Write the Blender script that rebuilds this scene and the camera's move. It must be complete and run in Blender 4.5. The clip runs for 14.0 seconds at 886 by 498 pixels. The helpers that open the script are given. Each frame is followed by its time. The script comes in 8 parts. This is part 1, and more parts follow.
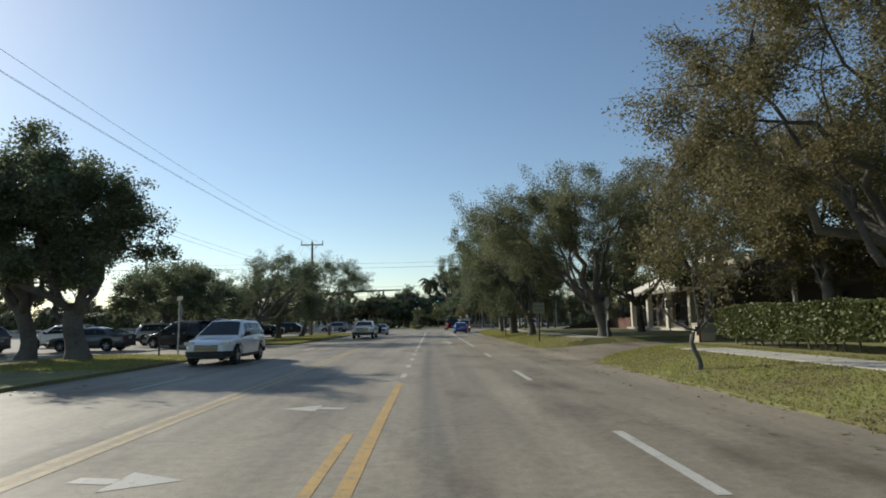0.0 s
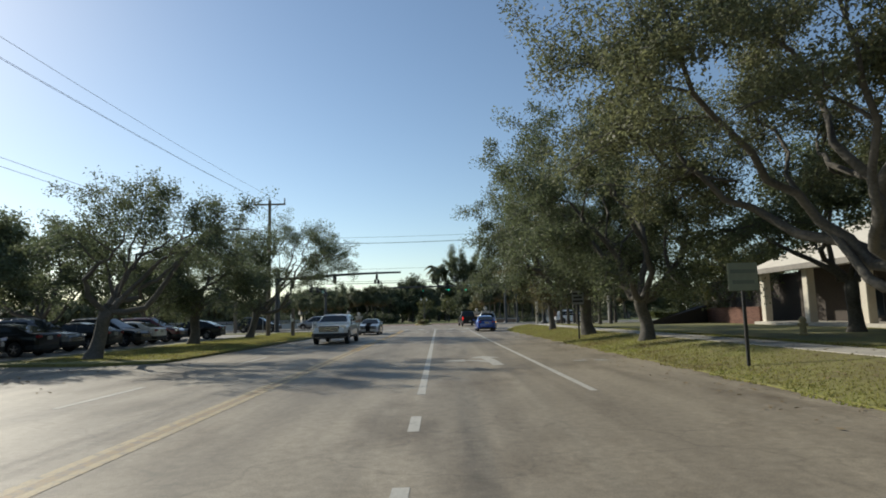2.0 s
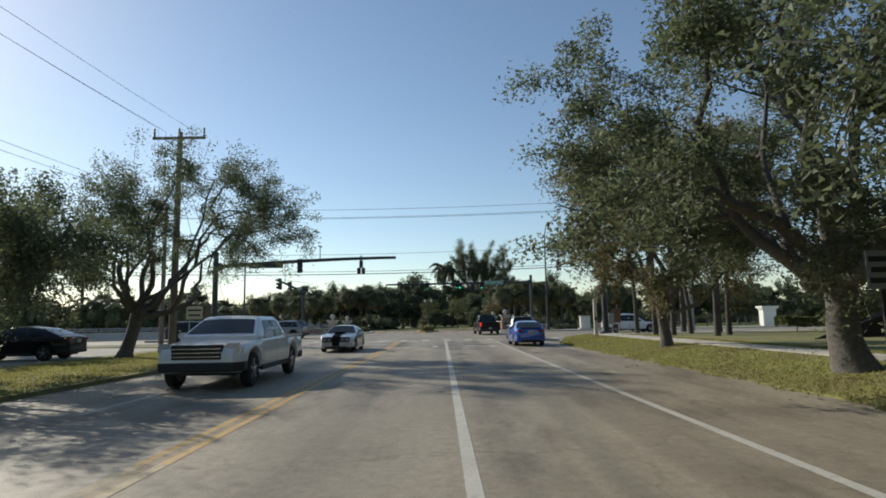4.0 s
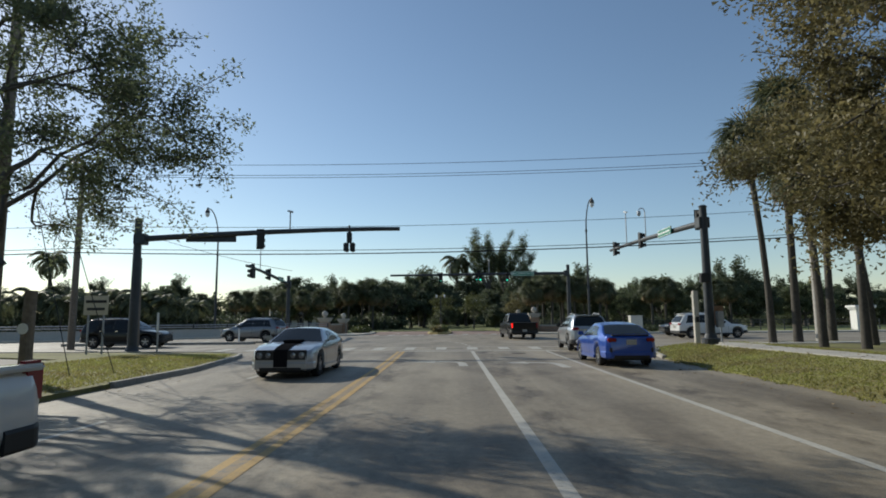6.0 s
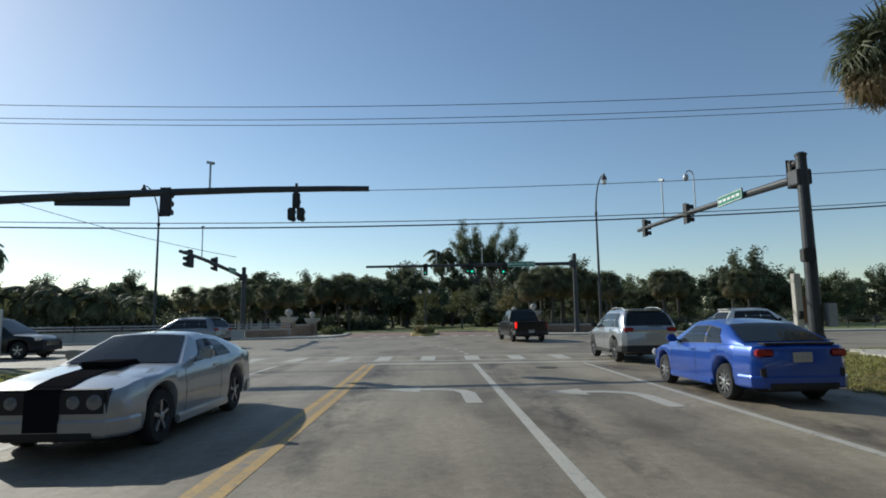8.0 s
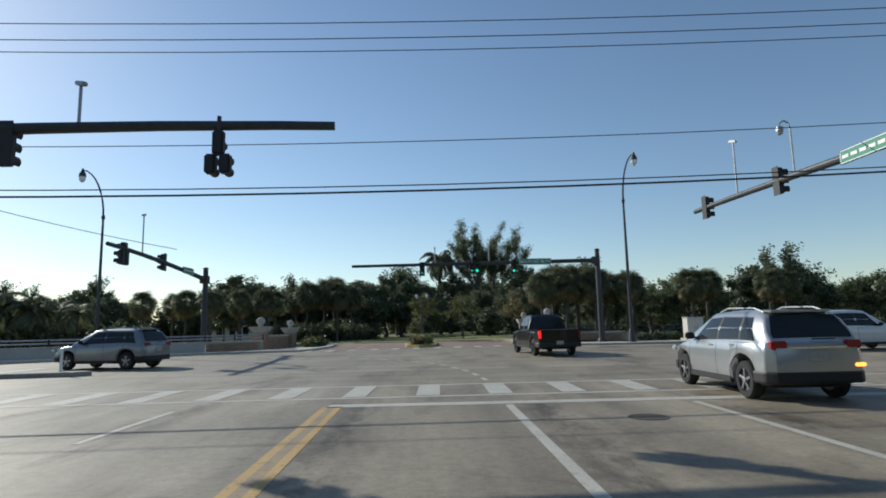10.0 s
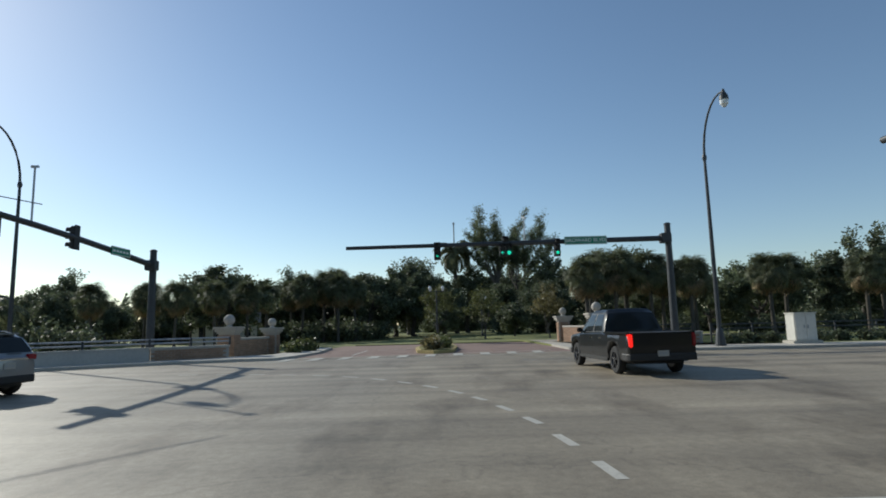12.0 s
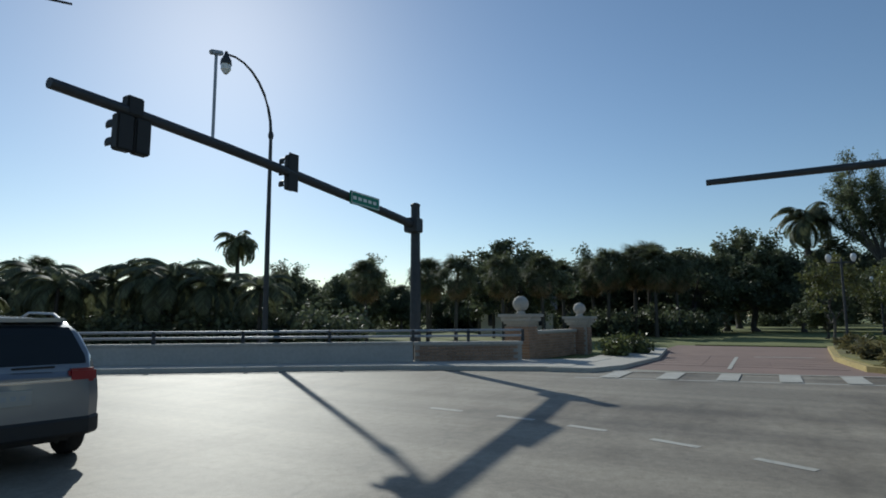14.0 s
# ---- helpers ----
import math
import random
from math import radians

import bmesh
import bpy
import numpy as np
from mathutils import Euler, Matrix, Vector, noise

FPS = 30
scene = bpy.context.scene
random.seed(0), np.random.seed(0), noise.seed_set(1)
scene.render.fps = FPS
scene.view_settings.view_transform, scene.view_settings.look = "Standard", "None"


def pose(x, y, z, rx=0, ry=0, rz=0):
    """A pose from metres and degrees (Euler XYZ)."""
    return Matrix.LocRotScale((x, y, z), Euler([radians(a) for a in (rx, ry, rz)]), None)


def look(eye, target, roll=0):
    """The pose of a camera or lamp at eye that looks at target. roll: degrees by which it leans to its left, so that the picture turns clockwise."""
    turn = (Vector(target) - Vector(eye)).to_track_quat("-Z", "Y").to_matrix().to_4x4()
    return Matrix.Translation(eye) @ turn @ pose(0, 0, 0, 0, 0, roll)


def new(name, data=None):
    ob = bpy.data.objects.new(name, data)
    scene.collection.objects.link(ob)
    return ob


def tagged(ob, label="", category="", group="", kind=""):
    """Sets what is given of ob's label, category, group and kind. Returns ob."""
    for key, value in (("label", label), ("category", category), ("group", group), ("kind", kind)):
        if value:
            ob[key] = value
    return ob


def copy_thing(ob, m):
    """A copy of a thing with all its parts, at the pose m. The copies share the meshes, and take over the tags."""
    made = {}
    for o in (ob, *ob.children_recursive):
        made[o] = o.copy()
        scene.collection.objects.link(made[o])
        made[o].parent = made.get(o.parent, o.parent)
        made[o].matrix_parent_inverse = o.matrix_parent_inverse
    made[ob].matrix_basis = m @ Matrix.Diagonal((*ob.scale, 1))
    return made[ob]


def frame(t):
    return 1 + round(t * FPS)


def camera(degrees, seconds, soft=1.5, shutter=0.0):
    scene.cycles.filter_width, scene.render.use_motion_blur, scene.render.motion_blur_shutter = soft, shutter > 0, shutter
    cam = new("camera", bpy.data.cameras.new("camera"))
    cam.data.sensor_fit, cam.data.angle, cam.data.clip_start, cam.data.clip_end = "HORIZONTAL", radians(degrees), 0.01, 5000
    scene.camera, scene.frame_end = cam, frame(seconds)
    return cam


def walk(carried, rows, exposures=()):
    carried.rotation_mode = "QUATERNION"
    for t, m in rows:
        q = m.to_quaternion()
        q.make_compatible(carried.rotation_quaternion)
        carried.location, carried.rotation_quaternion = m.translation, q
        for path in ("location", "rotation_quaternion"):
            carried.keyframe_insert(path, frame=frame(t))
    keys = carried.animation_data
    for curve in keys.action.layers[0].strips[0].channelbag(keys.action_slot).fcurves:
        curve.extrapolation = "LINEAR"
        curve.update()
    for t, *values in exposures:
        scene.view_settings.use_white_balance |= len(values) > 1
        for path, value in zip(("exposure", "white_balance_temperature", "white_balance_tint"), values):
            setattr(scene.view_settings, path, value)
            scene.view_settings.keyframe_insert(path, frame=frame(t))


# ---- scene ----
cam = camera(75.4, 14.0, soft=1.8)
PATH = [
    (0, (0.035, 1.086, 1.467), (0.079, 3.07, 1.718), -1.0),
    (0.5, (-0.092, 6.513, 1.495), (-0.058, 8.497, 1.744), -1.4),
    (1, (-0.234, 12.101, 1.477), (-0.207, 14.086, 1.72), -1.5),
    (1.5, (-0.38, 17.765, 1.501), (-0.355, 19.751, 1.736), -1.5),
    (2, (-0.402, 23.098, 1.443), (-0.381, 25.085, 1.673), -1.3),
    (2.5, (-0.517, 28.182, 1.39), (-0.494, 30.168, 1.622), -1.4),
    (3, (-0.634, 33.042, 1.405), (-0.614, 35.028, 1.643), -1.1),
    (5.5, (-1.632, 52.133, 1.484), (-1.641, 54.117, 1.735), -0.9),
    (6, (-1.755, 54.786, 1.489), (-1.778, 56.771, 1.732), -0.5),
    (6.5, (-1.843, 57.195, 1.485), (-1.851, 59.179, 1.732), -0.6),
    (7, (-1.891, 59.474, 1.459), (-1.881, 61.459, 1.705), -0.4),
    (7.5, (-1.926, 61.505, 1.443), (-1.902, 63.491, 1.68), -0.7),
    (8, (-2.015, 63.41, 1.423), (-1.98, 65.395, 1.664), -0.8),
    (10.5, (-2.19, 73.021, 1.483), (-2.135, 75.002, 1.751), -1.5),
    (11, (-2.199, 75.426, 1.497), (-2.143, 77.408, 1.758), -1.7),
    (11.5, (-2.267, 77.872, 1.529), (-2.221, 79.854, 1.788), -1.9),
    (12, (-2.441, 80.567, 1.581), (-2.435, 82.55, 1.84), -1.5),
    (12.5, (-2.902, 83.353, 1.697), (-3.001, 85.333, 1.956), -1.4),
    (13, (-3.779, 86.593, 1.662), (-4.129, 88.547, 1.909), -0.8),
    (13.5, (-5.034, 89.491, 1.624), (-5.678, 91.371, 1.855), -0.1),
    (14, (-6.742, 92.227, 1.627), (-7.674, 93.981, 1.863), -0.3),
]
walk(cam, [(t, look(eye, target, roll)) for t, eye, target, roll in PATH],
     exposures=[(0.0, 0.25, 6500, 6), (3.0, 0.32, 6600, 7), (5.5, 0.25, 6500, 7), (6.5, -0.03, 6250, 5), (7.5, -0.1, 6100, 4), (8.0, 0.12, 6200, 5), (10.5, 0.18, 6200, 6), (11.5, 0.05, 6150, 5), (12.5, 0.18, 6250, 6), (13.5, 0.03, 6050, 4), (14.0, -0.18, 5950, 4)])

# ---- world, sun and exposure ----
SUN_LEFT, SUN_UP = 50.0, 28.0      # degrees to the left of +y, and above the horizon
world = bpy.data.worlds.new("sky")
scene.world = world
world.use_nodes = True
wn = world.node_tree.nodes
sky = wn.new("ShaderNodeTexSky")
sky.sky_type = "NISHITA"
sky.sun_disc = False
sky.sun_elevation = radians(SUN_UP)
sky.sun_rotation = radians(-SUN_LEFT)
sky.air_density, sky.dust_density, sky.ozone_density = 1.0, 0.25, 1.6
wn["Background"].inputs["Strength"].default_value = 0.1
world.node_tree.links.new(sky.outputs[0], wn["Background"].inputs["Color"])
sun = new("sun", bpy.data.lights.new("sun", "SUN"))
sun.data.energy, sun.data.angle, sun.data.color = 3.8, radians(0.55), (1.0, 0.93, 0.82)
sd = Vector((-math.sin(radians(SUN_LEFT)) * math.cos(radians(SUN_UP)), math.cos(radians(SUN_LEFT)) * math.cos(radians(SUN_UP)), math.sin(radians(SUN_UP))))
sun.matrix_world = Matrix.Translation((0, 0, 60)) @ sd.to_track_quat("Z", "Y").to_matrix().to_4x4()

# ---- materials ----
MATS = {}


def material(name, color, rough=0.7, metal=0.0, var=0.25, scale=8.0, big=0.6, bump=0.15, color2=None, coat=0.0, space="Object", random_tint=0.0, translucent=0.0, emit=None, island=0.0, mottle=0.5):
    """A surface with two scales of variation, fine relief and wear."""
    if name in MATS:
        return MATS[name]
    m = bpy.data.materials.new(name)
    MATS[name] = m
    m.use_nodes = True
    nt = m.node_tree
    N, L = nt.nodes, nt.links
    b = N["Principled BSDF"]
    b.inputs["Roughness"].default_value = rough
    b.inputs["Metallic"].default_value = metal
    if coat:
        b.inputs["Coat Weight"].default_value = coat
        b.inputs["Coat Roughness"].default_value = 0.06
    if space == "World":
        src = N.new("ShaderNodeNewGeometry").outputs["Position"]
    else:
        src = N.new("ShaderNodeTexCoord").outputs["Object"]
    n1, n2 = N.new("ShaderNodeTexNoise"), N.new("ShaderNodeTexNoise")
    n1.inputs["Scale"].default_value, n2.inputs["Scale"].default_value = scale, big
    n1.inputs["Detail"].default_value, n2.inputs["Detail"].default_value = 4.0, 5.0
    L.new(src, n1.inputs["Vector"]), L.new(src, n2.inputs["Vector"])
    mixn = N.new("ShaderNodeMath")
    mixn.operation = "MULTIPLY_ADD"
    L.new(n1.outputs["Fac"], mixn.inputs[0])
    mixn.inputs[1].default_value = 1.0 - mottle
    half = N.new("ShaderNodeMath")
    half.operation = "MULTIPLY"
    L.new(n2.outputs["Fac"], half.inputs[0])
    half.inputs[1].default_value = mottle
    L.new(half.outputs[0], mixn.inputs[2])
    ramp = N.new("ShaderNodeValToRGB")
    c2 = color2 or tuple(c * (1 - var) for c in color)
    c1 = tuple(min(1, c * (1 + var * 0.6)) for c in color)
    ramp.color_ramp.elements[0].position, ramp.color_ramp.elements[1].position = 0.34, 0.66
    ramp.color_ramp.elements[0].color, ramp.color_ramp.elements[1].color = (*c2, 1), (*c1, 1)
    L.new(mixn.outputs[0], ramp.inputs[0])
    out = ramp.outputs[0]
    if random_tint or island:
        hs = N.new("ShaderNodeHueSaturation")
        rng = N.new("ShaderNodeMapRange")
        amount = random_tint or island
        rng.inputs["To Min"].default_value, rng.inputs["To Max"].default_value = 1 - amount, 1 + amount
        rsrc = N.new("ShaderNodeObjectInfo").outputs["Random"] if random_tint else N.new("ShaderNodeNewGeometry").outputs["Random Per Island"]
        L.new(rsrc, rng.inputs["Value"])
        L.new(rng.outputs[0], hs.inputs["Value"])
        L.new(out, hs.inputs["Color"])
        out = hs.outputs[0]
    L.new(out, b.inputs["Base Color"])
    if bump:
        bp = N.new("ShaderNodeBump")
        bp.inputs["Strength"].default_value = bump
        bp.inputs["Distance"].default_value = 0.02
        L.new(n1.outputs["Fac"], bp.inputs["Height"])
        L.new(bp.outputs[0], b.inputs["Normal"])
    if translucent:
        tr, mx = N.new("ShaderNodeBsdfTranslucent"), N.new("ShaderNodeMixShader")
        L.new(out, tr.inputs["Color"])
        mx.inputs[0].default_value = translucent
        L.new(b.outputs[0], mx.inputs[1]), L.new(tr.outputs[0], mx.inputs[2])
        L.new(mx.outputs[0], N["Material Output"].inputs["Surface"])
    if emit:
        b.inputs["Emission Color"].default_value = (*emit[0], 1)
        b.inputs["Emission Strength"].default_value = emit[1]
    return m


def glass(name, tint=(0.02, 0.025, 0.03), rough=0.05, alpha=0.0):
    if name in MATS:
        return MATS[name]
    m = material(name, tint, rough, 0.0, 0.1, 3, 0.5, 0.0)
    m.node_tree.nodes["Principled BSDF"].inputs["Specular IOR Level"].default_value = 0.2
    if alpha:
        m.node_tree.nodes["Principled BSDF"].inputs["Transmission Weight"].default_value = alpha
    return m


def asphalt_material():
    m = material("asphalt", (0.318, 0.278, 0.212), 0.66, 0, 0.22, 60.0, 0.22, 0.22, color2=(0.2, 0.174, 0.132), space="World", mottle=0.45)
    nt = m.node_tree
    N, L = nt.nodes, nt.links
    b = N["Principled BSDF"]
    # polished wheel tracks and oil drips along the lanes, and long thin cracks
    pos = N.new("ShaderNodeNewGeometry").outputs["Position"]
    mp = N.new("ShaderNodeMapping")
    mp.inputs["Scale"].default_value = (0.62, 0.012, 1.0)
    L.new(pos, mp.inputs["Vector"])
    st = N.new("ShaderNodeTexNoise")
    st.inputs["Scale"].default_value, st.inputs["Detail"].default_value = 1.6, 6.0
    L.new(mp.outputs[0], st.inputs["Vector"])
    # across the junction the wheel tracks follow the cross street
    mpx = N.new("ShaderNodeMapping")
    mpx.inputs["Scale"].default_value = (0.012, 0.62, 1.0)
    L.new(pos, mpx.inputs["Vector"])
    stx = N.new("ShaderNodeTexNoise")
    stx.inputs["Scale"].default_value, stx.inputs["Detail"].default_value = 1.6, 6.0
    L.new(mpx.outputs[0], stx.inputs["Vector"])
    sep = N.new("ShaderNodeSeparateXYZ")
    L.new(pos, sep.inputs[0])
    area = N.new("ShaderNodeMapRange")
    area.interpolation_type = "SMOOTHSTEP"
    area.inputs["From Min"].default_value, area.inputs["From Max"].default_value = 84.0, 90.0
    L.new(sep.outputs["Y"], area.inputs["Value"])
    both = N.new("ShaderNodeMix")
    both.data_type = "FLOAT"
    L.new(area.outputs[0], both.inputs["Factor"]), L.new(st.outputs["Fac"], both.inputs["A"]), L.new(stx.outputs["Fac"], both.inputs["B"])
    r1 = N.new("ShaderNodeValToRGB")
    r1.color_ramp.elements[0].position, r1.color_ramp.elements[1].position = 0.36, 0.62
    r1.color_ramp.elements[0].color, r1.color_ramp.elements[1].color = (0.72, 0.705, 0.69, 1), (1.07, 1.06, 1.04, 1)
    L.new(both.outputs["Result"], r1.inputs[0])
    mx = N.new("ShaderNodeMix")
    mx.data_type, mx.blend_type = "RGBA", "MULTIPLY"
    mx.inputs["Factor"].default_value = 1.0
    old = b.inputs["Base Color"].links[0].from_socket
    L.new(old, mx.inputs["A"]), L.new(r1.outputs[0], mx.inputs["B"])
    vo = N.new("ShaderNodeTexVoronoi")
    vo.feature = "DISTANCE_TO_EDGE"
    vo.inputs["Scale"].default_value = 0.16
    warp = N.new("ShaderNodeTexNoise")
    warp.inputs["Scale"].default_value, warp.inputs["Detail"].default_value = 0.7, 6.0
    L.new(pos, warp.inputs["Vector"])
    wa = N.new("ShaderNodeVectorMath")
    wa.operation = "MULTIPLY_ADD"
    wa.inputs[1].default_value = (3.0, 3.0, 0.0)
    L.new(warp.outputs["Color"], wa.inputs[0]), L.new(pos, wa.inputs[2])
    L.new(wa.outputs[0], vo.inputs["Vector"])
    r2 = N.new("ShaderNodeValToRGB")
    r2.color_ramp.elements[0].position, r2.color_ramp.elements[1].position = 0.0, 0.006
    r2.color_ramp.elements[0].color, r2.color_ramp.elements[1].color = (0.78, 0.78, 0.78, 1), (1, 1, 1, 1)
    L.new(vo.outputs["Distance"], r2.inputs[0])
    mx2 = N.new("ShaderNodeMix")
    mx2.data_type, mx2.blend_type = "RGBA", "MULTIPLY"
    mx2.inputs["Factor"].default_value = 1.0
    L.new(mx.outputs["Result"], mx2.inputs["A"]), L.new(r2.outputs[0], mx2.inputs["B"])
    # dark oil and dirt blotches
    ob = N.new("ShaderNodeTexNoise")
    ob.inputs["Scale"].default_value, ob.inputs["Detail"].default_value, ob.inputs["Roughness"].default_value = 0.55, 9.0, 0.62
    mp2 = N.new("ShaderNodeMapping")
    mp2.inputs["Scale"].default_value = (1.0, 0.4, 1.0)
    L.new(pos, mp2.inputs["Vector"]), L.new(mp2.outputs[0], ob.inputs["Vector"])
    r3 = N.new("ShaderNodeValToRGB")
    r3.color_ramp.elements[0].position, r3.color_ramp.elements[1].position = 0.5, 0.7
    r3.color_ramp.elements[0].color, r3.color_ramp.elements[1].color = (1, 1, 1, 1), (0.46, 0.425, 0.385, 1)
    L.new(ob.outputs["Fac"], r3.inputs[0])
    mx3 = N.new("ShaderNodeMix")
    mx3.data_type, mx3.blend_type = "RGBA", "MULTIPLY"
    mx3.inputs["Factor"].default_value = 1.0
    L.new(mx2.outputs["Result"], mx3.inputs["A"]), L.new(r3.outputs[0], mx3.inputs["B"])
    # oil dripped along the middle of the waiting lanes
    xs = N.new("ShaderNodeMath")
    xs.operation = "PINGPONG"
    off = N.new("ShaderNodeMath")
    off.operation = "ADD"
    off.inputs[1].default_value = 18.35
    L.new(sep.outputs["X"], off.inputs[0]), L.new(off.outputs[0], xs.inputs[0])
    xs.inputs[1].default_value = 1.65
    near = N.new("ShaderNodeMapRange")
    near.inputs["From Min"].default_value, near.inputs["From Max"].default_value = 0.95, 1.6
    L.new(xs.outputs[0], near.inputs["Value"])
    ahead = N.new("ShaderNodeMapRange")
    ahead.inputs["From Min"].default_value, ahead.inputs["From Max"].default_value = 38.0, 66.0
    L.new(sep.outputs["Y"], ahead.inputs["Value"])
    stop = N.new("ShaderNodeMapRange")
    stop.inputs["From Min"].default_value, stop.inputs["From Max"].default_value = 86.0, 82.0
    L.new(sep.outputs["Y"], stop.inputs["Value"])
    spots = N.new("ShaderNodeTexNoise")
    spots.inputs["Scale"].default_value, spots.inputs["Detail"].default_value, spots.inputs["Roughness"].default_value = 1.3, 10.0, 0.7
    L.new(mp2.outputs[0], spots.inputs["Vector"])
    cut = N.new("ShaderNodeMapRange")
    cut.inputs["From Min"].default_value, cut.inputs["From Max"].default_value = 0.46, 0.6
    L.new(spots.outputs["Fac"], cut.inputs["Value"])
    prod = cut.outputs[0]
    for q in (near, ahead, stop):
        mu = N.new("ShaderNodeMath")
        mu.operation = "MULTIPLY"
        L.new(prod, mu.inputs[0]), L.new(q.outputs[0], mu.inputs[1])
        prod = mu.outputs[0]
    mx4 = N.new("ShaderNodeMix")
    mx4.data_type, mx4.blend_type = "RGBA", "MULTIPLY"
    L.new(prod, mx4.inputs["Factor"]), L.new(mx3.outputs["Result"], mx4.inputs["A"])
    mx4.inputs["B"].default_value = (0.3, 0.27, 0.24, 1)
    # coarse aggregate and small patches
    ag = N.new("ShaderNodeTexNoise")
    ag.inputs["Scale"].default_value, ag.inputs["Detail"].default_value, ag.inputs["Roughness"].default_value = 7.0, 12.0, 0.82
    L.new(pos, ag.inputs["Vector"])
    r5 = N.new("ShaderNodeValToRGB")
    r5.color_ramp.elements[0].position, r5.color_ramp.elements[1].position = 0.36, 0.64
    r5.color_ramp.elements[0].color, r5.color_ramp.elements[1].color = (0.74, 0.73, 0.71, 1), (1.22, 1.21, 1.2, 1)
    L.new(ag.outputs["Fac"], r5.inputs[0])
    mx5 = N.new("ShaderNodeMix")
    mx5.data_type, mx5.blend_type = "RGBA", "MULTIPLY"
    mx5.inputs["Factor"].default_value = 1.0
    L.new(mx4.outputs["Result"], mx5.inputs["A"]), L.new(r5.outputs[0], mx5.inputs["B"])
    # browner paving in the lanes that lead to the junction
    lane = N.new("ShaderNodeMapRange")
    lane.interpolation_type = "SMOOTHSTEP"
    lane.inputs["From Min"].default_value, lane.inputs["From Max"].default_value = -4.6, -3.4
    L.new(sep.outputs["X"], lane.inputs["Value"])
    r6 = N.new("ShaderNodeValToRGB")
    r6.color_ramp.elements[0].color, r6.color_ramp.elements[1].color = (0.99, 1.0, 1.02, 1), (1.005, 1.0, 0.98, 1)
    L.new(lane.outputs[0], r6.inputs[0])
    mx6 = N.new("ShaderNodeMix")
    mx6.data_type, mx6.blend_type = "RGBA", "MULTIPLY"
    mx6.inputs["Factor"].default_value = 1.0
    L.new(mx5.outputs["Result"], mx6.inputs["A"]), L.new(r6.outputs[0], mx6.inputs["B"])
    L.new(mx6.outputs["Result"], b.inputs["Base Color"])
    return m


def worn_paint(name, color, wear=0.42):
    """Road paint rubbed through to the asphalt in patches."""
    m = material(name, color, 0.7, 0, 0.18, 30.0, 1.2, 0.2, space="World")
    nt = m.node_tree
    N, L = nt.nodes, nt.links
    b = N["Principled BSDF"]
    pos = N.new("ShaderNodeNewGeometry").outputs["Position"]
    n = N.new("ShaderNodeTexNoise")
    n.inputs["Scale"].default_value, n.inputs["Detail"].default_value, n.inputs["Roughness"].default_value = 7.0, 9.0, 0.75
    L.new(pos, n.inputs["Vector"])
    r = N.new("ShaderNodeValToRGB")
    r.color_ramp.elements[0].position, r.color_ramp.elements[1].position = wear - 0.08, wear + 0.1
    L.new(n.outputs["Fac"], r.inputs[0])
    mx = N.new("ShaderNodeMix")
    mx.data_type = "RGBA"
    mx.inputs["A"].default_value = (0.17, 0.16, 0.145, 1)
    old = b.inputs["Base Color"].links[0].from_socket
    L.new(r.outputs[0], mx.inputs["Factor"]), L.new(old, mx.inputs["B"])
    L.new(mx.outputs["Result"], b.inputs["Base Color"])
    return m


ASPHALT = asphalt_material()
LOT = material("lot_asphalt", (0.31, 0.28, 0.235), 0.9, 0, 0.2, 18, 0.4, 0.2, space="World")
WHITE_PAINT = worn_paint("white_road_paint", (0.47, 0.45, 0.39), 0.36)
FADED_PAINT = worn_paint("faded_road_paint", (0.5, 0.47, 0.4), 0.5)
YELLOW_PAINT = worn_paint("yellow_road_paint", (0.47, 0.3, 0.095), 0.38)
GRASS = material("grass_ground", (0.2, 0.2, 0.055), 0.95, 0, 0.3, 7.0, 0.45, 0.5, color2=(0.13, 0.105, 0.05), space="World")
LAWN = material("park_lawn", (0.19, 0.2, 0.06), 0.95, 0, 0.3, 5.0, 0.2, 0.5, color2=(0.1, 0.115, 0.035), space="World")
BLADE = material("grass_blades", (0.26, 0.28, 0.075), 0.8, 0, 0.35, 3.0, 0.45, 0.0, color2=(0.25, 0.2, 0.085), space="World", island=0.3, translucent=0.5)
EARTH = material("far_ground", (0.11, 0.12, 0.05), 0.95, 0, 0.3, 0.3, 0.03, 0.1, space="World")
CONCRETE = material("pale_concrete", (0.46, 0.43, 0.37), 0.85, 0, 0.18, 14, 0.6, 0.2, space="World", random_tint=0.06)
KERB = material("kerb_concrete", (0.36, 0.34, 0.3), 0.9, 0, 0.3, 12, 0.8, 0.3, space="World")
PARAPET = material("white_parapet", (0.45, 0.43, 0.39), 0.8, 0, 0.15, 9, 0.5, 0.15, space="World")
STEEL = material("painted_dark_steel", (0.05, 0.055, 0.06), 0.55, 0.3, 0.25, 6, 0.5, 0.05)
GALV = material("galvanised_steel", (0.36, 0.38, 0.4), 0.5, 0.6, 0.2, 8, 0.6, 0.05)
BLACK = material("black_plastic", (0.018, 0.018, 0.018), 0.6, 0, 0.2, 10, 1, 0.05)
WOODPOLE = material("weathered_pole_wood", (0.2, 0.165, 0.13), 0.9, 0, 0.35, 12, 0.5, 0.4)
CABLE = material("cable", (0.02, 0.02, 0.022), 0.6, 0, 0.1, 4, 1, 0.0)
BARK = material("oak_bark", (0.12, 0.11, 0.096), 0.95, 0, 0.45, 14, 1.2, 0.8)
PALMBARK = material("palm_bark", (0.085, 0.075, 0.062), 0.95, 0, 0.35, 10, 1.0, 0.6)
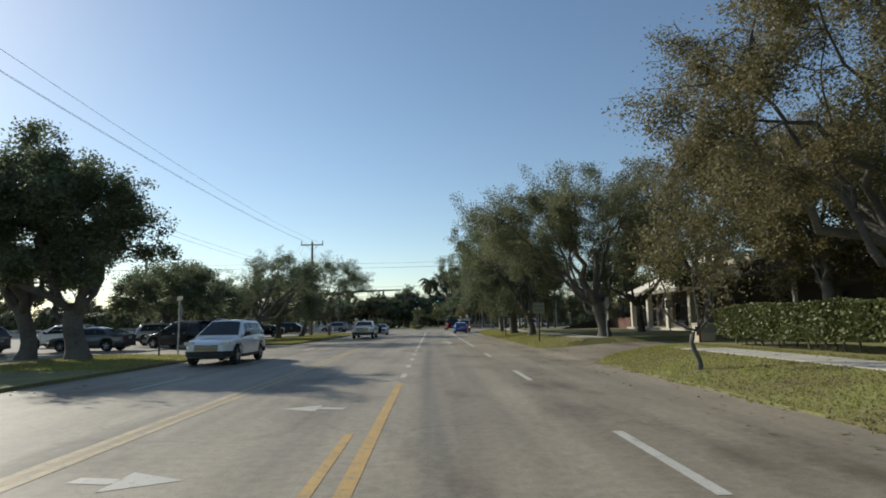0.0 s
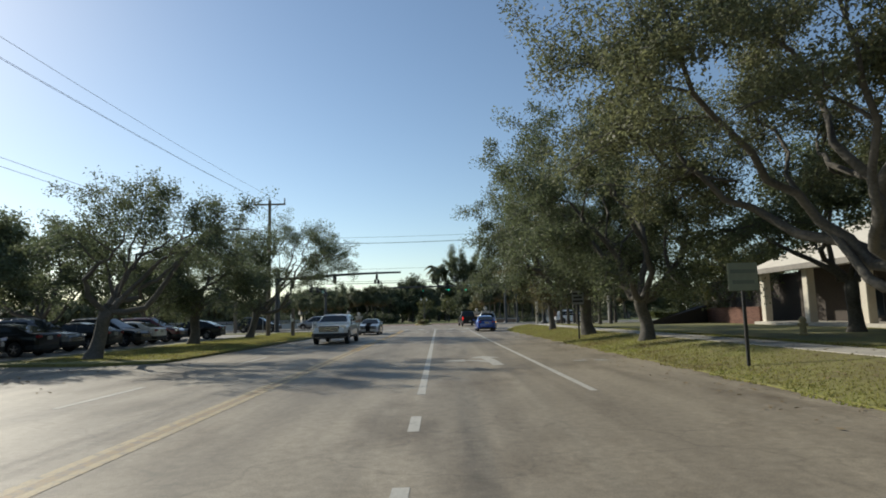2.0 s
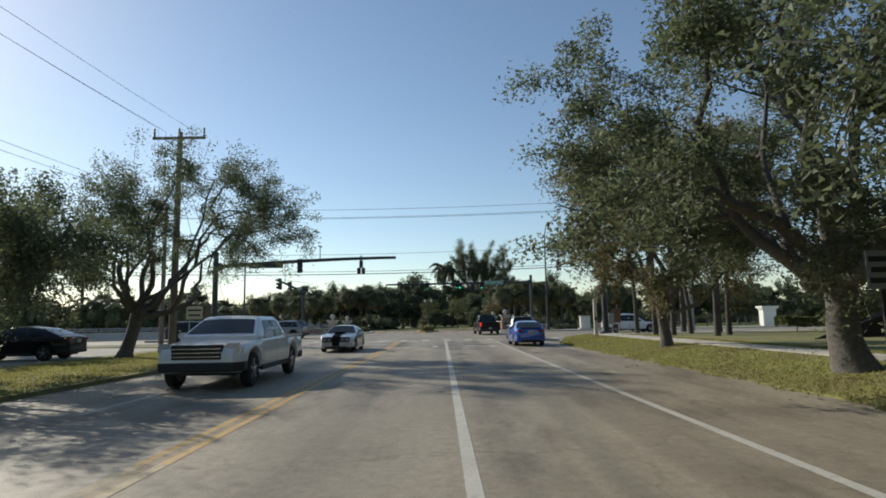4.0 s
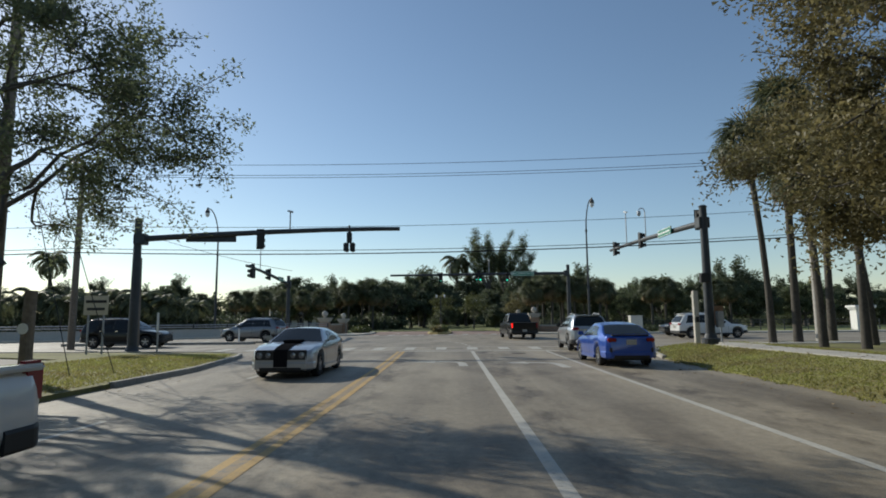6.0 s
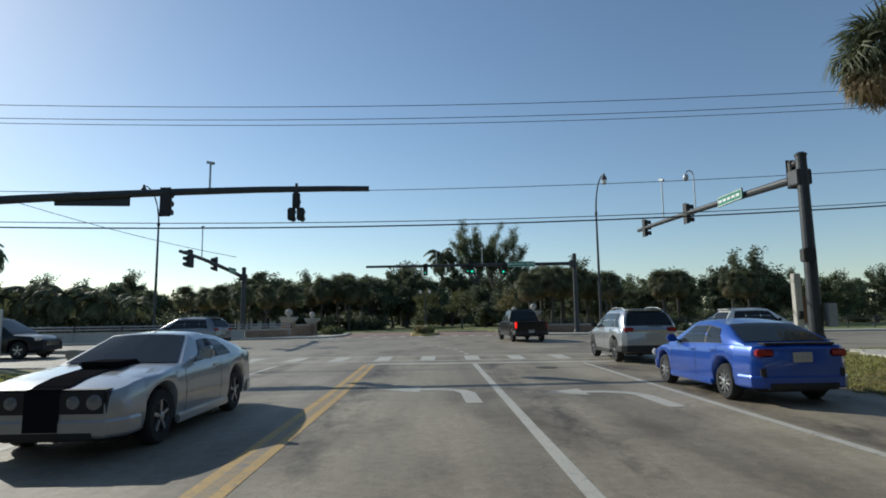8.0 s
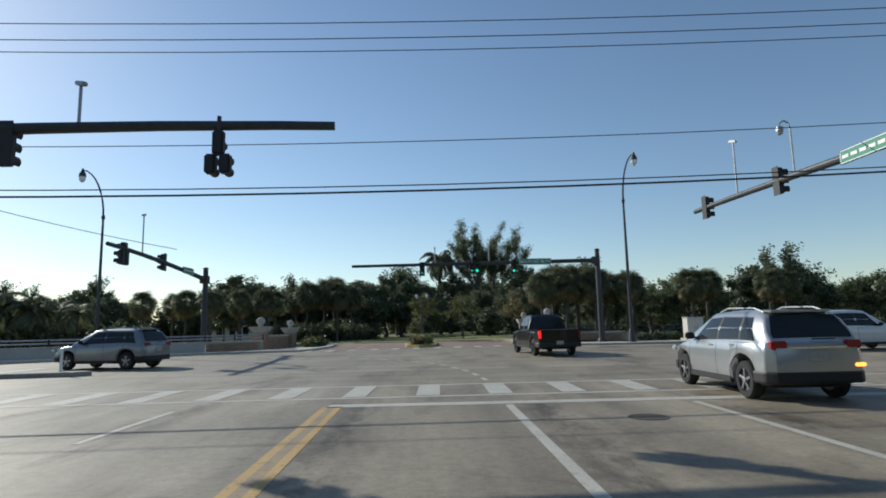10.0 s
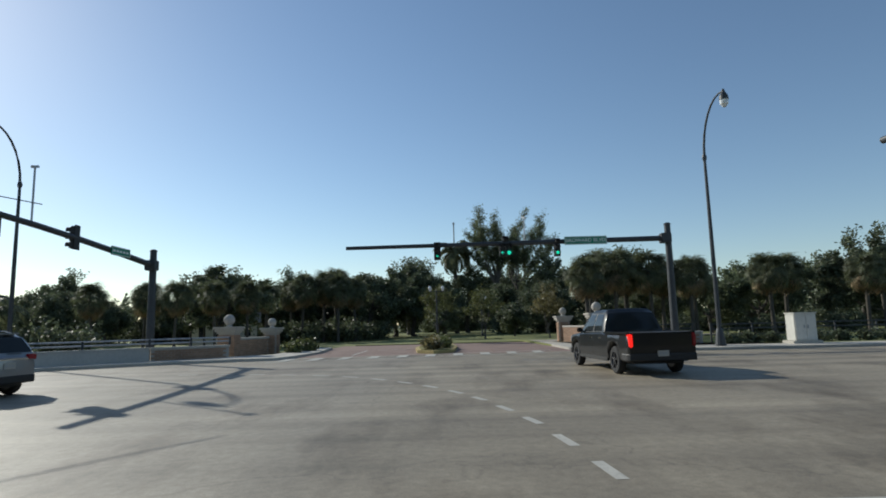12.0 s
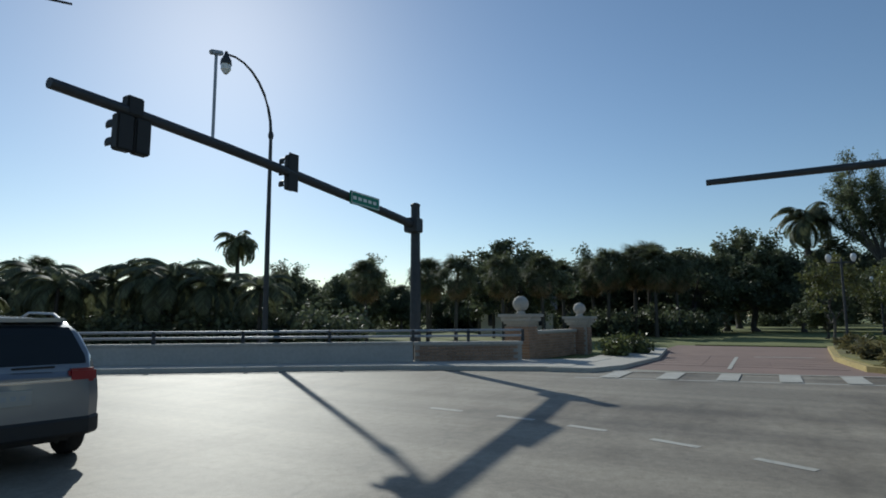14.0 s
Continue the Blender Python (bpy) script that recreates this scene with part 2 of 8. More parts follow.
LEAF = material("oak_leaves", (0.15, 0.172, 0.088), 0.58, 0, 0.3, 2.0, 0.25, 0.0, color2=(0.095, 0.118, 0.062), island=0.35, translucent=0.5)
LEAF_DRY = material("browning_oak_leaves", (0.21, 0.175, 0.08), 0.58, 0, 0.3, 2.0, 0.25, 0.0, color2=(0.12, 0.115, 0.05), island=0.3, translucent=0.42)
LEAF_GOLD = material("olive_gold_oak_leaves", (0.175, 0.18, 0.09), 0.58, 0, 0.3, 2.0, 0.25, 0.0, color2=(0.11, 0.125, 0.065), island=0.35, translucent=0.5)
LEAF_DARK = material("dense_park_leaves", (0.125, 0.145, 0.078), 0.6, 0, 0.3, 1.5, 0.2, 0.0, color2=(0.075, 0.092, 0.05), island=0.4, translucent=0.35, random_tint=0.0)
LEAF_LIGHT = material("pale_green_leaves", (0.14, 0.15, 0.05), 0.58, 0, 0.3, 1.5, 0.2, 0.0, island=0.4, translucent=0.3)
FROND = material("palm_fronds", (0.13, 0.145, 0.075), 0.62, 0, 0.3, 2.0, 0.3, 0.0, island=0.4, translucent=0.4)
DEADFROND = material("dry_palm_fronds", (0.27, 0.2, 0.11), 0.85, 0, 0.3, 2.0, 0.3, 0.0, island=0.3, translucent=0.2)
HEDGE_LEAF = material("hedge_leaves", (0.15, 0.165, 0.055), 0.55, 0, 0.3, 2.0, 0.3, 0.0, color2=(0.08, 0.095, 0.03), island=0.4, translucent=0.25)
BRICK = material("red_brick", (0.38, 0.245, 0.165), 0.9, 0, 0.25, 16, 0.9, 0.3, space="World", random_tint=0.16)
PAVER = material("red_pavers", (0.24, 0.165, 0.135), 0.9, 0, 0.2, 14, 0.6, 0.3, space="World")
STUCCO = material("cream_stucco", (0.62, 0.57, 0.47), 0.85, 0, 0.12, 14, 0.7, 0.15, space="World")
WHITEWALL = material("white_painted_wall", (0.75, 0.74, 0.7), 0.75, 0, 0.1, 10, 0.6, 0.08, space="World")
DARKWALL = material("brown_wall", (0.05, 0.039, 0.031), 0.8, 0, 0.25, 6, 0.5, 0.15, space="World")
SIGNGREEN = material("sign_green", (0.01, 0.2, 0.12), 0.5, 0, 0.1, 5, 0.8, 0.0)
SIGNWHITE = material("sign_white", (0.78, 0.78, 0.76), 0.5, 0, 0.08, 5, 0.8, 0.0)
SIGNTAN = material("sign_tan", (0.5, 0.45, 0.33), 0.6, 0, 0.1, 5, 0.8, 0.0)
GREEN_ON = material("green_signal_lit", (0.02, 0.6, 0.35), 0.3, 0, 0.05, 5, 1, 0.0, emit=((0.04, 0.8, 0.5), 0.75))
LENS_OFF = material("dark_signal_lens", (0.03, 0.025, 0.02), 0.3, 0, 0.1, 5, 1, 0.0)

# ---- helpers for building ----


def link(name, me, mat, parent=None, label=""):
    ob = new(name, me)
    for mm in (mat if isinstance(mat, (list, tuple)) else [mat]):
        me.materials.append(mm)
    if parent is not None:
        ob.parent = parent
    if label:
        ob["label"] = label
    return ob


def part(name, bm, mat, parent=None, label="", smooth=False):
    me = bpy.data.meshes.new(name)
    bm.normal_update()
    bm.to_mesh(me)
    bm.free()
    if smooth:
        me.polygons.foreach_set("use_smooth", np.ones(len(me.polygons), bool))
    return link(name, me, mat, parent, label)


def raw(name, verts, faces, mat, parent=None, label="", smooth=False):
    """A mesh from arrays of corners and of quads or triangles that were worked out in code."""
    me = bpy.data.meshes.new(name)
    verts, faces = np.asarray(verts, np.float32), np.asarray(faces, np.int32)
    k = faces.shape[1]
    me.vertices.add(len(verts))
    me.vertices.foreach_set("co", verts.ravel())
    me.loops.add(faces.size)
    me.loops.foreach_set("vertex_index", faces.ravel())
    me.polygons.add(len(faces))
    me.polygons.foreach_set("loop_start", np.arange(len(faces), dtype=np.int32) * k)
    if smooth:
        me.polygons.foreach_set("use_smooth", np.ones(len(faces), bool))
    me.update(calc_edges=True)
    return link(name, me, mat, parent, label)


def empty(name, m=None):
    ob = new(name)
    ob.empty_display_size = 0.2
    if m is not None:
        ob.matrix_basis = m
    return ob


def box(bm, x0, y0, z0, x1, y1, z1, bevel=0.0, m=None):
    r = bmesh.ops.create_cube(bm, size=1.0)
    vs = r["verts"]
    for v in vs:
        v.co = Vector((x0 + (v.co.x + 0.5) * (x1 - x0), y0 + (v.co.y + 0.5) * (y1 - y0), z0 + (v.co.z + 0.5) * (z1 - z0)))
    if bevel:
        es = list({e for v in vs for e in v.link_edges})
        rr = bmesh.ops.bevel(bm, geom=es, offset=bevel, segments=2, affect="EDGES", clamp_overlap=True)
        vs = list({v for f in rr["faces"] for v in f.verts} | {v for v in vs if v.is_valid})
    if m is not None:
        bmesh.ops.transform(bm, matrix=m, verts=[v for v in vs if v.is_valid])
    return bm


def tube(bm, points, radii, sides=10, cap=True):
    """A tapered tube along points."""
    rings = []
    pts = [Vector(p) for p in points]
    for i, p in enumerate(pts):
        d = (pts[min(i + 1, len(pts) - 1)] - pts[max(i - 1, 0)]).normalized()
        ref = Vector((0, 0, 1)) if abs(d.z) < 0.9 else Vector((1, 0, 0))
        a = d.cross(ref).normalized()
        b = d.cross(a)
        r = radii[i] if isinstance(radii, (list, tuple)) else radii
        rings.append([bm.verts.new(p + r * (math.cos(2 * math.pi * k / sides) * a + math.sin(2 * math.pi * k / sides) * b)) for k in range(sides)])
    for r0, r1 in zip(rings, rings[1:]):
        for k in range(sides):
            bm.faces.new((r0[k], r0[(k + 1) % sides], r1[(k + 1) % sides], r1[k]))
    if cap:
        bm.faces.new(rings[0][::-1])
        bm.faces.new(rings[-1])
    return bm


def lathe(bm, profile, sides=20, m=None, caps=True):
    """Turns (radius, height) pairs round z."""
    rings = [[bm.verts.new((r * math.cos(2 * math.pi * k / sides), r * math.sin(2 * math.pi * k / sides), z)) for k in range(sides)] for r, z in profile]
    for r0, r1 in zip(rings, rings[1:]):
        for k in range(sides):
            bm.faces.new((r0[k], r0[(k + 1) % sides], r1[(k + 1) % sides], r1[k]))
    if caps:
        bm.faces.new(rings[0][::-1])
        bm.faces.new(rings[-1])
    if m is not None:
        bmesh.ops.transform(bm, matrix=m, verts=[v for r in rings for v in r])
    return bm


def slab(name, outline, top, mat, depth=0.2, inner=None, inner_top=None, label="", kind="structure", cat=""):
    """A raised flat piece with the given outline; with an inner outline it slopes up to that."""
    bm = bmesh.new()
    o = [bm.verts.new((x, y, top)) for x, y in outline]
    lo = [bm.verts.new((x, y, top - depth)) for x, y in outline]
    n = len(o)
    for i in range(n):
        bm.faces.new((lo[i], lo[(i + 1) % n], o[(i + 1) % n], o[i]))
    if inner:
        q = [bm.verts.new((x, y, inner_top)) for x, y in inner]
        for i in range(n):
            bm.faces.new((o[i], o[(i + 1) % n], q[(i + 1) % n], q[i]))
        bm.faces.new(q)
    else:
        bm.faces.new(o)
    bmesh.ops.triangulate(bm, faces=[f for f in bm.faces if len(f.verts) > 4])
    bmesh.ops.recalc_face_normals(bm, faces=bm.faces)
    return tagged(part(name, bm, mat), label, cat, kind=kind)


def quads(bm, corners, z=0.004):
    bm.faces.new([bm.verts.new((x, y, z)) for x, y in corners])


def thin_stroke(bm, pts, width, z=0.004):
    """A painted line of a given width along points on the road."""
    pts = [Vector((*p, 0)) for p in pts]
    L, R = [], []
    for i, p in enumerate(pts):
        d = (pts[min(i + 1, len(pts) - 1)] - pts[max(i - 1, 0)]).normalized()
        n = Vector((-d.y, d.x, 0)) * width / 2
        L.append(bm.verts.new((p.x + n.x, p.y + n.y, z)))
        R.append(bm.verts.new((p.x - n.x, p.y - n.y, z)))
    for i in range(len(pts) - 1):
        bm.faces.new((R[i], R[i + 1], L[i + 1], L[i]))


# ---- ground, road and verges ----
bm = bmesh.new()
quads(bm, [(-2500, -2500), (2500, -2500), (2500, 2500), (-2500, 2500)], -0.25)
tagged(part("ground", bm, EARTH), "dull green open ground reaching the horizon", "ground", kind="structure")

bm = bmesh.new()
quads(bm, [(-160, -90), (160, -90), (160, 111.0), (-160, 111.0)], 0.0)
tagged(part("road", bm, ASPHALT), "worn grey asphalt street and junction with cracks", "road", kind="structure")

VERGE_TOP, VERGE_IN = 0.12, 0.4
verge_a = slab("verge_east", [(5.7, 30.4), (5.75, 73), (6.0, 76), (6.7, 79.2), (8.0, 81.6), (9.6, 83.0), (12.5, 83.8), (150, 84.2), (150, 34.0), (10.6, 33.0), (7.3, 30.3)], 0.03, GRASS, 0.3,
               [(8.4, 32.6), (8.6, 73), (8.8, 75.5), (9.3, 77.6), (10.0, 79.2), (11.0, 80.0), (13, 80.6), (147, 80.8), (147, 35.3), (10.4, 34.2), (8.8, 33.0)], VERGE_IN, "grassy verge with worn yellowish turf", cat="grass")
verge_b = slab("verge_east_near", [(5.7, -85), (5.7, 20.8), (6.8, 23.4), (8.0, 24.8), (10.2, 26.7), (12.2, 28.1), (150, 28.7), (150, -85)], 0.03, GRASS, 0.3,
               [(8.6, -82), (8.6, 19.5), (8.9, 21.5), (9.2, 22.6), (11.0, 25.0), (12.6, 26.6), (147, 27.4), (147, -82)], VERGE_IN, "grassy verge with worn yellowish turf", cat="grass")
slab("driveway_east", [(5.3, 20.2), (5.3, 30.8), (7.2, 31.2), (8.8, 32.5), (11, 33.9), (60, 34.9), (60, 28.0), (12.2, 27.5), (10.2, 26.1), (8.0, 24.2), (6.8, 22.8)], 0.004, ASPHALT, 0.2,
     [(8.2, 25.4), (8.0, 30.7), (8.6, 31.4), (9.4, 32.3), (11.2, 33.7), (59, 34.6), (59, 28.3), (12.2, 27.8), (10.6, 26.8), (9.4, 26.0), (8.6, 25.6)], 0.13, "pale worn asphalt driveway crossing the verge", cat="driveway")
slab("verge_west", [(-10.0, 43.5), (-9.7, 52), (-9.5, 66), (-9.5, 72), (-10.2, 77.4), (-10.7, 79.3), (-11.6, 80.2), (-13, 80.8), (-40, 83.0), (-150, 84), (-150, 82), (-22, 79), (-16.6, 76.6), (-16.6, 43.5), (-12, 42.6)][::-1],
     0.1, GRASS, 0.3, label="grassy verge with bare patches under the trees", cat="grass")
slab("verge_west_near", [(-10.2, -85), (-10.0, 24.2), (-10.05, 26.4), (-10.6, 28.0), (-12.6, 29.6), (-15.5, 30.6), (-18.5, 31.2), (-18.5, -85)][::-1], 0.1, GRASS, 0.3, label="grassy verge beside a side drive", cat="grass")
slab("parking_lot", [(-16.7, 34.5), (-16.7, 76.5), (-22.2, 78.8), (-149, 81.5), (-149, 34.5)][::-1], 0.06, LOT, 0.2, label="pale asphalt car park behind the verge", cat="car park")

# kerbs along the edges
bm = bmesh.new()


def kerb_strip(bm, pts, w=0.16, z=0.13):
    for (xa, ya), (xb, yb) in zip(pts, pts[1:]):
        d = Vector((xb - xa, yb - ya, 0))
        box(bm, 0, -w / 2, -0.1, d.length + 0.02, w / 2, z, 0.02, Matrix.Translation((xa, ya, 0)) @ Matrix.Rotation(math.atan2(d.y, d.x), 4, "Z"))


kerb_strip(bm, [(-9.5, 68), (-9.45, 72), (-10.15, 77.4), (-10.65, 79.3), (-11.6, 80.25), (-13, 80.9), (-22, 81.7), (-40, 83.05)])
tagged(part("kerb_west", bm, KERB), "grey concrete kerb round the corner nose", "kerb", kind="structure")
bm = bmesh.new()
kerb_strip(bm, [(6.0, 76), (6.7, 79.2), (8.0, 81.6), (9.6, 83.0), (12.5, 83.8), (40, 84.0)], 0.16, 0.12)
tagged(part("kerb_east", bm, KERB), "grey concrete kerb curving round the corner", "kerb", kind="structure")

# sidewalk of separate concrete flags
walk_root = tagged(empty("sidewalk_east"), "pale concrete sidewalk flags with dark joints", "sidewalk", kind="structure")
flag = bmesh.new()
box(flag, -0.74, -0.735, -0.06, 0.74, 0.735, 0.02, 0.012)
flag_me = bpy.data.meshes.new("flag")
flag.to_mesh(flag_me)
flag.free()
flag_me.materials.append(CONCRETE)
for i in range(66):
    y = -22.0 + 1.5 * i
    if 22.0 < y < 33.5:
        continue
    f = new("flag", flag_me)
    f.parent = walk_root
    ramp = 1 if 33.5 <= y < 35 else -1 if 20.5 < y <= 22.0 else 0
    f.matrix_basis = pose(9.35, y, VERGE_IN - (0.16 if ramp else 0), 12.5 * ramp, random.uniform(-0.3, 0.3), 0)
for i in range(9):
    f = new("flag", flag_me)
    f.parent = walk_root
    f.matrix_basis = pose(10.3 + 1.5 * i, 78.7 + 0.1 * i, VERGE_IN, 0, 0, 0)
for i in range(5):
    f = new("flag", flag_me)
    f.parent = walk_root
    f.matrix_basis = pose(9.5 + 0.14 * i, 77.2 + 0.3 * i, VERGE_IN - 0.004, 0, 0, -10 * i)

# ---- road markings ----


def marking(name, label, mat):
    def done(bm):
        return tagged(part(name, bm, mat), label, "road marking", kind="structure")
    return done


XW, XR, XY = -0.75, 2.45, -4.05
bm = bmesh.new()
faded = bmesh.new()
for off in (0.12, -0.14):
    thin_stroke(faded, [(XY + off, -80), (XY + off, 48)], 0.12)
    thin_stroke(bm, [(XY + off, 48), (XY + off, 56), (XY + off + 0.13, 66), (XY + off + 0.13, 75), (XY + off, 82.0)], 0.12)
marking("double_yellow_line", "double yellow centre line, worn", YELLOW_PAINT)(bm)
marking("double_yellow_line_far", "double centre line worn to pale tan yellow", worn_paint("pale_yellow_paint", (0.43, 0.34, 0.19), 0.42))(faded)
bm = bmesh.new()
thin_stroke(bm, [(XY - 0.01, -80), (XY - 0.01, 56), (XY + 0.12, 66), (XY + 0.12, 75), (XY - 0.01, 82.0)], 0.14)
marking("yellow_line_gap", "tan faded strip between the yellow lines", worn_paint("faded_tan_paint", (0.33, 0.235, 0.12), 0.45))(bm)
bm = bmesh.new()
thin_stroke(bm, [(XW, -80), (XW, 15.2)], 0.16)
marking("yellow_lane_line", "solid yellow turn-lane line", YELLOW_PAINT)(bm)
bm = bmesh.new()
thin_stroke(bm, [(XW - 0.33, -80), (XW - 0.33, 9.0)], 0.12)
marking("broken_yellow_line", "second yellow line, broken off", YELLOW_PAINT)(bm)
bm = bmesh.new()
for i in range(5):
    thin_stroke(bm, [(XW, 16.7 + 3.45 * i), (XW, 17.8 + 3.45 * i)], 0.15)
thin_stroke(bm, [(XW, 33.9), (XW, 81.7)], 0.15)
marking("white_lane_line", "white lane line, dotted then solid", WHITE_PAINT)(bm)
bm = bmesh.new()
for a, b in ((-6.5, -3.5), (6.0, 8.8), (15.4, 18.2), (24.9, 27.6)):
    thin_stroke(bm, [(XR, a), (XR, b)], 0.14)
thin_stroke(bm, [(XR, 33.9), (XR, 62), (XR + 0.1, 76), (XR + 0.19, 81.5)], 0.14)
marking("white_edge_lane_line", "white lane line, dashed then solid", WHITE_PAINT)(bm)
bm = bmesh.new()
for i in range(14):
    thin_stroke(bm, [(-7.0, -40 + 9.15 * i), (-7.0, -37 + 9.15 * i)], 0.12)
marking("white_dashes_west", "white lane dashes on the oncoming side", WHITE_PAINT)(bm)
bm = bmesh.new()
thin_stroke(bm, [(XY - 0.1, 82.1), (9.3, 81.8)], 0.4)
marking("stop_line", "broad white stop line", WHITE_PAINT)(bm)
bm = bmesh.new()
thin_stroke(bm, [(-16, 83.36), (9.6, 83.22)], 0.2)
thin_stroke(bm, [(-16, 85.75), (10.5, 85.6)], 0.2)
crosswalk = marking("crosswalk", "white ladder crosswalk, scuffed", WHITE_PAINT)(bm)
for i in range(14):
    x = -13.65 + 1.59 * i
    bm = bmesh.new()
    quads(bm, [(x, 83.45), (x + 0.52, 83.45), (x + 0.56, 85.6), (x + 0.04, 85.6)], 0.006)
    part("bar", bm, WHITE_PAINT, crosswalk)
# dotted guide for the left turn
bm = bmesh.new()
GUIDE = [(-0.72, 86.9), (-0.85, 88.5), (-1.04, 90.1), (-1.34, 91.5), (-1.72, 92.95), (-2.2, 94.25), (-2.82, 95.55), (-3.55, 96.75), (-4.4, 97.9), (-5.4, 98.95), (-6.5, 99.75), (-7.7, 100.35), (-8.95, 100.85), (-10.2, 101.2), (-11.6, 101.45), (-13, 101.6)]
for (xa, ya), (xb, yb) in zip(GUIDE, GUIDE[1:]):
    thin_stroke(bm, [(xa - (xb - xa) * 0.24, ya - (yb - ya) * 0.24), (xa + (xb - xa) * 0.24, ya + (yb - ya) * 0.24)], 0.14)
marking("turn_guide", "curving dotted white turn guide", WHITE_PAINT)(bm)


def arrow(name, x, y, rot, kind, size=1.0):
    """A painted lane arrow: 'left', 'both', or 'worn' with little but its head left."""
    bm = bmesh.new()
    if kind == "worn":
        thin_stroke(bm, [(0.1, 0.36), (-0.35, 0.45)], 0.2)
        bm.faces.new([bm.verts.new((a, b, 0.004)) for a, b in ((-0.35, 0.8), (-1.0, 0.45), (-0.35, 0.1))])
    elif kind == "left":
        thin_stroke(bm, [(0.45, -1.2), (0.42, -0.1), (0.3, 0.25), (0.0, 0.42), (-0.35, 0.45)], 0.24)
        bm.faces.new([bm.verts.new((a, b, 0.004)) for a, b in ((-0.35, 0.85), (-1.0, 0.45), (-0.35, 0.05))])
    else:
        thin_stroke(bm, [(0.35, -1.3), (0.3, 0.2), (0.22, 1.0)], 0.26)
        bm.faces.new([bm.verts.new((a, b, 0.004)) for a, b in ((-0.2, 0.95), (0.62, 0.95), (0.2, 1.75))])
        thin_stroke(bm, [(0.3, -0.5), (0.0, 0.05), (-0.35, 0.2)], 0.24, 0.006)
        bm.faces.new([bm.verts.new((a, b, 0.004)) for a, b in ((-0.35, 0.55), (-0.95, 0.2), (-0.35, -0.15))])
    bmesh.ops.transform(bm, matrix=pose(x, y, 0, 0, 0, rot) @ Matrix.Scale(size, 4), verts=bm.verts)
    return marking(name, "white painted lane arrow, scuffed", WHITE_PAINT)(bm)


arrow("lane_arrow_1", -1.6, 10.95, 0, "worn", 1.0)
arrow("lane_arrow_2", -3.35, 7.3, 180, "worn", 1.0)
arrow("lane_arrow_3", 0.85, 41.3, 0, "both", 1.25)
arrow("lane_arrow_4", -1.88, 74.75, 0, "left", 1.2)
arrow("lane_arrow_5", 1.25, 74.0, 0, "left", 1.2)
bm = bmesh.new()
for k in range(2):
    bmesh.ops.create_circle(bm, segments=16, radius=0.24, matrix=pose(3.85 + 0.62 * k, 40.6, 0.004), cap_ends=True)
thin_stroke(bm, [(3.85, 40.6), (4.1, 41.1), (4.4, 41.1), (4.47, 40.6)], 0.09, 0.006)
bmesh.ops.transform(bm, matrix=Matrix.Translation((4.1, 40.8, 0)) @ Matrix.Diagonal((1, 1, 1, 1)) @ Matrix.Translation((-4.1, -40.8, 0)), verts=bm.verts)
marking("bicycle_symbol", "worn white bicycle symbol in the edge lane", FADED_PAINT)(bm)
bm = bmesh.new()
lathe(bm, [(0.31, -0.02), (0.31, 0.006), (0.265, 0.006), (0.26, 0.002), (0.1, 0.004)], 24)
mh = tagged(part("manhole_cover", bm, material("cast_iron", (0.1, 0.085, 0.07), 0.7, 0.5, 0.3, 20, 1, 0.3)), "dark round cast-iron manhole cover set in asphalt", "manhole cover")
mh.matrix_basis = pose(1.17, 79.9, 0.002)

# lines of the cross street
bm = bmesh.new()
for i in range(8):
    thin_stroke(bm, [(-60 + 5.2 * i, 93.0), (-57.5 + 5.2 * i, 93.2)], 0.12)
thin_stroke(bm, [(-70, 88.5), (-20, 89.6)], 0.14)
thin_stroke(bm, [(-19.6, 88.2), (-19.6, 97.6)], 0.4)
thin_stroke(bm, [(-70, 97.2), (-20, 98.2)], 0.12)
for i in range(10):
    thin_stroke(bm, [(22 + 9 * i, 97.5), (25 + 9 * i, 97.5)], 0.12)
marking("cross_street_lines", "white lines of the cross street", WHITE_PAINT)(bm)

# ---- signal masts and lamps ----


def arrow_lens(parent, x, y, z):
    """A lit left arrow in front of a dark lens."""
    bm = bmesh.new()
    for pts in (((-0.09, 0.0), (-0.01, 0.075), (0.012, 0.05), (-0.02, 0.016), (0.09, 0.016), (0.09, -0.016), (-0.02, -0.016), (0.012, -0.05), (-0.01, -0.075)),):
        bm.faces.new([bm.verts.new((x + a, y, z + b)) for a, b in pts])
    part("arrow_lens", bm, GREEN_ON, parent, "lit green left arrow")


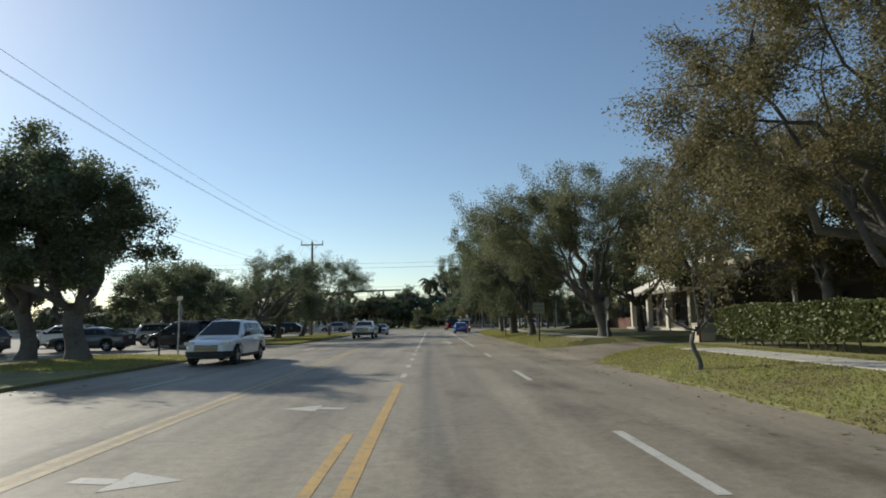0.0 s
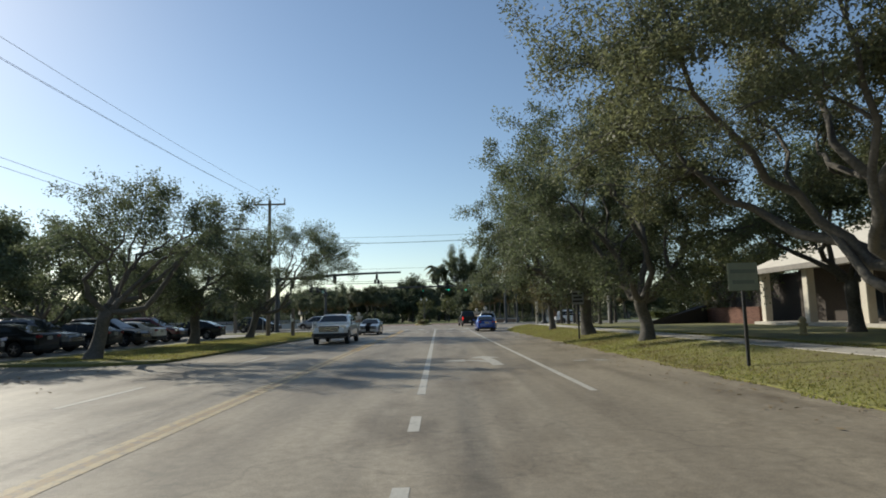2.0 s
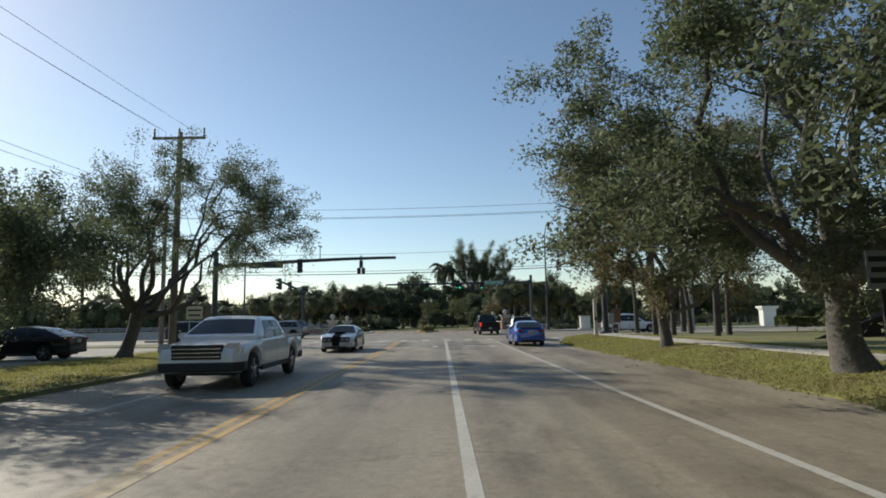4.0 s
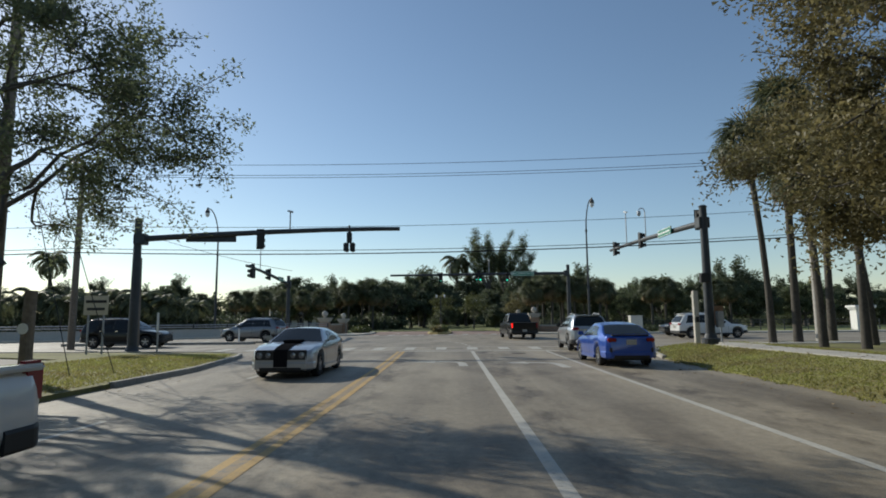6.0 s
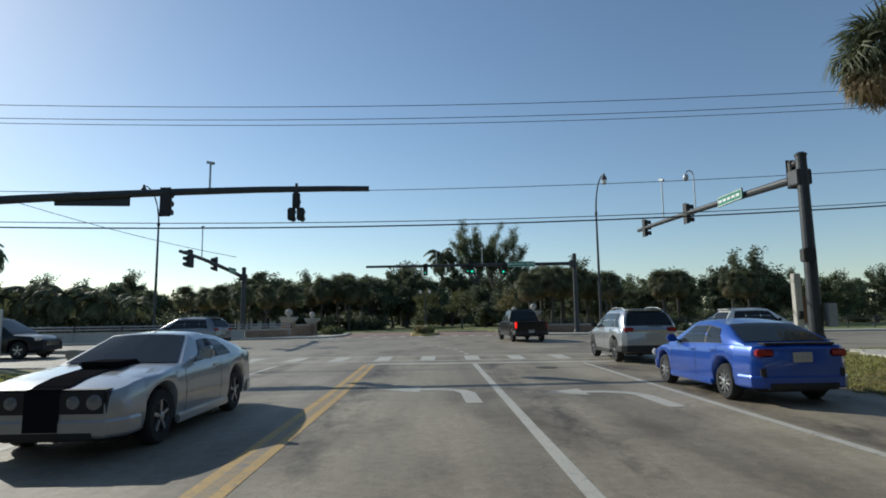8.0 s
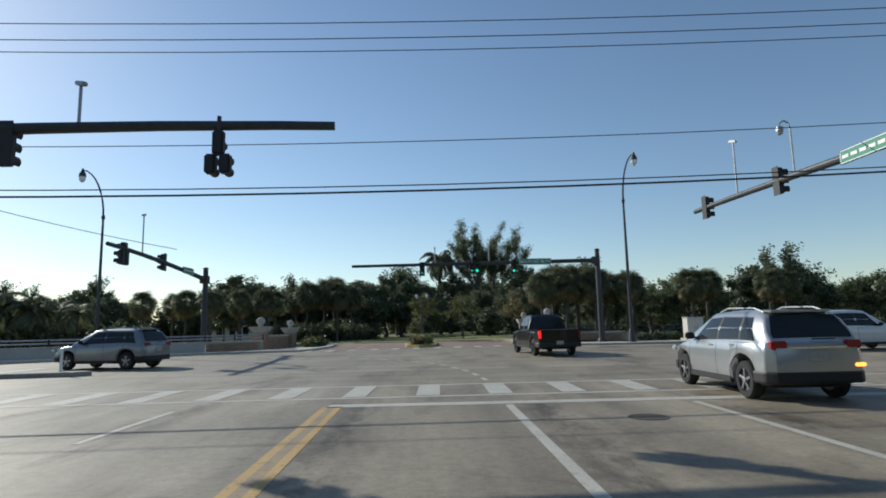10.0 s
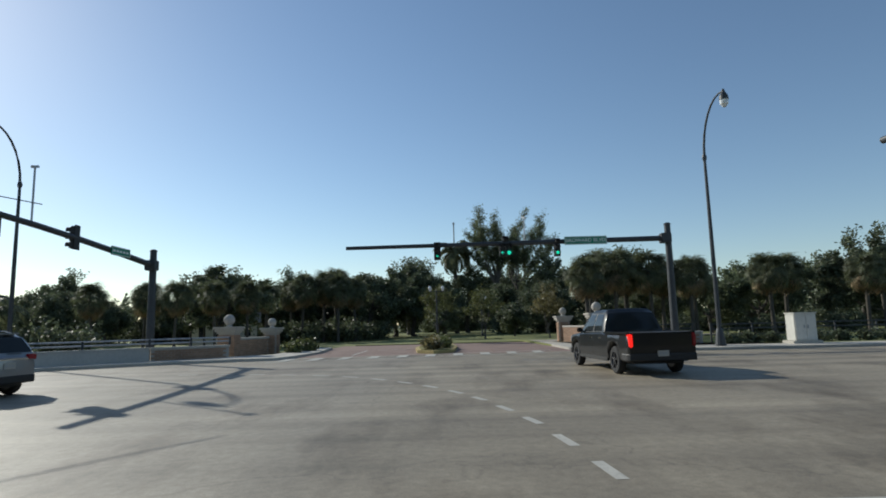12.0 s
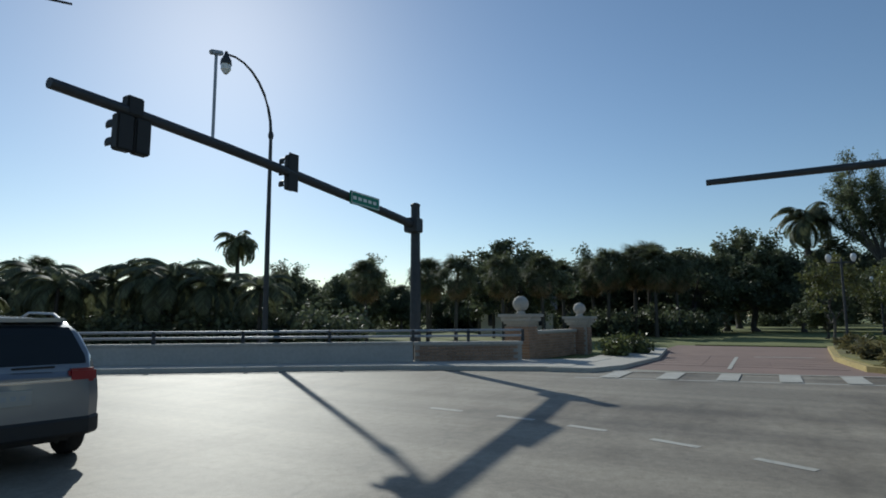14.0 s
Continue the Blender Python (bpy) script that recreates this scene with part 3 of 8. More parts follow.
def doghouse(parent, loc, rot, lit=False):
    """A five-section signal: one lens above two columns of two."""
    h = part("signal_head", box(bmesh.new(), -0.17, -0.11, 0.12, 0.17, 0.11, 0.5, 0.03), BLACK, parent)
    h.matrix_basis = pose(*loc, 0, 0, rot)
    for x in (-0.18, 0.18):
        part("column", box(bmesh.new(), x - 0.165, -0.11, -0.6, x + 0.165, 0.11, 0.1, 0.03), BLACK, h)
    for x, z in ((0, 0.31), (-0.18, -0.08), (0.18, -0.08), (-0.18, -0.43), (0.18, -0.43)):
        bm = bmesh.new()
        lathe(bm, [(0.11, 0.0), (0.105, 0.02), (0.04, 0.035)], 16, pose(x, -0.115, z, 90, 0, 0))
        ball = lit and x > 0 and z < -0.3
        part("lens", bm, GREEN_ON if ball else LENS_OFF, h, "lit green lens" if ball else "")
        if lit and x < 0 and z < -0.3:
            arrow_lens(h, x, -0.17, z)
        bm = bmesh.new()
        for a in range(-1, 12):
            a0, a1 = radians(a * 20 - 10), radians(a * 20 + 10)
            bm.faces.new([bm.verts.new((x + 0.145 * math.cos(t), y, z + 0.145 * math.sin(t))) for t, y in ((a0, -0.11), (a1, -0.11), (a1, -0.32), (a0, -0.32))])
        part("hood", bm, BLACK, h)
    return h


def signal_head(parent, loc, rot, lit="", scale=0.84):
    """A three-lens signal with hoods; returns the head."""
    h = part("signal_head", box(bmesh.new(), -0.18, -0.12, -0.55, 0.18, 0.12, 0.55, 0.04), BLACK, parent)
    h.matrix_basis = pose(*loc, 0, 0, rot) @ Matrix.Scale(scale, 4)
    for k, z in enumerate((0.36, 0.0, -0.36)):
        bm = bmesh.new()
        lathe(bm, [(0.105, 0.0), (0.1, 0.02), (0.04, 0.035)], 16, pose(0, -0.125, z, 90, 0, 0))
        on = lit and k == 2
        part("lens", bm, GREEN_ON if on and lit != "arrow" else LENS_OFF, h, "lit green lens" if on and lit != "arrow" else "")
        if on and lit == "arrow":
            arrow_lens(h, 0.0, -0.17, z)
        bm = bmesh.new()
        for a in range(-1, 12):
            a0, a1 = radians(a * 20 - 10), radians(a * 20 + 10)
            bm.faces.new([bm.verts.new((0.155 * math.cos(t), y, z + 0.155 * math.sin(t))) for t, y in ((a0, -0.12), (a1, -0.12), (a1, -0.34), (a0, -0.34))])
        part("hood", bm, BLACK, h)
    bm = bmesh.new()
    box(bm, -0.22, 0.125, -0.6, 0.22, 0.135, 0.6, 0.03)
    part("backplate", bm, BLACK, h)
    return h


def mast(name, base, height, tip, r=0.19, drop=0.75, heads=(), signs=(), cams=(), label="", facing=0.0):
    """A steel mast with one long arm; heads, signs and cameras sit at shares of the arm."""
    root = tagged(empty(name, pose(*base)), label, "signal mast")
    b = Vector(base)
    bm = bmesh.new()
    tube(bm, [(0, 0, 0), (0, 0, height)], [r * 1.1, r * 0.85], 16)
    part("pole", bm, STEEL, root, smooth=False)
    bm = bmesh.new()
    lathe(bm, [(r * 2.0, -0.3), (r * 2.0, 0.06), (r * 1.5, 0.1), (r * 1.2, 0.3)], 16)
    part("base_plate", bm, STEEL, root)
    bm = bmesh.new()
    lathe(bm, [(r * 0.95, height - 0.02), (r * 0.98, height + 0.04), (r * 0.5, height + 0.1)], 16)
    part("cap", bm, STEEL, root)
    t = Vector(tip) - b
    h0 = height - drop
    p0 = Vector((0, 0, h0))
    ln = Vector((t.x, t.y, 0)).length
    dirv = Vector((t.x, t.y, 0)).normalized()
    pts = [p0 + dirv * ln * s + Vector((0, 0, (t.z - h0) * (1 - (1 - s) ** 1.6))) for s in (0, 0.1, 0.3, 0.5, 0.7, 0.9, 1.0)]
    bm = bmesh.new()
    tube(bm, pts, [0.15, 0.145, 0.135, 0.125, 0.115, 0.105, 0.1], 12)
    part("arm", bm, STEEL, root)
    bm = bmesh.new()
    box(bm, -0.12, -0.26, h0 - 0.26, 0.42, 0.26, h0 + 0.26, 0.03, Matrix.Rotation(math.atan2(dirv.y, dirv.x), 4, "Z"))
    part("arm_bracket", bm, STEEL, root)

    def on(s):
        k = min(int(s * 0 + sum(1 for q in (0.1, 0.3, 0.5, 0.7, 0.9) if s > q)), 5)
        ss = (0, 0.1, 0.3, 0.5, 0.7, 0.9, 1.0)
        u = (s - ss[k]) / (ss[k + 1] - ss[k])
        return pts[k].lerp(pts[k + 1], u)
    for s, rot, lit, dz in heads:
        p = on(s)
        if lit.startswith("five"):
            doghouse(root, (p.x, p.y, p.z + dz), rot, lit == "five_on")
        else:
            signal_head(root, (p.x, p.y, p.z + dz), rot, lit)
        bm = bmesh.new()
        tube(bm, [(p.x, p.y, p.z + 0.1), (p.x, p.y, p.z + min(dz, 0))], 0.04, 8)
        part("hanger", bm, STEEL, root)
    for s, w, hh, rot, text in signs:
        p = on(s)
        sg = part("name_sign", box(bmesh.new(), -w / 2, -0.03, -hh / 2, w / 2, 0.03, hh / 2, 0.01), SIGNGREEN, root, "green street name sign")
        off = Vector((math.sin(radians(rot)), -math.cos(radians(rot)), 0)) * 0.2
        sg.matrix_basis = pose(p.x + off.x, p.y + off.y, p.z, 0, 0, rot)
        for a in ((-w / 2 + 0.02, -hh / 2 + 0.02, w / 2 - 0.02, -hh / 2 + 0.045), (-w / 2 + 0.02, hh / 2 - 0.045, w / 2 - 0.02, hh / 2 - 0.02), (-w / 2 + 0.02, -hh / 2 + 0.02, -w / 2 + 0.045, hh / 2 - 0.02), (w / 2 - 0.045, -hh / 2 + 0.02, w / 2 - 0.02, hh / 2 - 0.02)):
            part("border", box(bmesh.new(), a[0], -0.036, a[1], a[2], -0.03, a[3]), SIGNWHITE, sg)
        if text:
            cu = bpy.data.curves.new("lettering", "FONT")
            cu.body, cu.size, cu.align_x, cu.align_y, cu.extrude = text, hh * 0.62, "CENTER", "CENTER", 0.003
            tx = new("lettering", cu)
            dg = bpy.context.evaluated_depsgraph_get()
            me = bpy.data.meshes.new_from_object(tx.evaluated_get(dg))
            bpy.data.objects.remove(tx)
            xs = [v.co.x for v in me.vertices]
            k = min(1.0, (w - 0.16) / (max(xs) - min(xs)))
            me.transform(pose(0, -0.036, 0, 90, 0, 0) @ Matrix.Diagonal((k, 1, 1, 1)))
            seen = np.full(len(me.vertices), -1)
            near = [[] for _ in me.vertices]
            for e in me.edges:
                near[e.vertices[0]].append(e.vertices[1])
                near[e.vertices[1]].append(e.vertices[0])
            for v0 in range(len(me.vertices)):
                if seen[v0] >= 0:
                    continue
                stack, pick = [v0], []
                seen[v0] = v0
                while stack:
                    a = stack.pop()
                    pick.append(a)
                    for b2 in near[a]:
                        if seen[b2] < 0:
                            seen[b2] = v0
                            stack.append(b2)
                index = {a: k2 for k2, a in enumerate(pick)}
                glyph = bpy.data.meshes.new("letter")
                glyph.from_pydata([me.vertices[a].co for a in pick], [], [[index[a] for a in p2.vertices] for p2 in me.polygons if p2.vertices[0] in index])
                link("letter", glyph, SIGNWHITE, sg)
            bpy.data.meshes.remove(me)
        else:
            for q in range(5):
                bars = bmesh.new()
                box(bars, -w / 2 + 0.1 + q * (w - 0.2) / 5, -0.036, -hh * 0.12, -w / 2 + 0.01 + (q + 1) * (w - 0.2) / 5, -0.03, hh * 0.12)
                part("lettering", bars, SIGNWHITE, sg, "white bars of lettering")
    for s, up, rot in cams:
        p = on(s)
        bm = bmesh.new()
        if rot == 80:
            tube(bm, [(p.x, p.y, p.z), (p.x, p.y, p.z + up - 0.25), (p.x - 0.06, p.y, p.z + up - 0.06), (p.x - 0.2, p.y, p.z + up), (p.x - 0.34, p.y, p.z + up - 0.08), (p.x - 0.36, p.y, p.z + up - 0.2)], 0.03, 8)
            part("camera_riser", bm, GALV, root)
            bm = bmesh.new()
            lathe(bm, [(0.05, 0.02), (0.11, -0.02), (0.12, -0.16), (0.09, -0.26), (0.02, -0.31)], 14, Matrix.Translation((p.x - 0.36, p.y, p.z + up - 0.2)))
            part("camera_dome", bm, GALV, root, "pale dome camera")
            continue
        tube(bm, [(p.x, p.y, p.z), (p.x, p.y, p.z + up)], 0.035, 8)
        part("camera_riser", bm, GALV, root)
        bm = bmesh.new()
        box(bm, -0.06, -0.17, -0.05, 0.06, 0.17, 0.05, 0.02, pose(p.x, p.y, p.z + up, 16, 0, rot))
        part("camera_box", bm, GALV, root)
    return root


nlm = mast("signal_mast", (-16.9, 82.2, 0.02), 6.4, (-4.27, 83.5, 6.06), 0.2, drop=0.95,
           heads=((0.46, 180, "", -0.35),), cams=((0.57, 1.0, 60),), label="dark steel signal mast at the grassy corner, signals facing away")
bm = bmesh.new()
box(bm, -1.2, -0.06, -0.26, 1.2, 0.02, 0.16, 0.02)
sg = part("name_sign", bm, STEEL, nlm, "back of a street name sign")
sg.matrix_basis = pose(3.4, 0.45, 5.6, 0, 0, 5.5)
p = Vector((-16.9 + 0.795 * 12.74, 82.2 + 0.795 * 1.22, 5.95))
cl = tagged(empty("signal_cluster", pose(p.x, p.y, p.z)), "five-lens signal cluster hung from the mast arm, facing away", "traffic signal")
for x, z, hh in ((0.0, -0.36, 0.28), (-0.16, -0.84, 0.22), (0.16, -0.84, 0.22)):
    hd = part("housing", box(bmesh.new(), x - 0.125, -0.1, z - hh, x + 0.125, 0.1, z + hh, 0.04), BLACK, cl)
    for k in ((0,) if x == 0.0 else (-1, 1)):
        bm = bmesh.new()
        lathe(bm, [(0.1, 0.0), (0.105, 0.18), (0.09, 0.19)], 14, pose(x, 0.1, z + k * 0.125, -90, 0, 0))
        part("hood", bm, BLACK, hd)
bm = bmesh.new()
tube(bm, [(0, 0, 0.25), (0, 0, -0.3)], 0.05, 8)
part("hanger", bm, STEEL, cl)
nrm = mast("signal_mast", (10.4, 82.0, 0.42), 6.3, (9.85, 95.9, 6.3), 0.2, heads=((0.58, 90, "", 0.0), (0.93, 90, "", 0.0), (0.03, 0, "", 0.2)),
           signs=((0.29, 1.9, 0.42, -90, ""),), cams=((0.76, 2.2, 20), (0.52, 1.9, 80)), label="dark steel signal mast on the palm corner")
farm = mast("signal_mast", (9.92, 111.45, 0.1), 6.55, (-7.73, 112.2, 5.88), 0.19, heads=((0.34, 0, "on", -0.3), (0.5, 0, "five_on", -0.1), (0.713, 0, "arrow", -0.3)),
            signs=((0.255, 2.3, 0.45, 0, "BROWARD BLVD"),), cams=((0.44, 1.4, 30), (0.66, 1.2, 0)), label="dark steel signal mast by the park gate, green lights lit")
flm = mast("signal_mast", (-17.38, 110.1, -0.05), 5.75, (-16.95, 97.3, 5.59), 0.19, heads=((0.53, -90, "", 0.0), (0.88, -90, "five", -0.2)),
           signs=((0.28, 1.5, 0.4, 90, ""),), cams=((0.73, 2.1, 0),), label="dark steel signal mast beside the bridge parapet")


def street_lamp(base, head, height, label):
    root = tagged(empty("street_lamp", pose(*base)), label, "street lamp", "tall lamps of the junction")
    d = Vector((head[0] - base[0], head[1] - base[1], 0))
    bm = bmesh.new()
    pts = [(0, 0, 0), (0, 0, height * 0.4), (0, 0, height - 2.7)]
    rr = [0.12, 0.1, 0.07]
    for k in range(1, 9):
        a = math.pi * 0.56 * k / 8
        pts.append((d.x * (1 - math.cos(a)), d.y * (1 - math.cos(a)), height - 2.7 + 2.7 * math.sin(a)))
        rr.append(0.065 - 0.003 * k)
    tube(bm, pts, rr, 10)
    part("pole", bm, STEEL, root)
    bm = bmesh.new()
    lathe(bm, [(0.26, -0.1), (0.26, 0.1), (0.18, 0.7), (0.13, 0.9)], 12)
    part("base", bm, STEEL, root)
    bm = bmesh.new()
    lathe(bm, [(0.09, height - 2.85), (0.12, height - 2.7), (0.09, height - 2.55)], 12)
    part("collar", bm, STEEL, root)
    x, y, z = pts[-1]
    bm = bmesh.new()
    lathe(bm, [(0.05, 0.25), (0.09, 0.1), (0.2, -0.1), (0.22, -0.3)], 14, Matrix.Translation((x, y, z - 0.15)))
    hd = part("lamp_head", bm, STEEL, root)
    bm = bmesh.new()
    lathe(bm, [(0.2, -0.3), (0.19, -0.5), (0.08, -0.66)], 14, Matrix.Translation((x, y, z - 0.15)))
    part("globe", bm, material("lamp_globe", (0.7, 0.72, 0.72), 0.2, 0, 0.05, 4, 1, 0.0), hd, "frosted globe")
    return root


street_lamp((-24.2, 109.6, 0.0), (-24.3, 107.6, 0), 12.0, "tall dark lamp with a curled arm behind the parapet")
street_lamp((11.45, 109.7, 0.1), (11.5, 107.7, 0), 12.45, "tall dark lamp with a curled arm by the park fence")

# ---- trees ----


def ring_tube(path, radii, sides):
    """Corners and quads of a tapered tube, as arrays."""
    path = np.asarray(path, float)
    n = len(path)
    d = np.gradient(path, axis=0)
    d /= np.linalg.norm(d, axis=1, keepdims=True) + 1e-9
    ref = np.where(np.abs(d[:, 2:3]) < 0.9, np.array([[0, 0, 1.0]]), np.array([[1.0, 0, 0]]))
    a = np.cross(d, ref)
    a /= np.linalg.norm(a, axis=1, keepdims=True) + 1e-9
    b = np.cross(d, a)
    ang = np.arange(sides) * 2 * np.pi / sides
    v = path[:, None, :] + np.asarray(radii)[:, None, None] * (np.cos(ang)[None, :, None] * a[:, None, :] + np.sin(ang)[None, :, None] * b[:, None, :])
    k = np.arange(sides)
    f = []
    for i in range(n - 1):
        f.append(np.stack([i * sides + k, i * sides + (k + 1) % sides, (i + 1) * sides + (k + 1) % sides, (i + 1) * sides + k], 1))
    return v.reshape(-1, 3), np.concatenate(f)


def leaf_quads(rng, centres, size, stretch=1.9, droop=0.0):
    """A small pointed leaf at each centre, turned at random."""
    n = len(centres)
    u = rng.normal(size=(n, 3))
    u[:, 2] = u[:, 2] * 0.7 - droop
    u /= np.linalg.norm(u, axis=1, keepdims=True)
    w = np.cross(u, rng.normal(size=(n, 3)))
    w /= np.linalg.norm(w, axis=1, keepdims=True)
    s = size * rng.uniform(0.6, 1.35, (n, 1))
    a, b = u * s * stretch / 2, w * s / 2
    nrm = np.cross(u, w) * s * 0.12
    if size < 0.06:
        v = np.stack([centres - a * 0.8 + b, centres + a, centres - a * 0.8 - b + nrm], 1).reshape(-1, 3)
        return v, np.arange(3 * n).reshape(-1, 3)
    v = np.stack([centres - a, centres + b + nrm, centres + a, centres - b + nrm], 1).reshape(-1, 3)
    return v, np.arange(4 * n).reshape(-1, 4)


def curved(rng, a, b, bend, n=6):
    """A crooked way from a to b."""
    t = np.linspace(0, 1, n)[:, None]
    off = rng.normal(size=3) * bend
    off2 = rng.normal(size=3) * bend * 0.5
    return a + (b - a) * t + off * np.sin(np.pi * t) + off2 * np.sin(2 * np.pi * t)


def broad_tree(name, base, trunk_h, trunk_r, crown, radii, seed, leaf_mat, leaf=0.16, limbs=8, twigs=9, per_twig=90, clump=0.55, label="", group="", fork=1, hang=0.0, category="tree", hollow=0.45, lump=0.24, low=0.6):
    """A spreading tree: forking trunk, crooked limbs, branches that fill a lumpy crown, twigs with clumps of leaves."""
    rng = np.random.default_rng(seed)
    root = tagged(empty(name, pose(*base)), label, category, group)
    V, F, C = [], [], []
    count = 0

    def add(path, rr, sides):
        nonlocal count
        v, f = ring_tube(path, rr, sides)
        V.append(v)
        F.append(f + count)
        count += len(v)
    crown, radii = np.array(crown, float), np.array(radii, float)
    size = float(np.mean(radii))
    ph = rng.uniform(0, 6.28, 6)

    def bulge(d):
        a = np.arctan2(d[1], d[0])
        return 0.92 + lump * (0.5 * np.sin(3 * a + ph[0] + 2 * d[2]) + 0.35 * np.sin(5 * a + ph[1]) * np.cos(4 * d[2] + ph[2]) + 0.4 * np.sin(7 * d[2] + ph[3] + a))
    top = np.array([crown[0] * 0.2, crown[1] * 0.2, trunk_h])
    tp = curved(rng, np.zeros(3), top, trunk_h * 0.05, 7)
    flare = np.array([1.45, 1.12, 1.0, 0.96, 0.95, 1.0, 0.85])
    add(np.vstack([[0, 0, -0.3], tp]), np.concatenate([[1.75], flare]) * trunk_r, 12)
    main = max(4, int(limbs * 0.55))
    pts, rad = [], []
    turn = rng.uniform(0, 6.28)
    for i in range(main):
        az = turn + 2 * np.pi * (i + rng.uniform(-0.3, 0.3)) / main
        el = rng.uniform(0.05, 0.75) if i else 1.25
        d = np.array([np.cos(az) * np.cos(el), np.sin(az) * np.cos(el), np.sin(el)])
        tgt = crown + radii * d * rng.uniform(0.62, 0.8) * bulge(d)
        start = tp[-1] + np.array([0, 0, -rng.uniform(0, 0.2) * trunk_h])
        ln = np.linalg.norm(tgt - start)
        lp = curved(rng, start, tgt, 0.1 * ln, 12)
        lp[1:-1] += rng.normal(size=(10, 3)) * 0.018 * ln
        lp[1:7, 2] -= ln * 0.035
        r0 = trunk_r * rng.uniform(0.42, 0.62)
        rr = r0 * np.linspace(1, 0.22, 12) ** 1.1
        add(lp, rr, 8)
        pts.append(lp[3:])
        rad.append(rr[3:])
    pts, rad = np.concatenate(pts), np.concatenate(rad)
    n2 = limbs * 3
    per = max(2, int(round(twigs / 3)))
    for j in range(n2):
        zz = 1 - (1 + low) * (j + 0.5) / n2
        a = j * 2.39996 + rng.uniform(-0.3, 0.3)
        s = np.sqrt(max(0.0, 1 - zz * zz))
        d = np.array([np.cos(a) * s, np.sin(a) * s, zz])
        out = crown + radii * d * bulge(d) * (hollow + (0.95 - hollow) * rng.uniform(0, 1) ** 0.55)
        gap = np.linalg.norm(pts - out, axis=1) + 0.25 * np.linalg.norm(pts - tp[-1], axis=1)
        k = int(np.argmin(gap + rng.uniform(0, 0.25 * size, len(gap))))
        bp = curved(rng, pts[k], out, 0.12 * np.linalg.norm(out - pts[k]), 8)
        rb = min(rad[k] * 0.7, 0.02 * size)
        add(bp, np.linspace(rb, rb * 0.3, 8), 6)
        for q in range(per):
            i0 = min(7, int(rng.uniform(0.4, 1.05) * 7))
            dv = rng.normal(size=3)
            dv = dv / np.linalg.norm(dv) + 0.55 * d
            tw = curved(rng, bp[i0], bp[i0] + dv * size * rng.uniform(0.1, 0.27), 0.04 * size, 5)
            add(tw, np.linspace(rb * 0.4, 0.008, 5), 4)
            m = int(per_twig * rng.uniform(0.35, 1.65))
            t = np.clip(rng.uniform(0.05, 1.02, m) * 4, 0, 4.1)
            kk = np.minimum(t.astype(int), 3)
            on = tw[kk] + (tw[kk + 1] - tw[kk]) * (t - kk)[:, None]
            spread = np.clip(rng.normal(size=(m, 3)), -1.5, 1.5) * clump * rng.uniform(0.45, 0.85) * np.array([1, 1, 0.75])
            if hang:
                spread[:, 2] -= np.abs(rng.normal(size=m)) * hang
            C.append(on + spread)
    raw("trunk", np.concatenate(V), np.concatenate(F), BARK, root, "grey-brown bark", smooth=True)
    v, f = leaf_quads(rng, np.concatenate(C), leaf, droop=0.25 if hang else 0.0)
    raw("crown", v, f, leaf_mat, root)
    return root


def fan_leaf(rng, blades, length):
    """Corners and quads of one palmate leaf in its own frame (stalk along +x)."""
    V = []
    for k in range(blades):
        a = (k / (blades - 1) - 0.5) * 3.7 + rng.normal(0, 0.07)
        d = np.array([np.cos(a), np.sin(a), 0.0])
        L = length * (0.8 + 0.2 * np.cos(a)) * rng.uniform(0.85, 1.05)
        s = np.array([-np.sin(a), np.cos(a), 0]) * length * 0.03
        mid = d * L * 0.55
        mid[2] -= L * 0.06
        tip = d * L * 0.88
        tip[2] -= L * rng.uniform(0.35, 0.62)
        V += [-s * 0.2, mid - s, mid + s, s * 0.2, mid - s, tip - s * 0.12, tip + s * 0.12, mid + s]
    V = np.array(V)
    return V, np.arange(len(V)).reshape(-1, 4)


def rot_z(a):
    return np.array([[np.cos(a), -np.sin(a), 0], [np.sin(a), np.cos(a), 0], [0, 0, 1]])


def rot_x(a):
    return np.array([[1, 0, 0], [0, np.cos(a), -np.sin(a)], [0, np.sin(a), np.cos(a)]])


def rot_y(a):
    return np.array([[np.cos(a), 0, np.sin(a)], [0, 1, 0], [-np.sin(a), 0, np.cos(a)]])


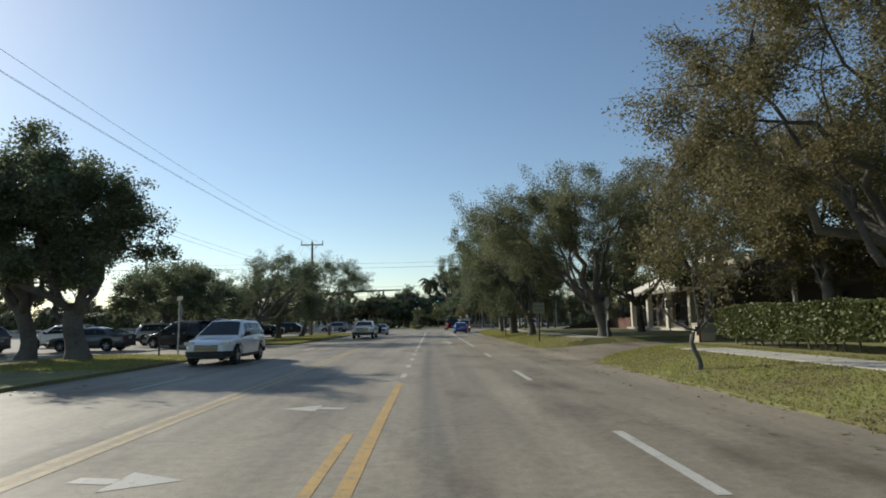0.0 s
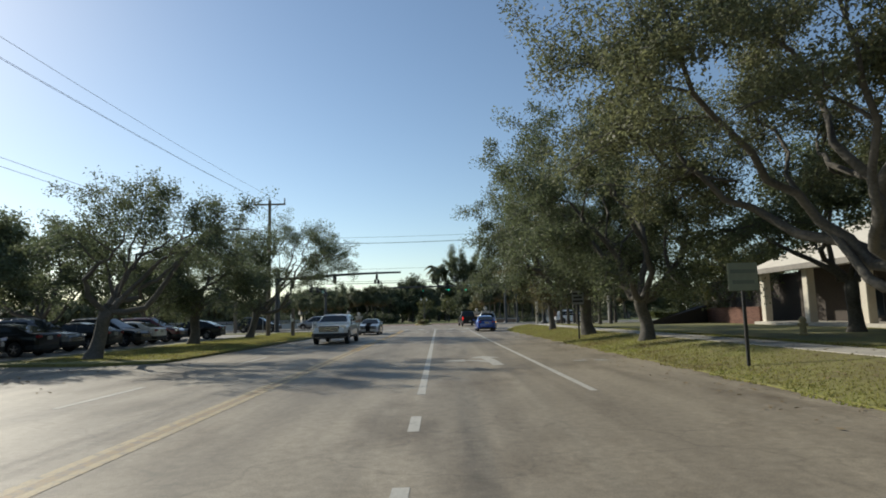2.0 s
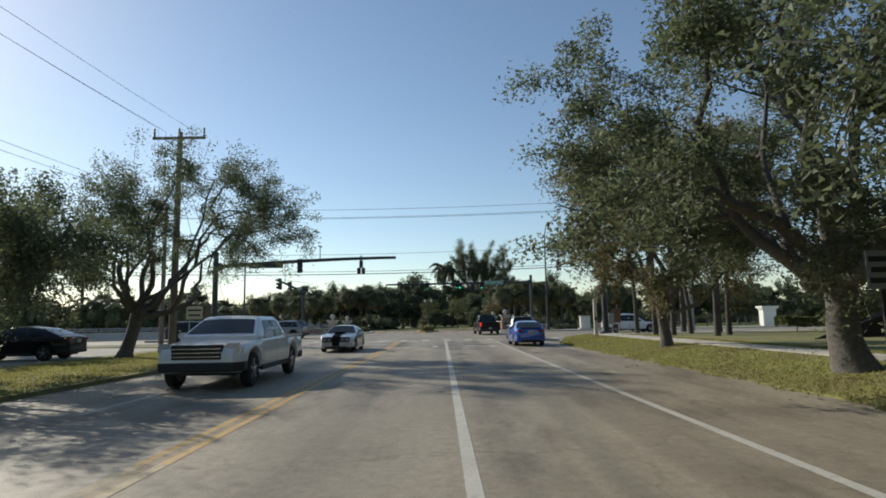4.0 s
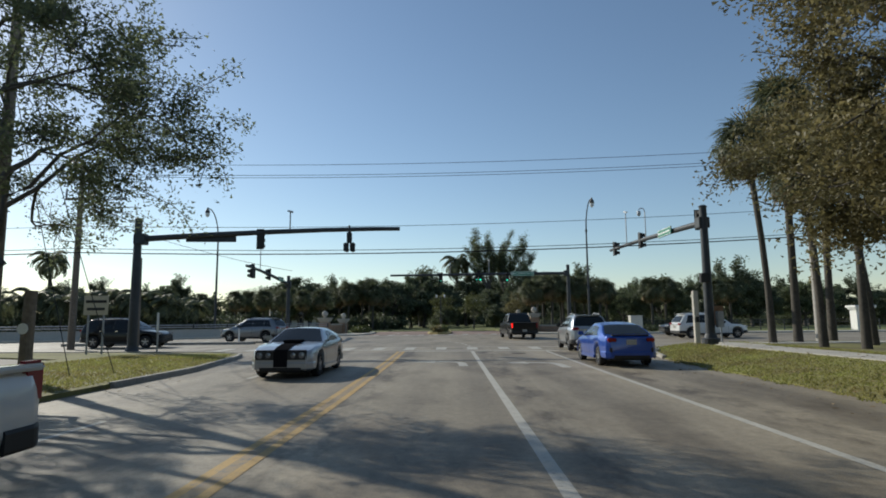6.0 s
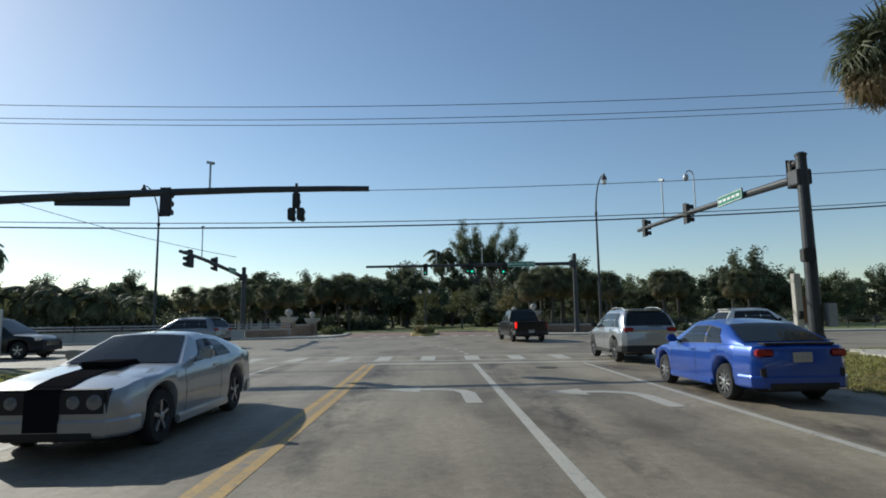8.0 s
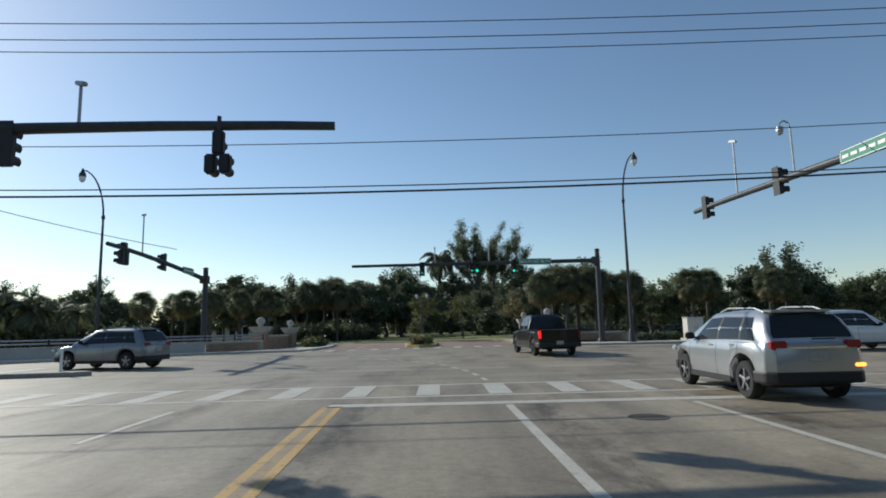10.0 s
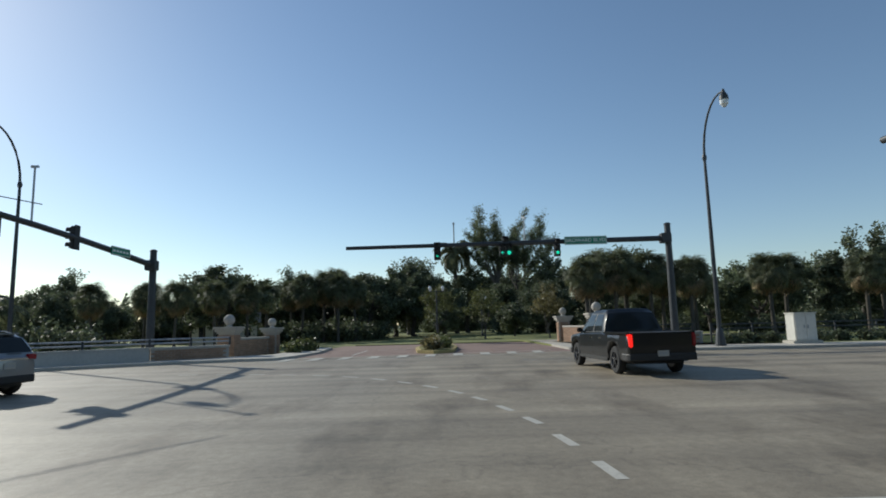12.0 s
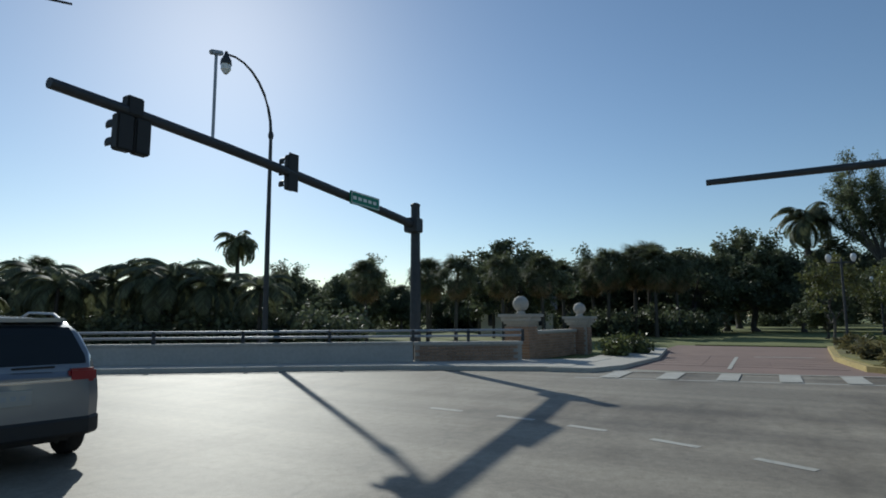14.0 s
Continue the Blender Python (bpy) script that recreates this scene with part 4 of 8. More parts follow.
def fan_palm(base, height, seed, r=0.17, leaves=46, length=0.95, stalk=0.75, lean=(0, 0), label="", group="", skirt=14, blades=19):
    """A cabbage palm: rough trunk, round head of fan leaves and a skirt of dry ones."""
    rng = np.random.default_rng(seed)
    root = tagged(empty("cabbage_palm", pose(*base)), label, "palm tree", group)
    top = np.array([lean[0], lean[1], height])
    path = np.array([[0, 0, -0.3], [0, 0, 0.1], *[top * s + np.array([lean[0], lean[1], 0]) * (s * s - s) for s in (0.25, 0.5, 0.75, 0.95, 1.0)]])
    v, f = ring_tube(path, np.array([1.5, 1.25, 1.0, 0.95, 0.95, 1.15, 0.8]) * r, 12)
    raw("trunk", v, f, PALMBARK, root, smooth=True)

    def head(n, lo, hi, mat, nm, scale):
        V, F, c = [], [], 0
        for i in range(n):
            az, el = rng.uniform(0, 2 * np.pi), rng.uniform(lo, hi)
            lv, lf = fan_leaf(rng, blades, length * scale * rng.uniform(0.75, 1.2))
            d = np.array([np.cos(az) * np.cos(el), np.sin(az) * np.cos(el), np.sin(el)])
            tip = top + d * stalk * rng.uniform(0.75, 1.15)
            w = (rot_z(az) @ rot_y(-el + 0.4) @ rot_x(rng.normal(0, 0.55))) @ lv.T
            V.append(w.T + tip)
            F.append(lf + c)
            c += len(lv)
            st = np.array([top - d * 0.05, tip])
            side = np.cross(d, [0, 0, 1.0])
            side = side / (np.linalg.norm(side) + 1e-9) * 0.018
            V.append(np.array([st[0] - side, st[0] + side, st[1] + side, st[1] - side]))
            F.append(np.array([[0, 1, 2, 3]]) + c)
            c += 4
        return raw(nm, np.concatenate(V), np.concatenate(F), mat, root)
    head(leaves, -0.95, 1.5, FROND, "crown", 1.0)
    if skirt:
        head(skirt, -1.52, -0.6, DEADFROND, "dry_skirt", 1.1)["label"] = "hanging dry brown fronds"
    return root


def feather_palm(base, height, seed, r=0.2, fronds=16, length=3.4, label="", group="", name="royal_palm", wide=0.075):
    """A feather palm: smooth pale trunk and arching fronds of many leaflets."""
    rng = np.random.default_rng(seed)
    root = tagged(empty(name, pose(*base)), label, "palm tree", group)
    path = np.array([[0, 0, -0.3], *[[0.05 * np.sin(s * 5), 0, height * s] for s in (0.02, 0.3, 0.6, 0.9, 1.0)]])
    v, f = ring_tube(path, np.array([1.4, 1.2, 1.0, 1.05, 0.85, 0.6]) * r, 12)
    raw("trunk", v, f, PALMBARK, root, smooth=True)
    V, F, c = [], [], 0
    for i in range(fronds):
        az = i * 2.4 + rng.uniform(-0.2, 0.2)
        el0 = rng.uniform(-0.35, 1.3)
        L = length * rng.uniform(0.85, 1.1)
        n = 22
        p = np.array([0.0, 0.0, height])
        el = el0
        for k in range(n):
            d = np.array([np.cos(az) * np.cos(el), np.sin(az) * np.cos(el), np.sin(el)])
            q = p + d * L / n
            side = np.array([-np.sin(az), np.cos(az), 0])
            ll = 0.62 * L * 0.3 * math.sin(math.pi * min(0.97, (k + 2) / (n + 2))) + 0.12
            for sg in (-1, 1):
                for h in (0.0, 0.5):
                    o = p + (q - p) * h
                    tip = o + (side * sg * 0.82 + d * 0.45 + np.array([0, 0, -0.5])) * ll
                    V.append(np.array([o - d * 0.03, (o + tip) / 2 + d * wide + np.array([0, 0, 0.04]), tip, (o + tip) / 2 - d * wide + np.array([0, 0, 0.04])]))
                    F.append(np.arange(4)[None] + c)
                    c += 4
            V.append(np.array([p - side * 0.03, p + side * 0.03, q + side * 0.025, q - side * 0.025]))
            F.append(np.arange(4)[None] + c)
            c += 4
            p = q
            el -= 0.085 + 0.05 * k / n
    raw("crown", np.concatenate(V), np.concatenate(F), FROND, root)
    return root


ROW = "street trees along the verge"
# east side of the street
broad_tree("young_tree", (6.75, 15.6, 0.16), 1.05, 0.06, (0.0, 0, 3.6), (1.6, 1.6, 1.9), 3, LEAF_DRY, 0.05, 9, 11, 60, 0.26, "slim young tree with sparse drooping brown foliage", ROW, hang=0.6)
broad_tree("oak_tree", (14.4, 17.6, 0.4), 3.2, 0.3, (-2.4, 0, 7.8), (6.0, 5.8, 5.3), 4, LEAF_DRY, 0.059, 19, 18, 330, 0.44, "tall spreading oak with browning yellow-green foliage", ROW, hang=0.3, low=0.8)
broad_tree("oak_tree", (10.4, 35.6, 0.4), 2.1, 0.33, (-1.5, 0.6, 5.9), (7.1, 7.0, 4.5), 5, LEAF_GOLD, 0.058, 19, 18, 370, 0.44, "massive oak with crooked grey limbs by the drive", ROW, low=0.42)
broad_tree("oak_tree", (7.8, 45.9, 0.25), 1.8, 0.25, (-0.8, 0.2, 5.7), (5.9, 5.7, 4.7), 6, LEAF, 0.059, 18, 18, 350, 0.42, "spreading oak with dense dark green foliage", ROW, low=0.92)
broad_tree("oak_tree", (7.6, 53.9, 0.25), 2.2, 0.32, (-0.8, 0.2, 5.4), (6.1, 5.5, 4.2), 7, LEAF, 0.059, 17, 18, 350, 0.42, "spreading oak with dense dark green foliage", ROW, low=0.92)
broad_tree("oak_tree", (7.75, 64.4, 0.25), 1.9, 0.2, (0.2, 0.0, 5.4), (5.0, 4.8, 4.2), 8, LEAF_DRY, 0.054, 19, 18, 360, 0.33, "leaning oak with thin browning foliage", ROW, low=0.8)
broad_tree("oak_tree", (17.6, 37.2, 0.4), 3.6, 0.34, (-0.3, 0, 8.6), (5.4, 5.6, 5.4), 9, LEAF_DRY, 0.075, 18, 16, 170, 0.5, "very tall oak with thin browning foliage and pale limbs", ROW, low=0.8)
broad_tree("oak_tree", (16.6, 46.5, 0.4), 2.2, 0.26, (0, 0, 5.0), (4.2, 4.4, 3.4), 43, LEAF, 0.085, 12, 15, 190, 0.45, "dark oak in front of the low building", ROW, low=0.35)
broad_tree("oak_tree", (16.4, 24.6, 0.4), 2.4, 0.24, (0.4, 0, 5.2), (3.6, 3.8, 3.2), 44, LEAF_DRY, 0.08, 12, 14, 160, 0.42, "browning oak beside the drive", ROW, low=0.85)
broad_tree("oak_tree", (18.5, 9.0, 0.4), 3.0, 0.35, (0, 0, 7.2), (5.6, 5.8, 4.8), 10, LEAF_DRY, 0.085, 13, 16, 240, 0.5, "tall browning oak behind the hedge", ROW)
broad_tree("oak_tree", (18.6, 27.0, 0.4), 2.8, 0.3, (0, 0, 6.6), (5.0, 5.0, 4.4), 40, LEAF_DRY, 0.075, 14, 16, 260, 0.5, "browning oak beside the drive", ROW)
broad_tree("oak_tree", (21.5, 66.0, 0.4), 2.0, 0.22, (0, 0, 4.2), (4.2, 4.2, 2.7), 11, LEAF_LIGHT, 0.11, 9, 12, 140, 0.5, "pale green tree on the lawn", ROW)
broad_tree("oak_tree", (28.0, 76.0, 0.4), 2.0, 0.22, (0, 0, 4.0), (4.6, 4.6, 2.7), 41, LEAF_DRY, 0.11, 9, 12, 130, 0.5, "flat-topped tree with thin brown foliage", ROW)
# west side of the street
broad_tree("oak_tree", (-15.4, 26.8, 0.1), 2.4, 0.4, (-1.0, 0, 5.7), (4.4, 4.8, 4.3), 12, LEAF, 0.085, 14, 17, 230, 0.42, "stout oak with a thick trunk beside the side drive", ROW)
broad_tree("oak_tree", (-18.2, 27.6, 0.1), 2.4, 0.32, (-2.0, 0, 6.2), (4.8, 4.8, 4.4), 13, LEAF, 0.1, 13, 15, 190, 0.48, "stout oak beside the side drive", ROW)
broad_tree("oak_tree", (-13.4, 45.0, 0.1), 2.0, 0.24, (2.3, 0.7, 4.7), (4.1, 4.0, 2.2), 14, LEAF, 0.056, 16, 15, 105, 0.3, "open tree with thin foliage and bare crooked limbs", ROW)
broad_tree("oak_tree", (-14.8, 57.2, 0.1), 1.9, 0.27, (0.4, -0.3, 3.6), (5.2, 5.0, 2.5), 15, LEAF, 0.059, 17, 17, 190, 0.42, "rounded tree with fine grey-green foliage", ROW, low=0.85)
broad_tree("oak_tree", (-14.6, 66.7, 0.1), 2.1, 0.26, (2.6, -0.4, 5.5), (6.2, 5.0, 3.5), 16, LEAF, 0.052, 20, 18, 170, 0.29, "open tree with sparse foliage reaching over the street", ROW)
broad_tree("oak_tree", (-20.5, 46.0, 0.1), 1.5, 0.24, (0, 0, 3.7), (4.4, 4.4, 2.8), 17, LEAF, 0.09, 12, 14, 180, 0.42, "low rounded tree in the car park", ROW)
broad_tree("oak_tree", (-23.5, 57.0, 0.1), 1.7, 0.24, (0, 0, 4.2), (5.0, 5.0, 3.2), 18, LEAF, 0.1, 12, 13, 170, 0.48, "rounded tree in the car park", ROW)
broad_tree("oak_tree", (-24.0, 70.0, 0.1), 1.7, 0.24, (0, 0, 3.8), (3.8, 3.8, 2.6), 19, LEAF, 0.11, 10, 12, 140, 0.48, "rounded tree at the edge of the car park", ROW)
broad_tree("oak_tree", (-27.0, 36.0, 0.1), 2.0, 0.26, (0, 0, 4.4), (4.6, 4.6, 3.1), 42, LEAF, 0.12, 10, 12, 150, 0.48, "rounded tree in the car park", ROW)

# cabbage palms on the east corner
CORNER = "palms on the corner"
for i, (x, y, h, lx, ly) in enumerate(((11.5, 78.8, 8.45, -0.45, 0.2), (11.4, 75.4, 6.4, -0.3, 0), (11.9, 74.0, 7.4, 0.2, 0), (13.9, 76.4, 7.2, -1.1, 0), (14.6, 73.2, 7.2, 0.4, 0), (13.2, 71.6, 7.9, 0.3, 0.3), (16.6, 78.4, 6.6, 0.2, 0))):
    fan_palm((x, y, VERGE_IN), h, 30 + i, 0.125, 95, 0.95, 0.72, (lx, ly), "tall cabbage palm with a shaggy head and dry skirt", CORNER, 60)

fan_palm((12.9, 79.4, VERGE_IN), 10.2, 38, 0.15, 90, 1.15, 0.85, (0.1, 0), "very tall cabbage palm with a thick skirt of dry brown fronds", CORNER, 110)
fan_palm((15.4, 81.0, VERGE_IN), 9.6, 39, 0.15, 80, 1.1, 0.8, (0.3, 0), "very tall cabbage palm with a thick skirt of dry brown fronds", CORNER, 90)

# ---- utility poles and wires ----


def wire(name, pts, r, label, sag=0.4, root=None):
    """One cable that sags between its ends."""
    bm = bmesh.new()
    path = []
    for a, b in zip(pts, pts[1:]):
        a, b = Vector(a), Vector(b)
        for k in range(13):
            t = k / 12
            p = a.lerp(b, t)
            p.z -= sag * 4 * t * (1 - t)
            if not path or (path[-1] - p).length > 1e-4:
                path.append(p)
    tube(bm, path, r, 5)
    return tagged(part(name, bm, CABLE), label, "cable", "overhead cables")


def utility_pole(base, height, arms=((0.25, 1.3),), label="", rot=0.0, mat=WOODPOLE, lamp=None):
    root = tagged(empty("utility_pole", pose(*base, 0, 0, rot)), label, "utility pole", "utility poles")
    bm = bmesh.new()
    tube(bm, [(0, 0, -0.3), (0, 0, height * 0.5), (0, 0, height)], [0.19, 0.16, 0.12], 12)
    part("pole", bm, mat, root, smooth=False)
    for drop, half in arms:
        z = height - drop
        part("crossarm", box(bmesh.new(), -half, -0.17, z - 0.07, half, -0.07, z + 0.07, 0.015), mat, root)
        bm = bmesh.new()
        tube(bm, [(-half * 0.55, -0.1, z - 0.05), (0, -0.08, z - 0.65)], 0.025, 6)
        part("brace", bm, GALV, root)
        bm = bmesh.new()
        tube(bm, [(half * 0.55, -0.1, z - 0.05), (0, -0.08, z - 0.65)], 0.025, 6)
        part("brace", bm, GALV, root)
        for x in (-half * 0.94, 0.0, half * 0.94):
            bm = bmesh.new()
            lathe(bm, [(0.03, 0), (0.07, 0.08), (0.045, 0.16), (0.07, 0.24), (0.045, 0.32), (0.06, 0.42), (0.02, 0.48)], 10, Matrix.Translation((x, -0.12, z + 0.06)))
            part("insulator", bm, material("grey_porcelain", (0.25, 0.26, 0.27), 0.3, 0, 0.1, 5, 1, 0.0), root)
    if lamp:
        bm = bmesh.new()
        tube(bm, [(0, 0, lamp), (0.9, 0, lamp + 0.35), (2.1, 0, lamp + 0.5)], 0.035, 8)
        part("lamp_arm", bm, GALV, root)
        bm = bmesh.new()
        box(bm, 1.9, -0.12, lamp + 0.44, 2.6, 0.12, lamp + 0.56, 0.04)
        part("lamp_head", bm, GALV, root)
    return root


utility_pole((-14.3, 70.4, 0.1), 11.2, ((0.35, 1.35),), "weathered wooden utility pole with a crossarm and insulators")
utility_pole((-17.2, 83.0, 0.05), 4.6, (), "short weathered wooden pole behind the verge")
utility_pole((-22.6, 86.4, 0.0), 10.6, ((1.0, 1.1), (2.2, 0.8)), "weathered wooden utility pole with crossarms and a lamp", lamp=7.9)
utility_pole((18.6, 87.0, 0.3), 11.0, ((0.6, 1.1),), "pale concrete utility pole among the palms", mat=material("pole_concrete", (0.4, 0.38, 0.34), 0.85, 0, 0.2, 8, 0.5, 0.2))
utility_pole((-14.6, -8.0, 0.1), 11.6, ((0.35, 1.35),), "weathered wooden utility pole beside the street")
utility_pole((-30.0, 62.0, 0.05), 8.2, (), "distant weathered wooden pole")
for x, z, s in ((-15.6, 11.7, 1.0), (-15.2, 11.5, 1.1), (-13.6, 11.4, 1.3), (-14.5, 7.7, 0.9), (-14.2, 7.3, 0.9)):
    wire("overhead_cable", [(x, -8, z + 0.2), (x + 0.2, 70.3, z - 0.2), (-22.6 + (x + 14.4) * 0.3, 86.4, z - 2.2)], 0.008, "black overhead cable along the street", s)
for z, zr, dy, r in ((10.45, 11.1, 0, 0.014), (9.85, 10.45, 0.5, 0.014), (9.75, 10.4, -0.4, 0.014), (6.9, 7.6, 0.3, 0.014), (5.31, 5.91, -0.42, 0.03), (5.57, 6.09, -0.18, 0.018)):
    wire("overhead_cable", [(-60, 84 + dy, z + 0.4), (-22.6, 86.3 + dy, z), (18.6, 86.9 + dy, zr), (70, 89 + dy, zr + 0.6)], r, "black overhead cable across the junction", 0.45)
stub = tagged(empty("stub_post", pose(-11.8, 68.4, 0.1)), "short stout weathered wooden post with a small white plate", "post")
bm = bmesh.new()
tube(bm, [(0, 0, -0.3), (0.01, 0, 1.1), (0.02, 0.01, 2.15)], [0.15, 0.14, 0.13], 12)
part("post", bm, WOODPOLE, stub)
bm = bmesh.new()
lathe(bm, [(0.13, -0.008), (0.13, 0.008)], 16, pose(0, -0.155, 1.25, 90, 0, 0))
part("plate", bm, SIGNWHITE, stub, "small white round plate")
wire("guy_wire", [(-11.7, 69.9, 0.1), (-14.25, 70.35, 8.6)], 0.012, "taut guy wire from the pole to the verge", 0.02)
wire("guy_wire", [(-11.0, 70.7, 0.1), (-14.2, 70.45, 9.6)], 0.012, "taut guy wire from the pole to the verge", 0.02)
wire("guy_wire", [(-22.6, 86.4, 7.6), (-13.0, 95.5, 5.0)], 0.014, "slack cable from the pole", 0.3)

# ---- bridge parapet and railing on the far side ----
PAR = [(-13.8, 111.4), (-17.0, 109.3), (-26.3, 102.9), (-40.0, 95.5), (-75, 86.5)]
sidewalk_n = slab("sidewalk_north_west", [(-11.6, 109.4), (-16.6, 107.6), (-26.0, 101.3), (-39.6, 93.9), (-75, 84.8), (-75.4, 86.6), (-40, 95.7), (-26.4, 103.1), (-17.2, 109.6), (-13.6, 111.8), (-11.2, 113.4)], 0.14, CONCRETE, 0.3, label="pale concrete sidewalk along the parapet", cat="sidewalk")
for i, (a, b) in enumerate(zip(PAR, PAR[1:])):
    d = Vector((b[0] - a[0], b[1] - a[1], 0))
    m = Matrix.Translation((a[0], a[1], 0)) @ Matrix.Rotation(math.atan2(d.y, d.x), 4, "Z")
    bm = bmesh.new()
    box(bm, 0, -0.13, 0, d.length, 0.13, 0.72, 0.02)
    if i:
        p = part("parapet", bm, PARAPET)
        p.matrix_basis = m
        part("coping", box(bmesh.new(), 0, -0.16, 0.715, d.length, 0.16, 0.8, 0.02), PARAPET, p)
        tagged(p, "low white-grey concrete parapet, stained", "parapet", "parapet sections")
    else:
        bm.free()
    rail = tagged(empty("railing", m), "dark metal railing on top of the parapet", "railing", "parapet railings")
    n = max(2, int(d.length / 2.6))
    for k in range(n + 1):
        part("post", box(bmesh.new(), d.length * k / n - 0.05, -0.05, 0.79, d.length * k / n + 0.05, 0.05, 1.2, 0.01), STEEL, rail)
    for z in (0.98, 1.17):
        bm = bmesh.new()
        tube(bm, [(0, 0, z), (d.length, 0, z)], 0.04, 8)
        part("rail", bm, GALV, rail)

# ---- park behind the junction ----
slab("park_lawn_west", [(-10.2, 113.6), (-12.6, 112.4), (-17, 109.9), (-26.3, 103.4), (-40, 96), (-75, 87), (-200, 70), (-200, 330), (-8, 330), (-6.5, 150), (-9.4, 124)], -0.02, LAWN, 0.2, label="park lawn in sun and shade", cat="lawn")
slab("park_lawn_east", [(4.6, 113.2), (6.6, 111.0), (14, 109.3), (45, 108.6), (200, 108.6), (200, 330), (0, 330), (0.5, 150), (4.0, 126)][::-1], 0.12, LAWN, 0.25, label="park lawn in sun and shade", cat="lawn")
slab("sidewalk_north_east", [(4.4, 112.4), (6.0, 109.9), (9, 108.6), (16, 108.1), (120, 107.8), (120, 110.2), (16, 110.6), (9, 111.6), (6.4, 113.8), (5.2, 122), (4.4, 122)], 0.13, CONCRETE, 0.3, label="pale concrete sidewalk by the park gate", cat="sidewalk")
slab("sidewalk_gate_west", [(-12.2, 109.0), (-10.9, 109.3), (-10.3, 110.8), (-9.8, 115.0), (-10.3, 121.5), (-11.9, 121.5), (-12.0, 113.4)][::-1], 0.13, CONCRETE, 0.3, label="pale concrete sidewalk at the park drive", cat="sidewalk")
slab("park_drive", [(-11.0, 110.9), (4.6, 110.9), (4.5, 126.8), (-10.4, 126.8)], 0.004, PAVER, 0.1, label="faded red paved park drive between the gate walls", cat="road")
slab("park_lawn_middle", [(-9.5, 126.8), (4.4, 126.8), (0.5, 150), (0, 330), (-8, 330), (-6.5, 150)], 0.06, LAWN, 0.25, label="park lawn in sun and shade", cat="lawn")
slab("park_path", [(4.5, 121.6), (9, 123.2), (16, 128.6), (30, 130.5), (30, 133.5), (15, 131.2), (7, 126.4), (4.4, 126.6)], 0.135, LOT, 0.2, label="pale park drive bending away past the lawn", cat="path")
paver_root = tagged(empty("paver_crossing"), "faded red paver crossing at the park drive", "paving", kind="structure")
bm = bmesh.new()
box(bm, -0.98, -0.48, -0.05, 0.98, 0.48, 0.0, 0.01)
pm = bpy.data.meshes.new("paver")
bm.to_mesh(pm)
bm.free()
pm.materials.append(PAVER)
for j in range(6):
    for i in range(6):
        o = new("paver", pm)
        o.parent = paver_root
        o.matrix_basis = pose(-9.2 + 2.0 * i if i < 3 else -0.7 + 2.0 * (i - 2), 113.4 + 1.0 * j, 0.012)
bm = bmesh.new()
thin_stroke(bm, [(-11.0, 107.75), (3.4, 110.2)], 0.16)
thin_stroke(bm, [(-10.6, 109.85), (3.4, 112.2)], 0.16, 0.018)
crosswalk_n = marking("crosswalk_north", "white ladder crosswalk at the park drive", WHITE_PAINT)(bm)
for i in range(10):
    x = -10.4 + 1.4 * i
    bm = bmesh.new()
    quads(bm, [(x, 109.66 + 0.17 * x), (x + 0.5, 109.75 + 0.17 * x), (x + 0.55, 111.6 + 0.17 * x), (x + 0.05, 111.5 + 0.17 * x)], 0.02)
    part("bar", bm, WHITE_PAINT, crosswalk_n)
bm = bmesh.new()
thin_stroke(bm, [(-7.4, 111.9), (-7.3, 117.7)], 0.12, 0.018)
thin_stroke(bm, [(-6.7, 117.9), (-4.7, 118.3)], 0.2, 0.018)
marking("drive_line", "thin worn white line on the park drive", WHITE_PAINT)(bm)

# planted median in the park drive
slab("median", [(-3.9, 112.6), (-3.0, 111.6), (-1.9, 112.6), (-1.6, 117), (-1.9, 125), (-3.6, 125), (-4.2, 117)], 0.17, material("yellow_kerb", (0.42, 0.33, 0.13), 0.85, 0, 0.3, 12, 0.8, 0.3, space="World"), 0.3, label="faded yellow median kerb at the park drive", cat="median")
slab("median_bed", [(-3.7, 112.8), (-3.0, 112.0), (-2.1, 112.8), (-1.8, 117), (-2.1, 124.8), (-3.4, 124.8), (-4.0, 117)], 0.21, GRASS, 0.1, label="planted bed in the median", cat="flower bed")


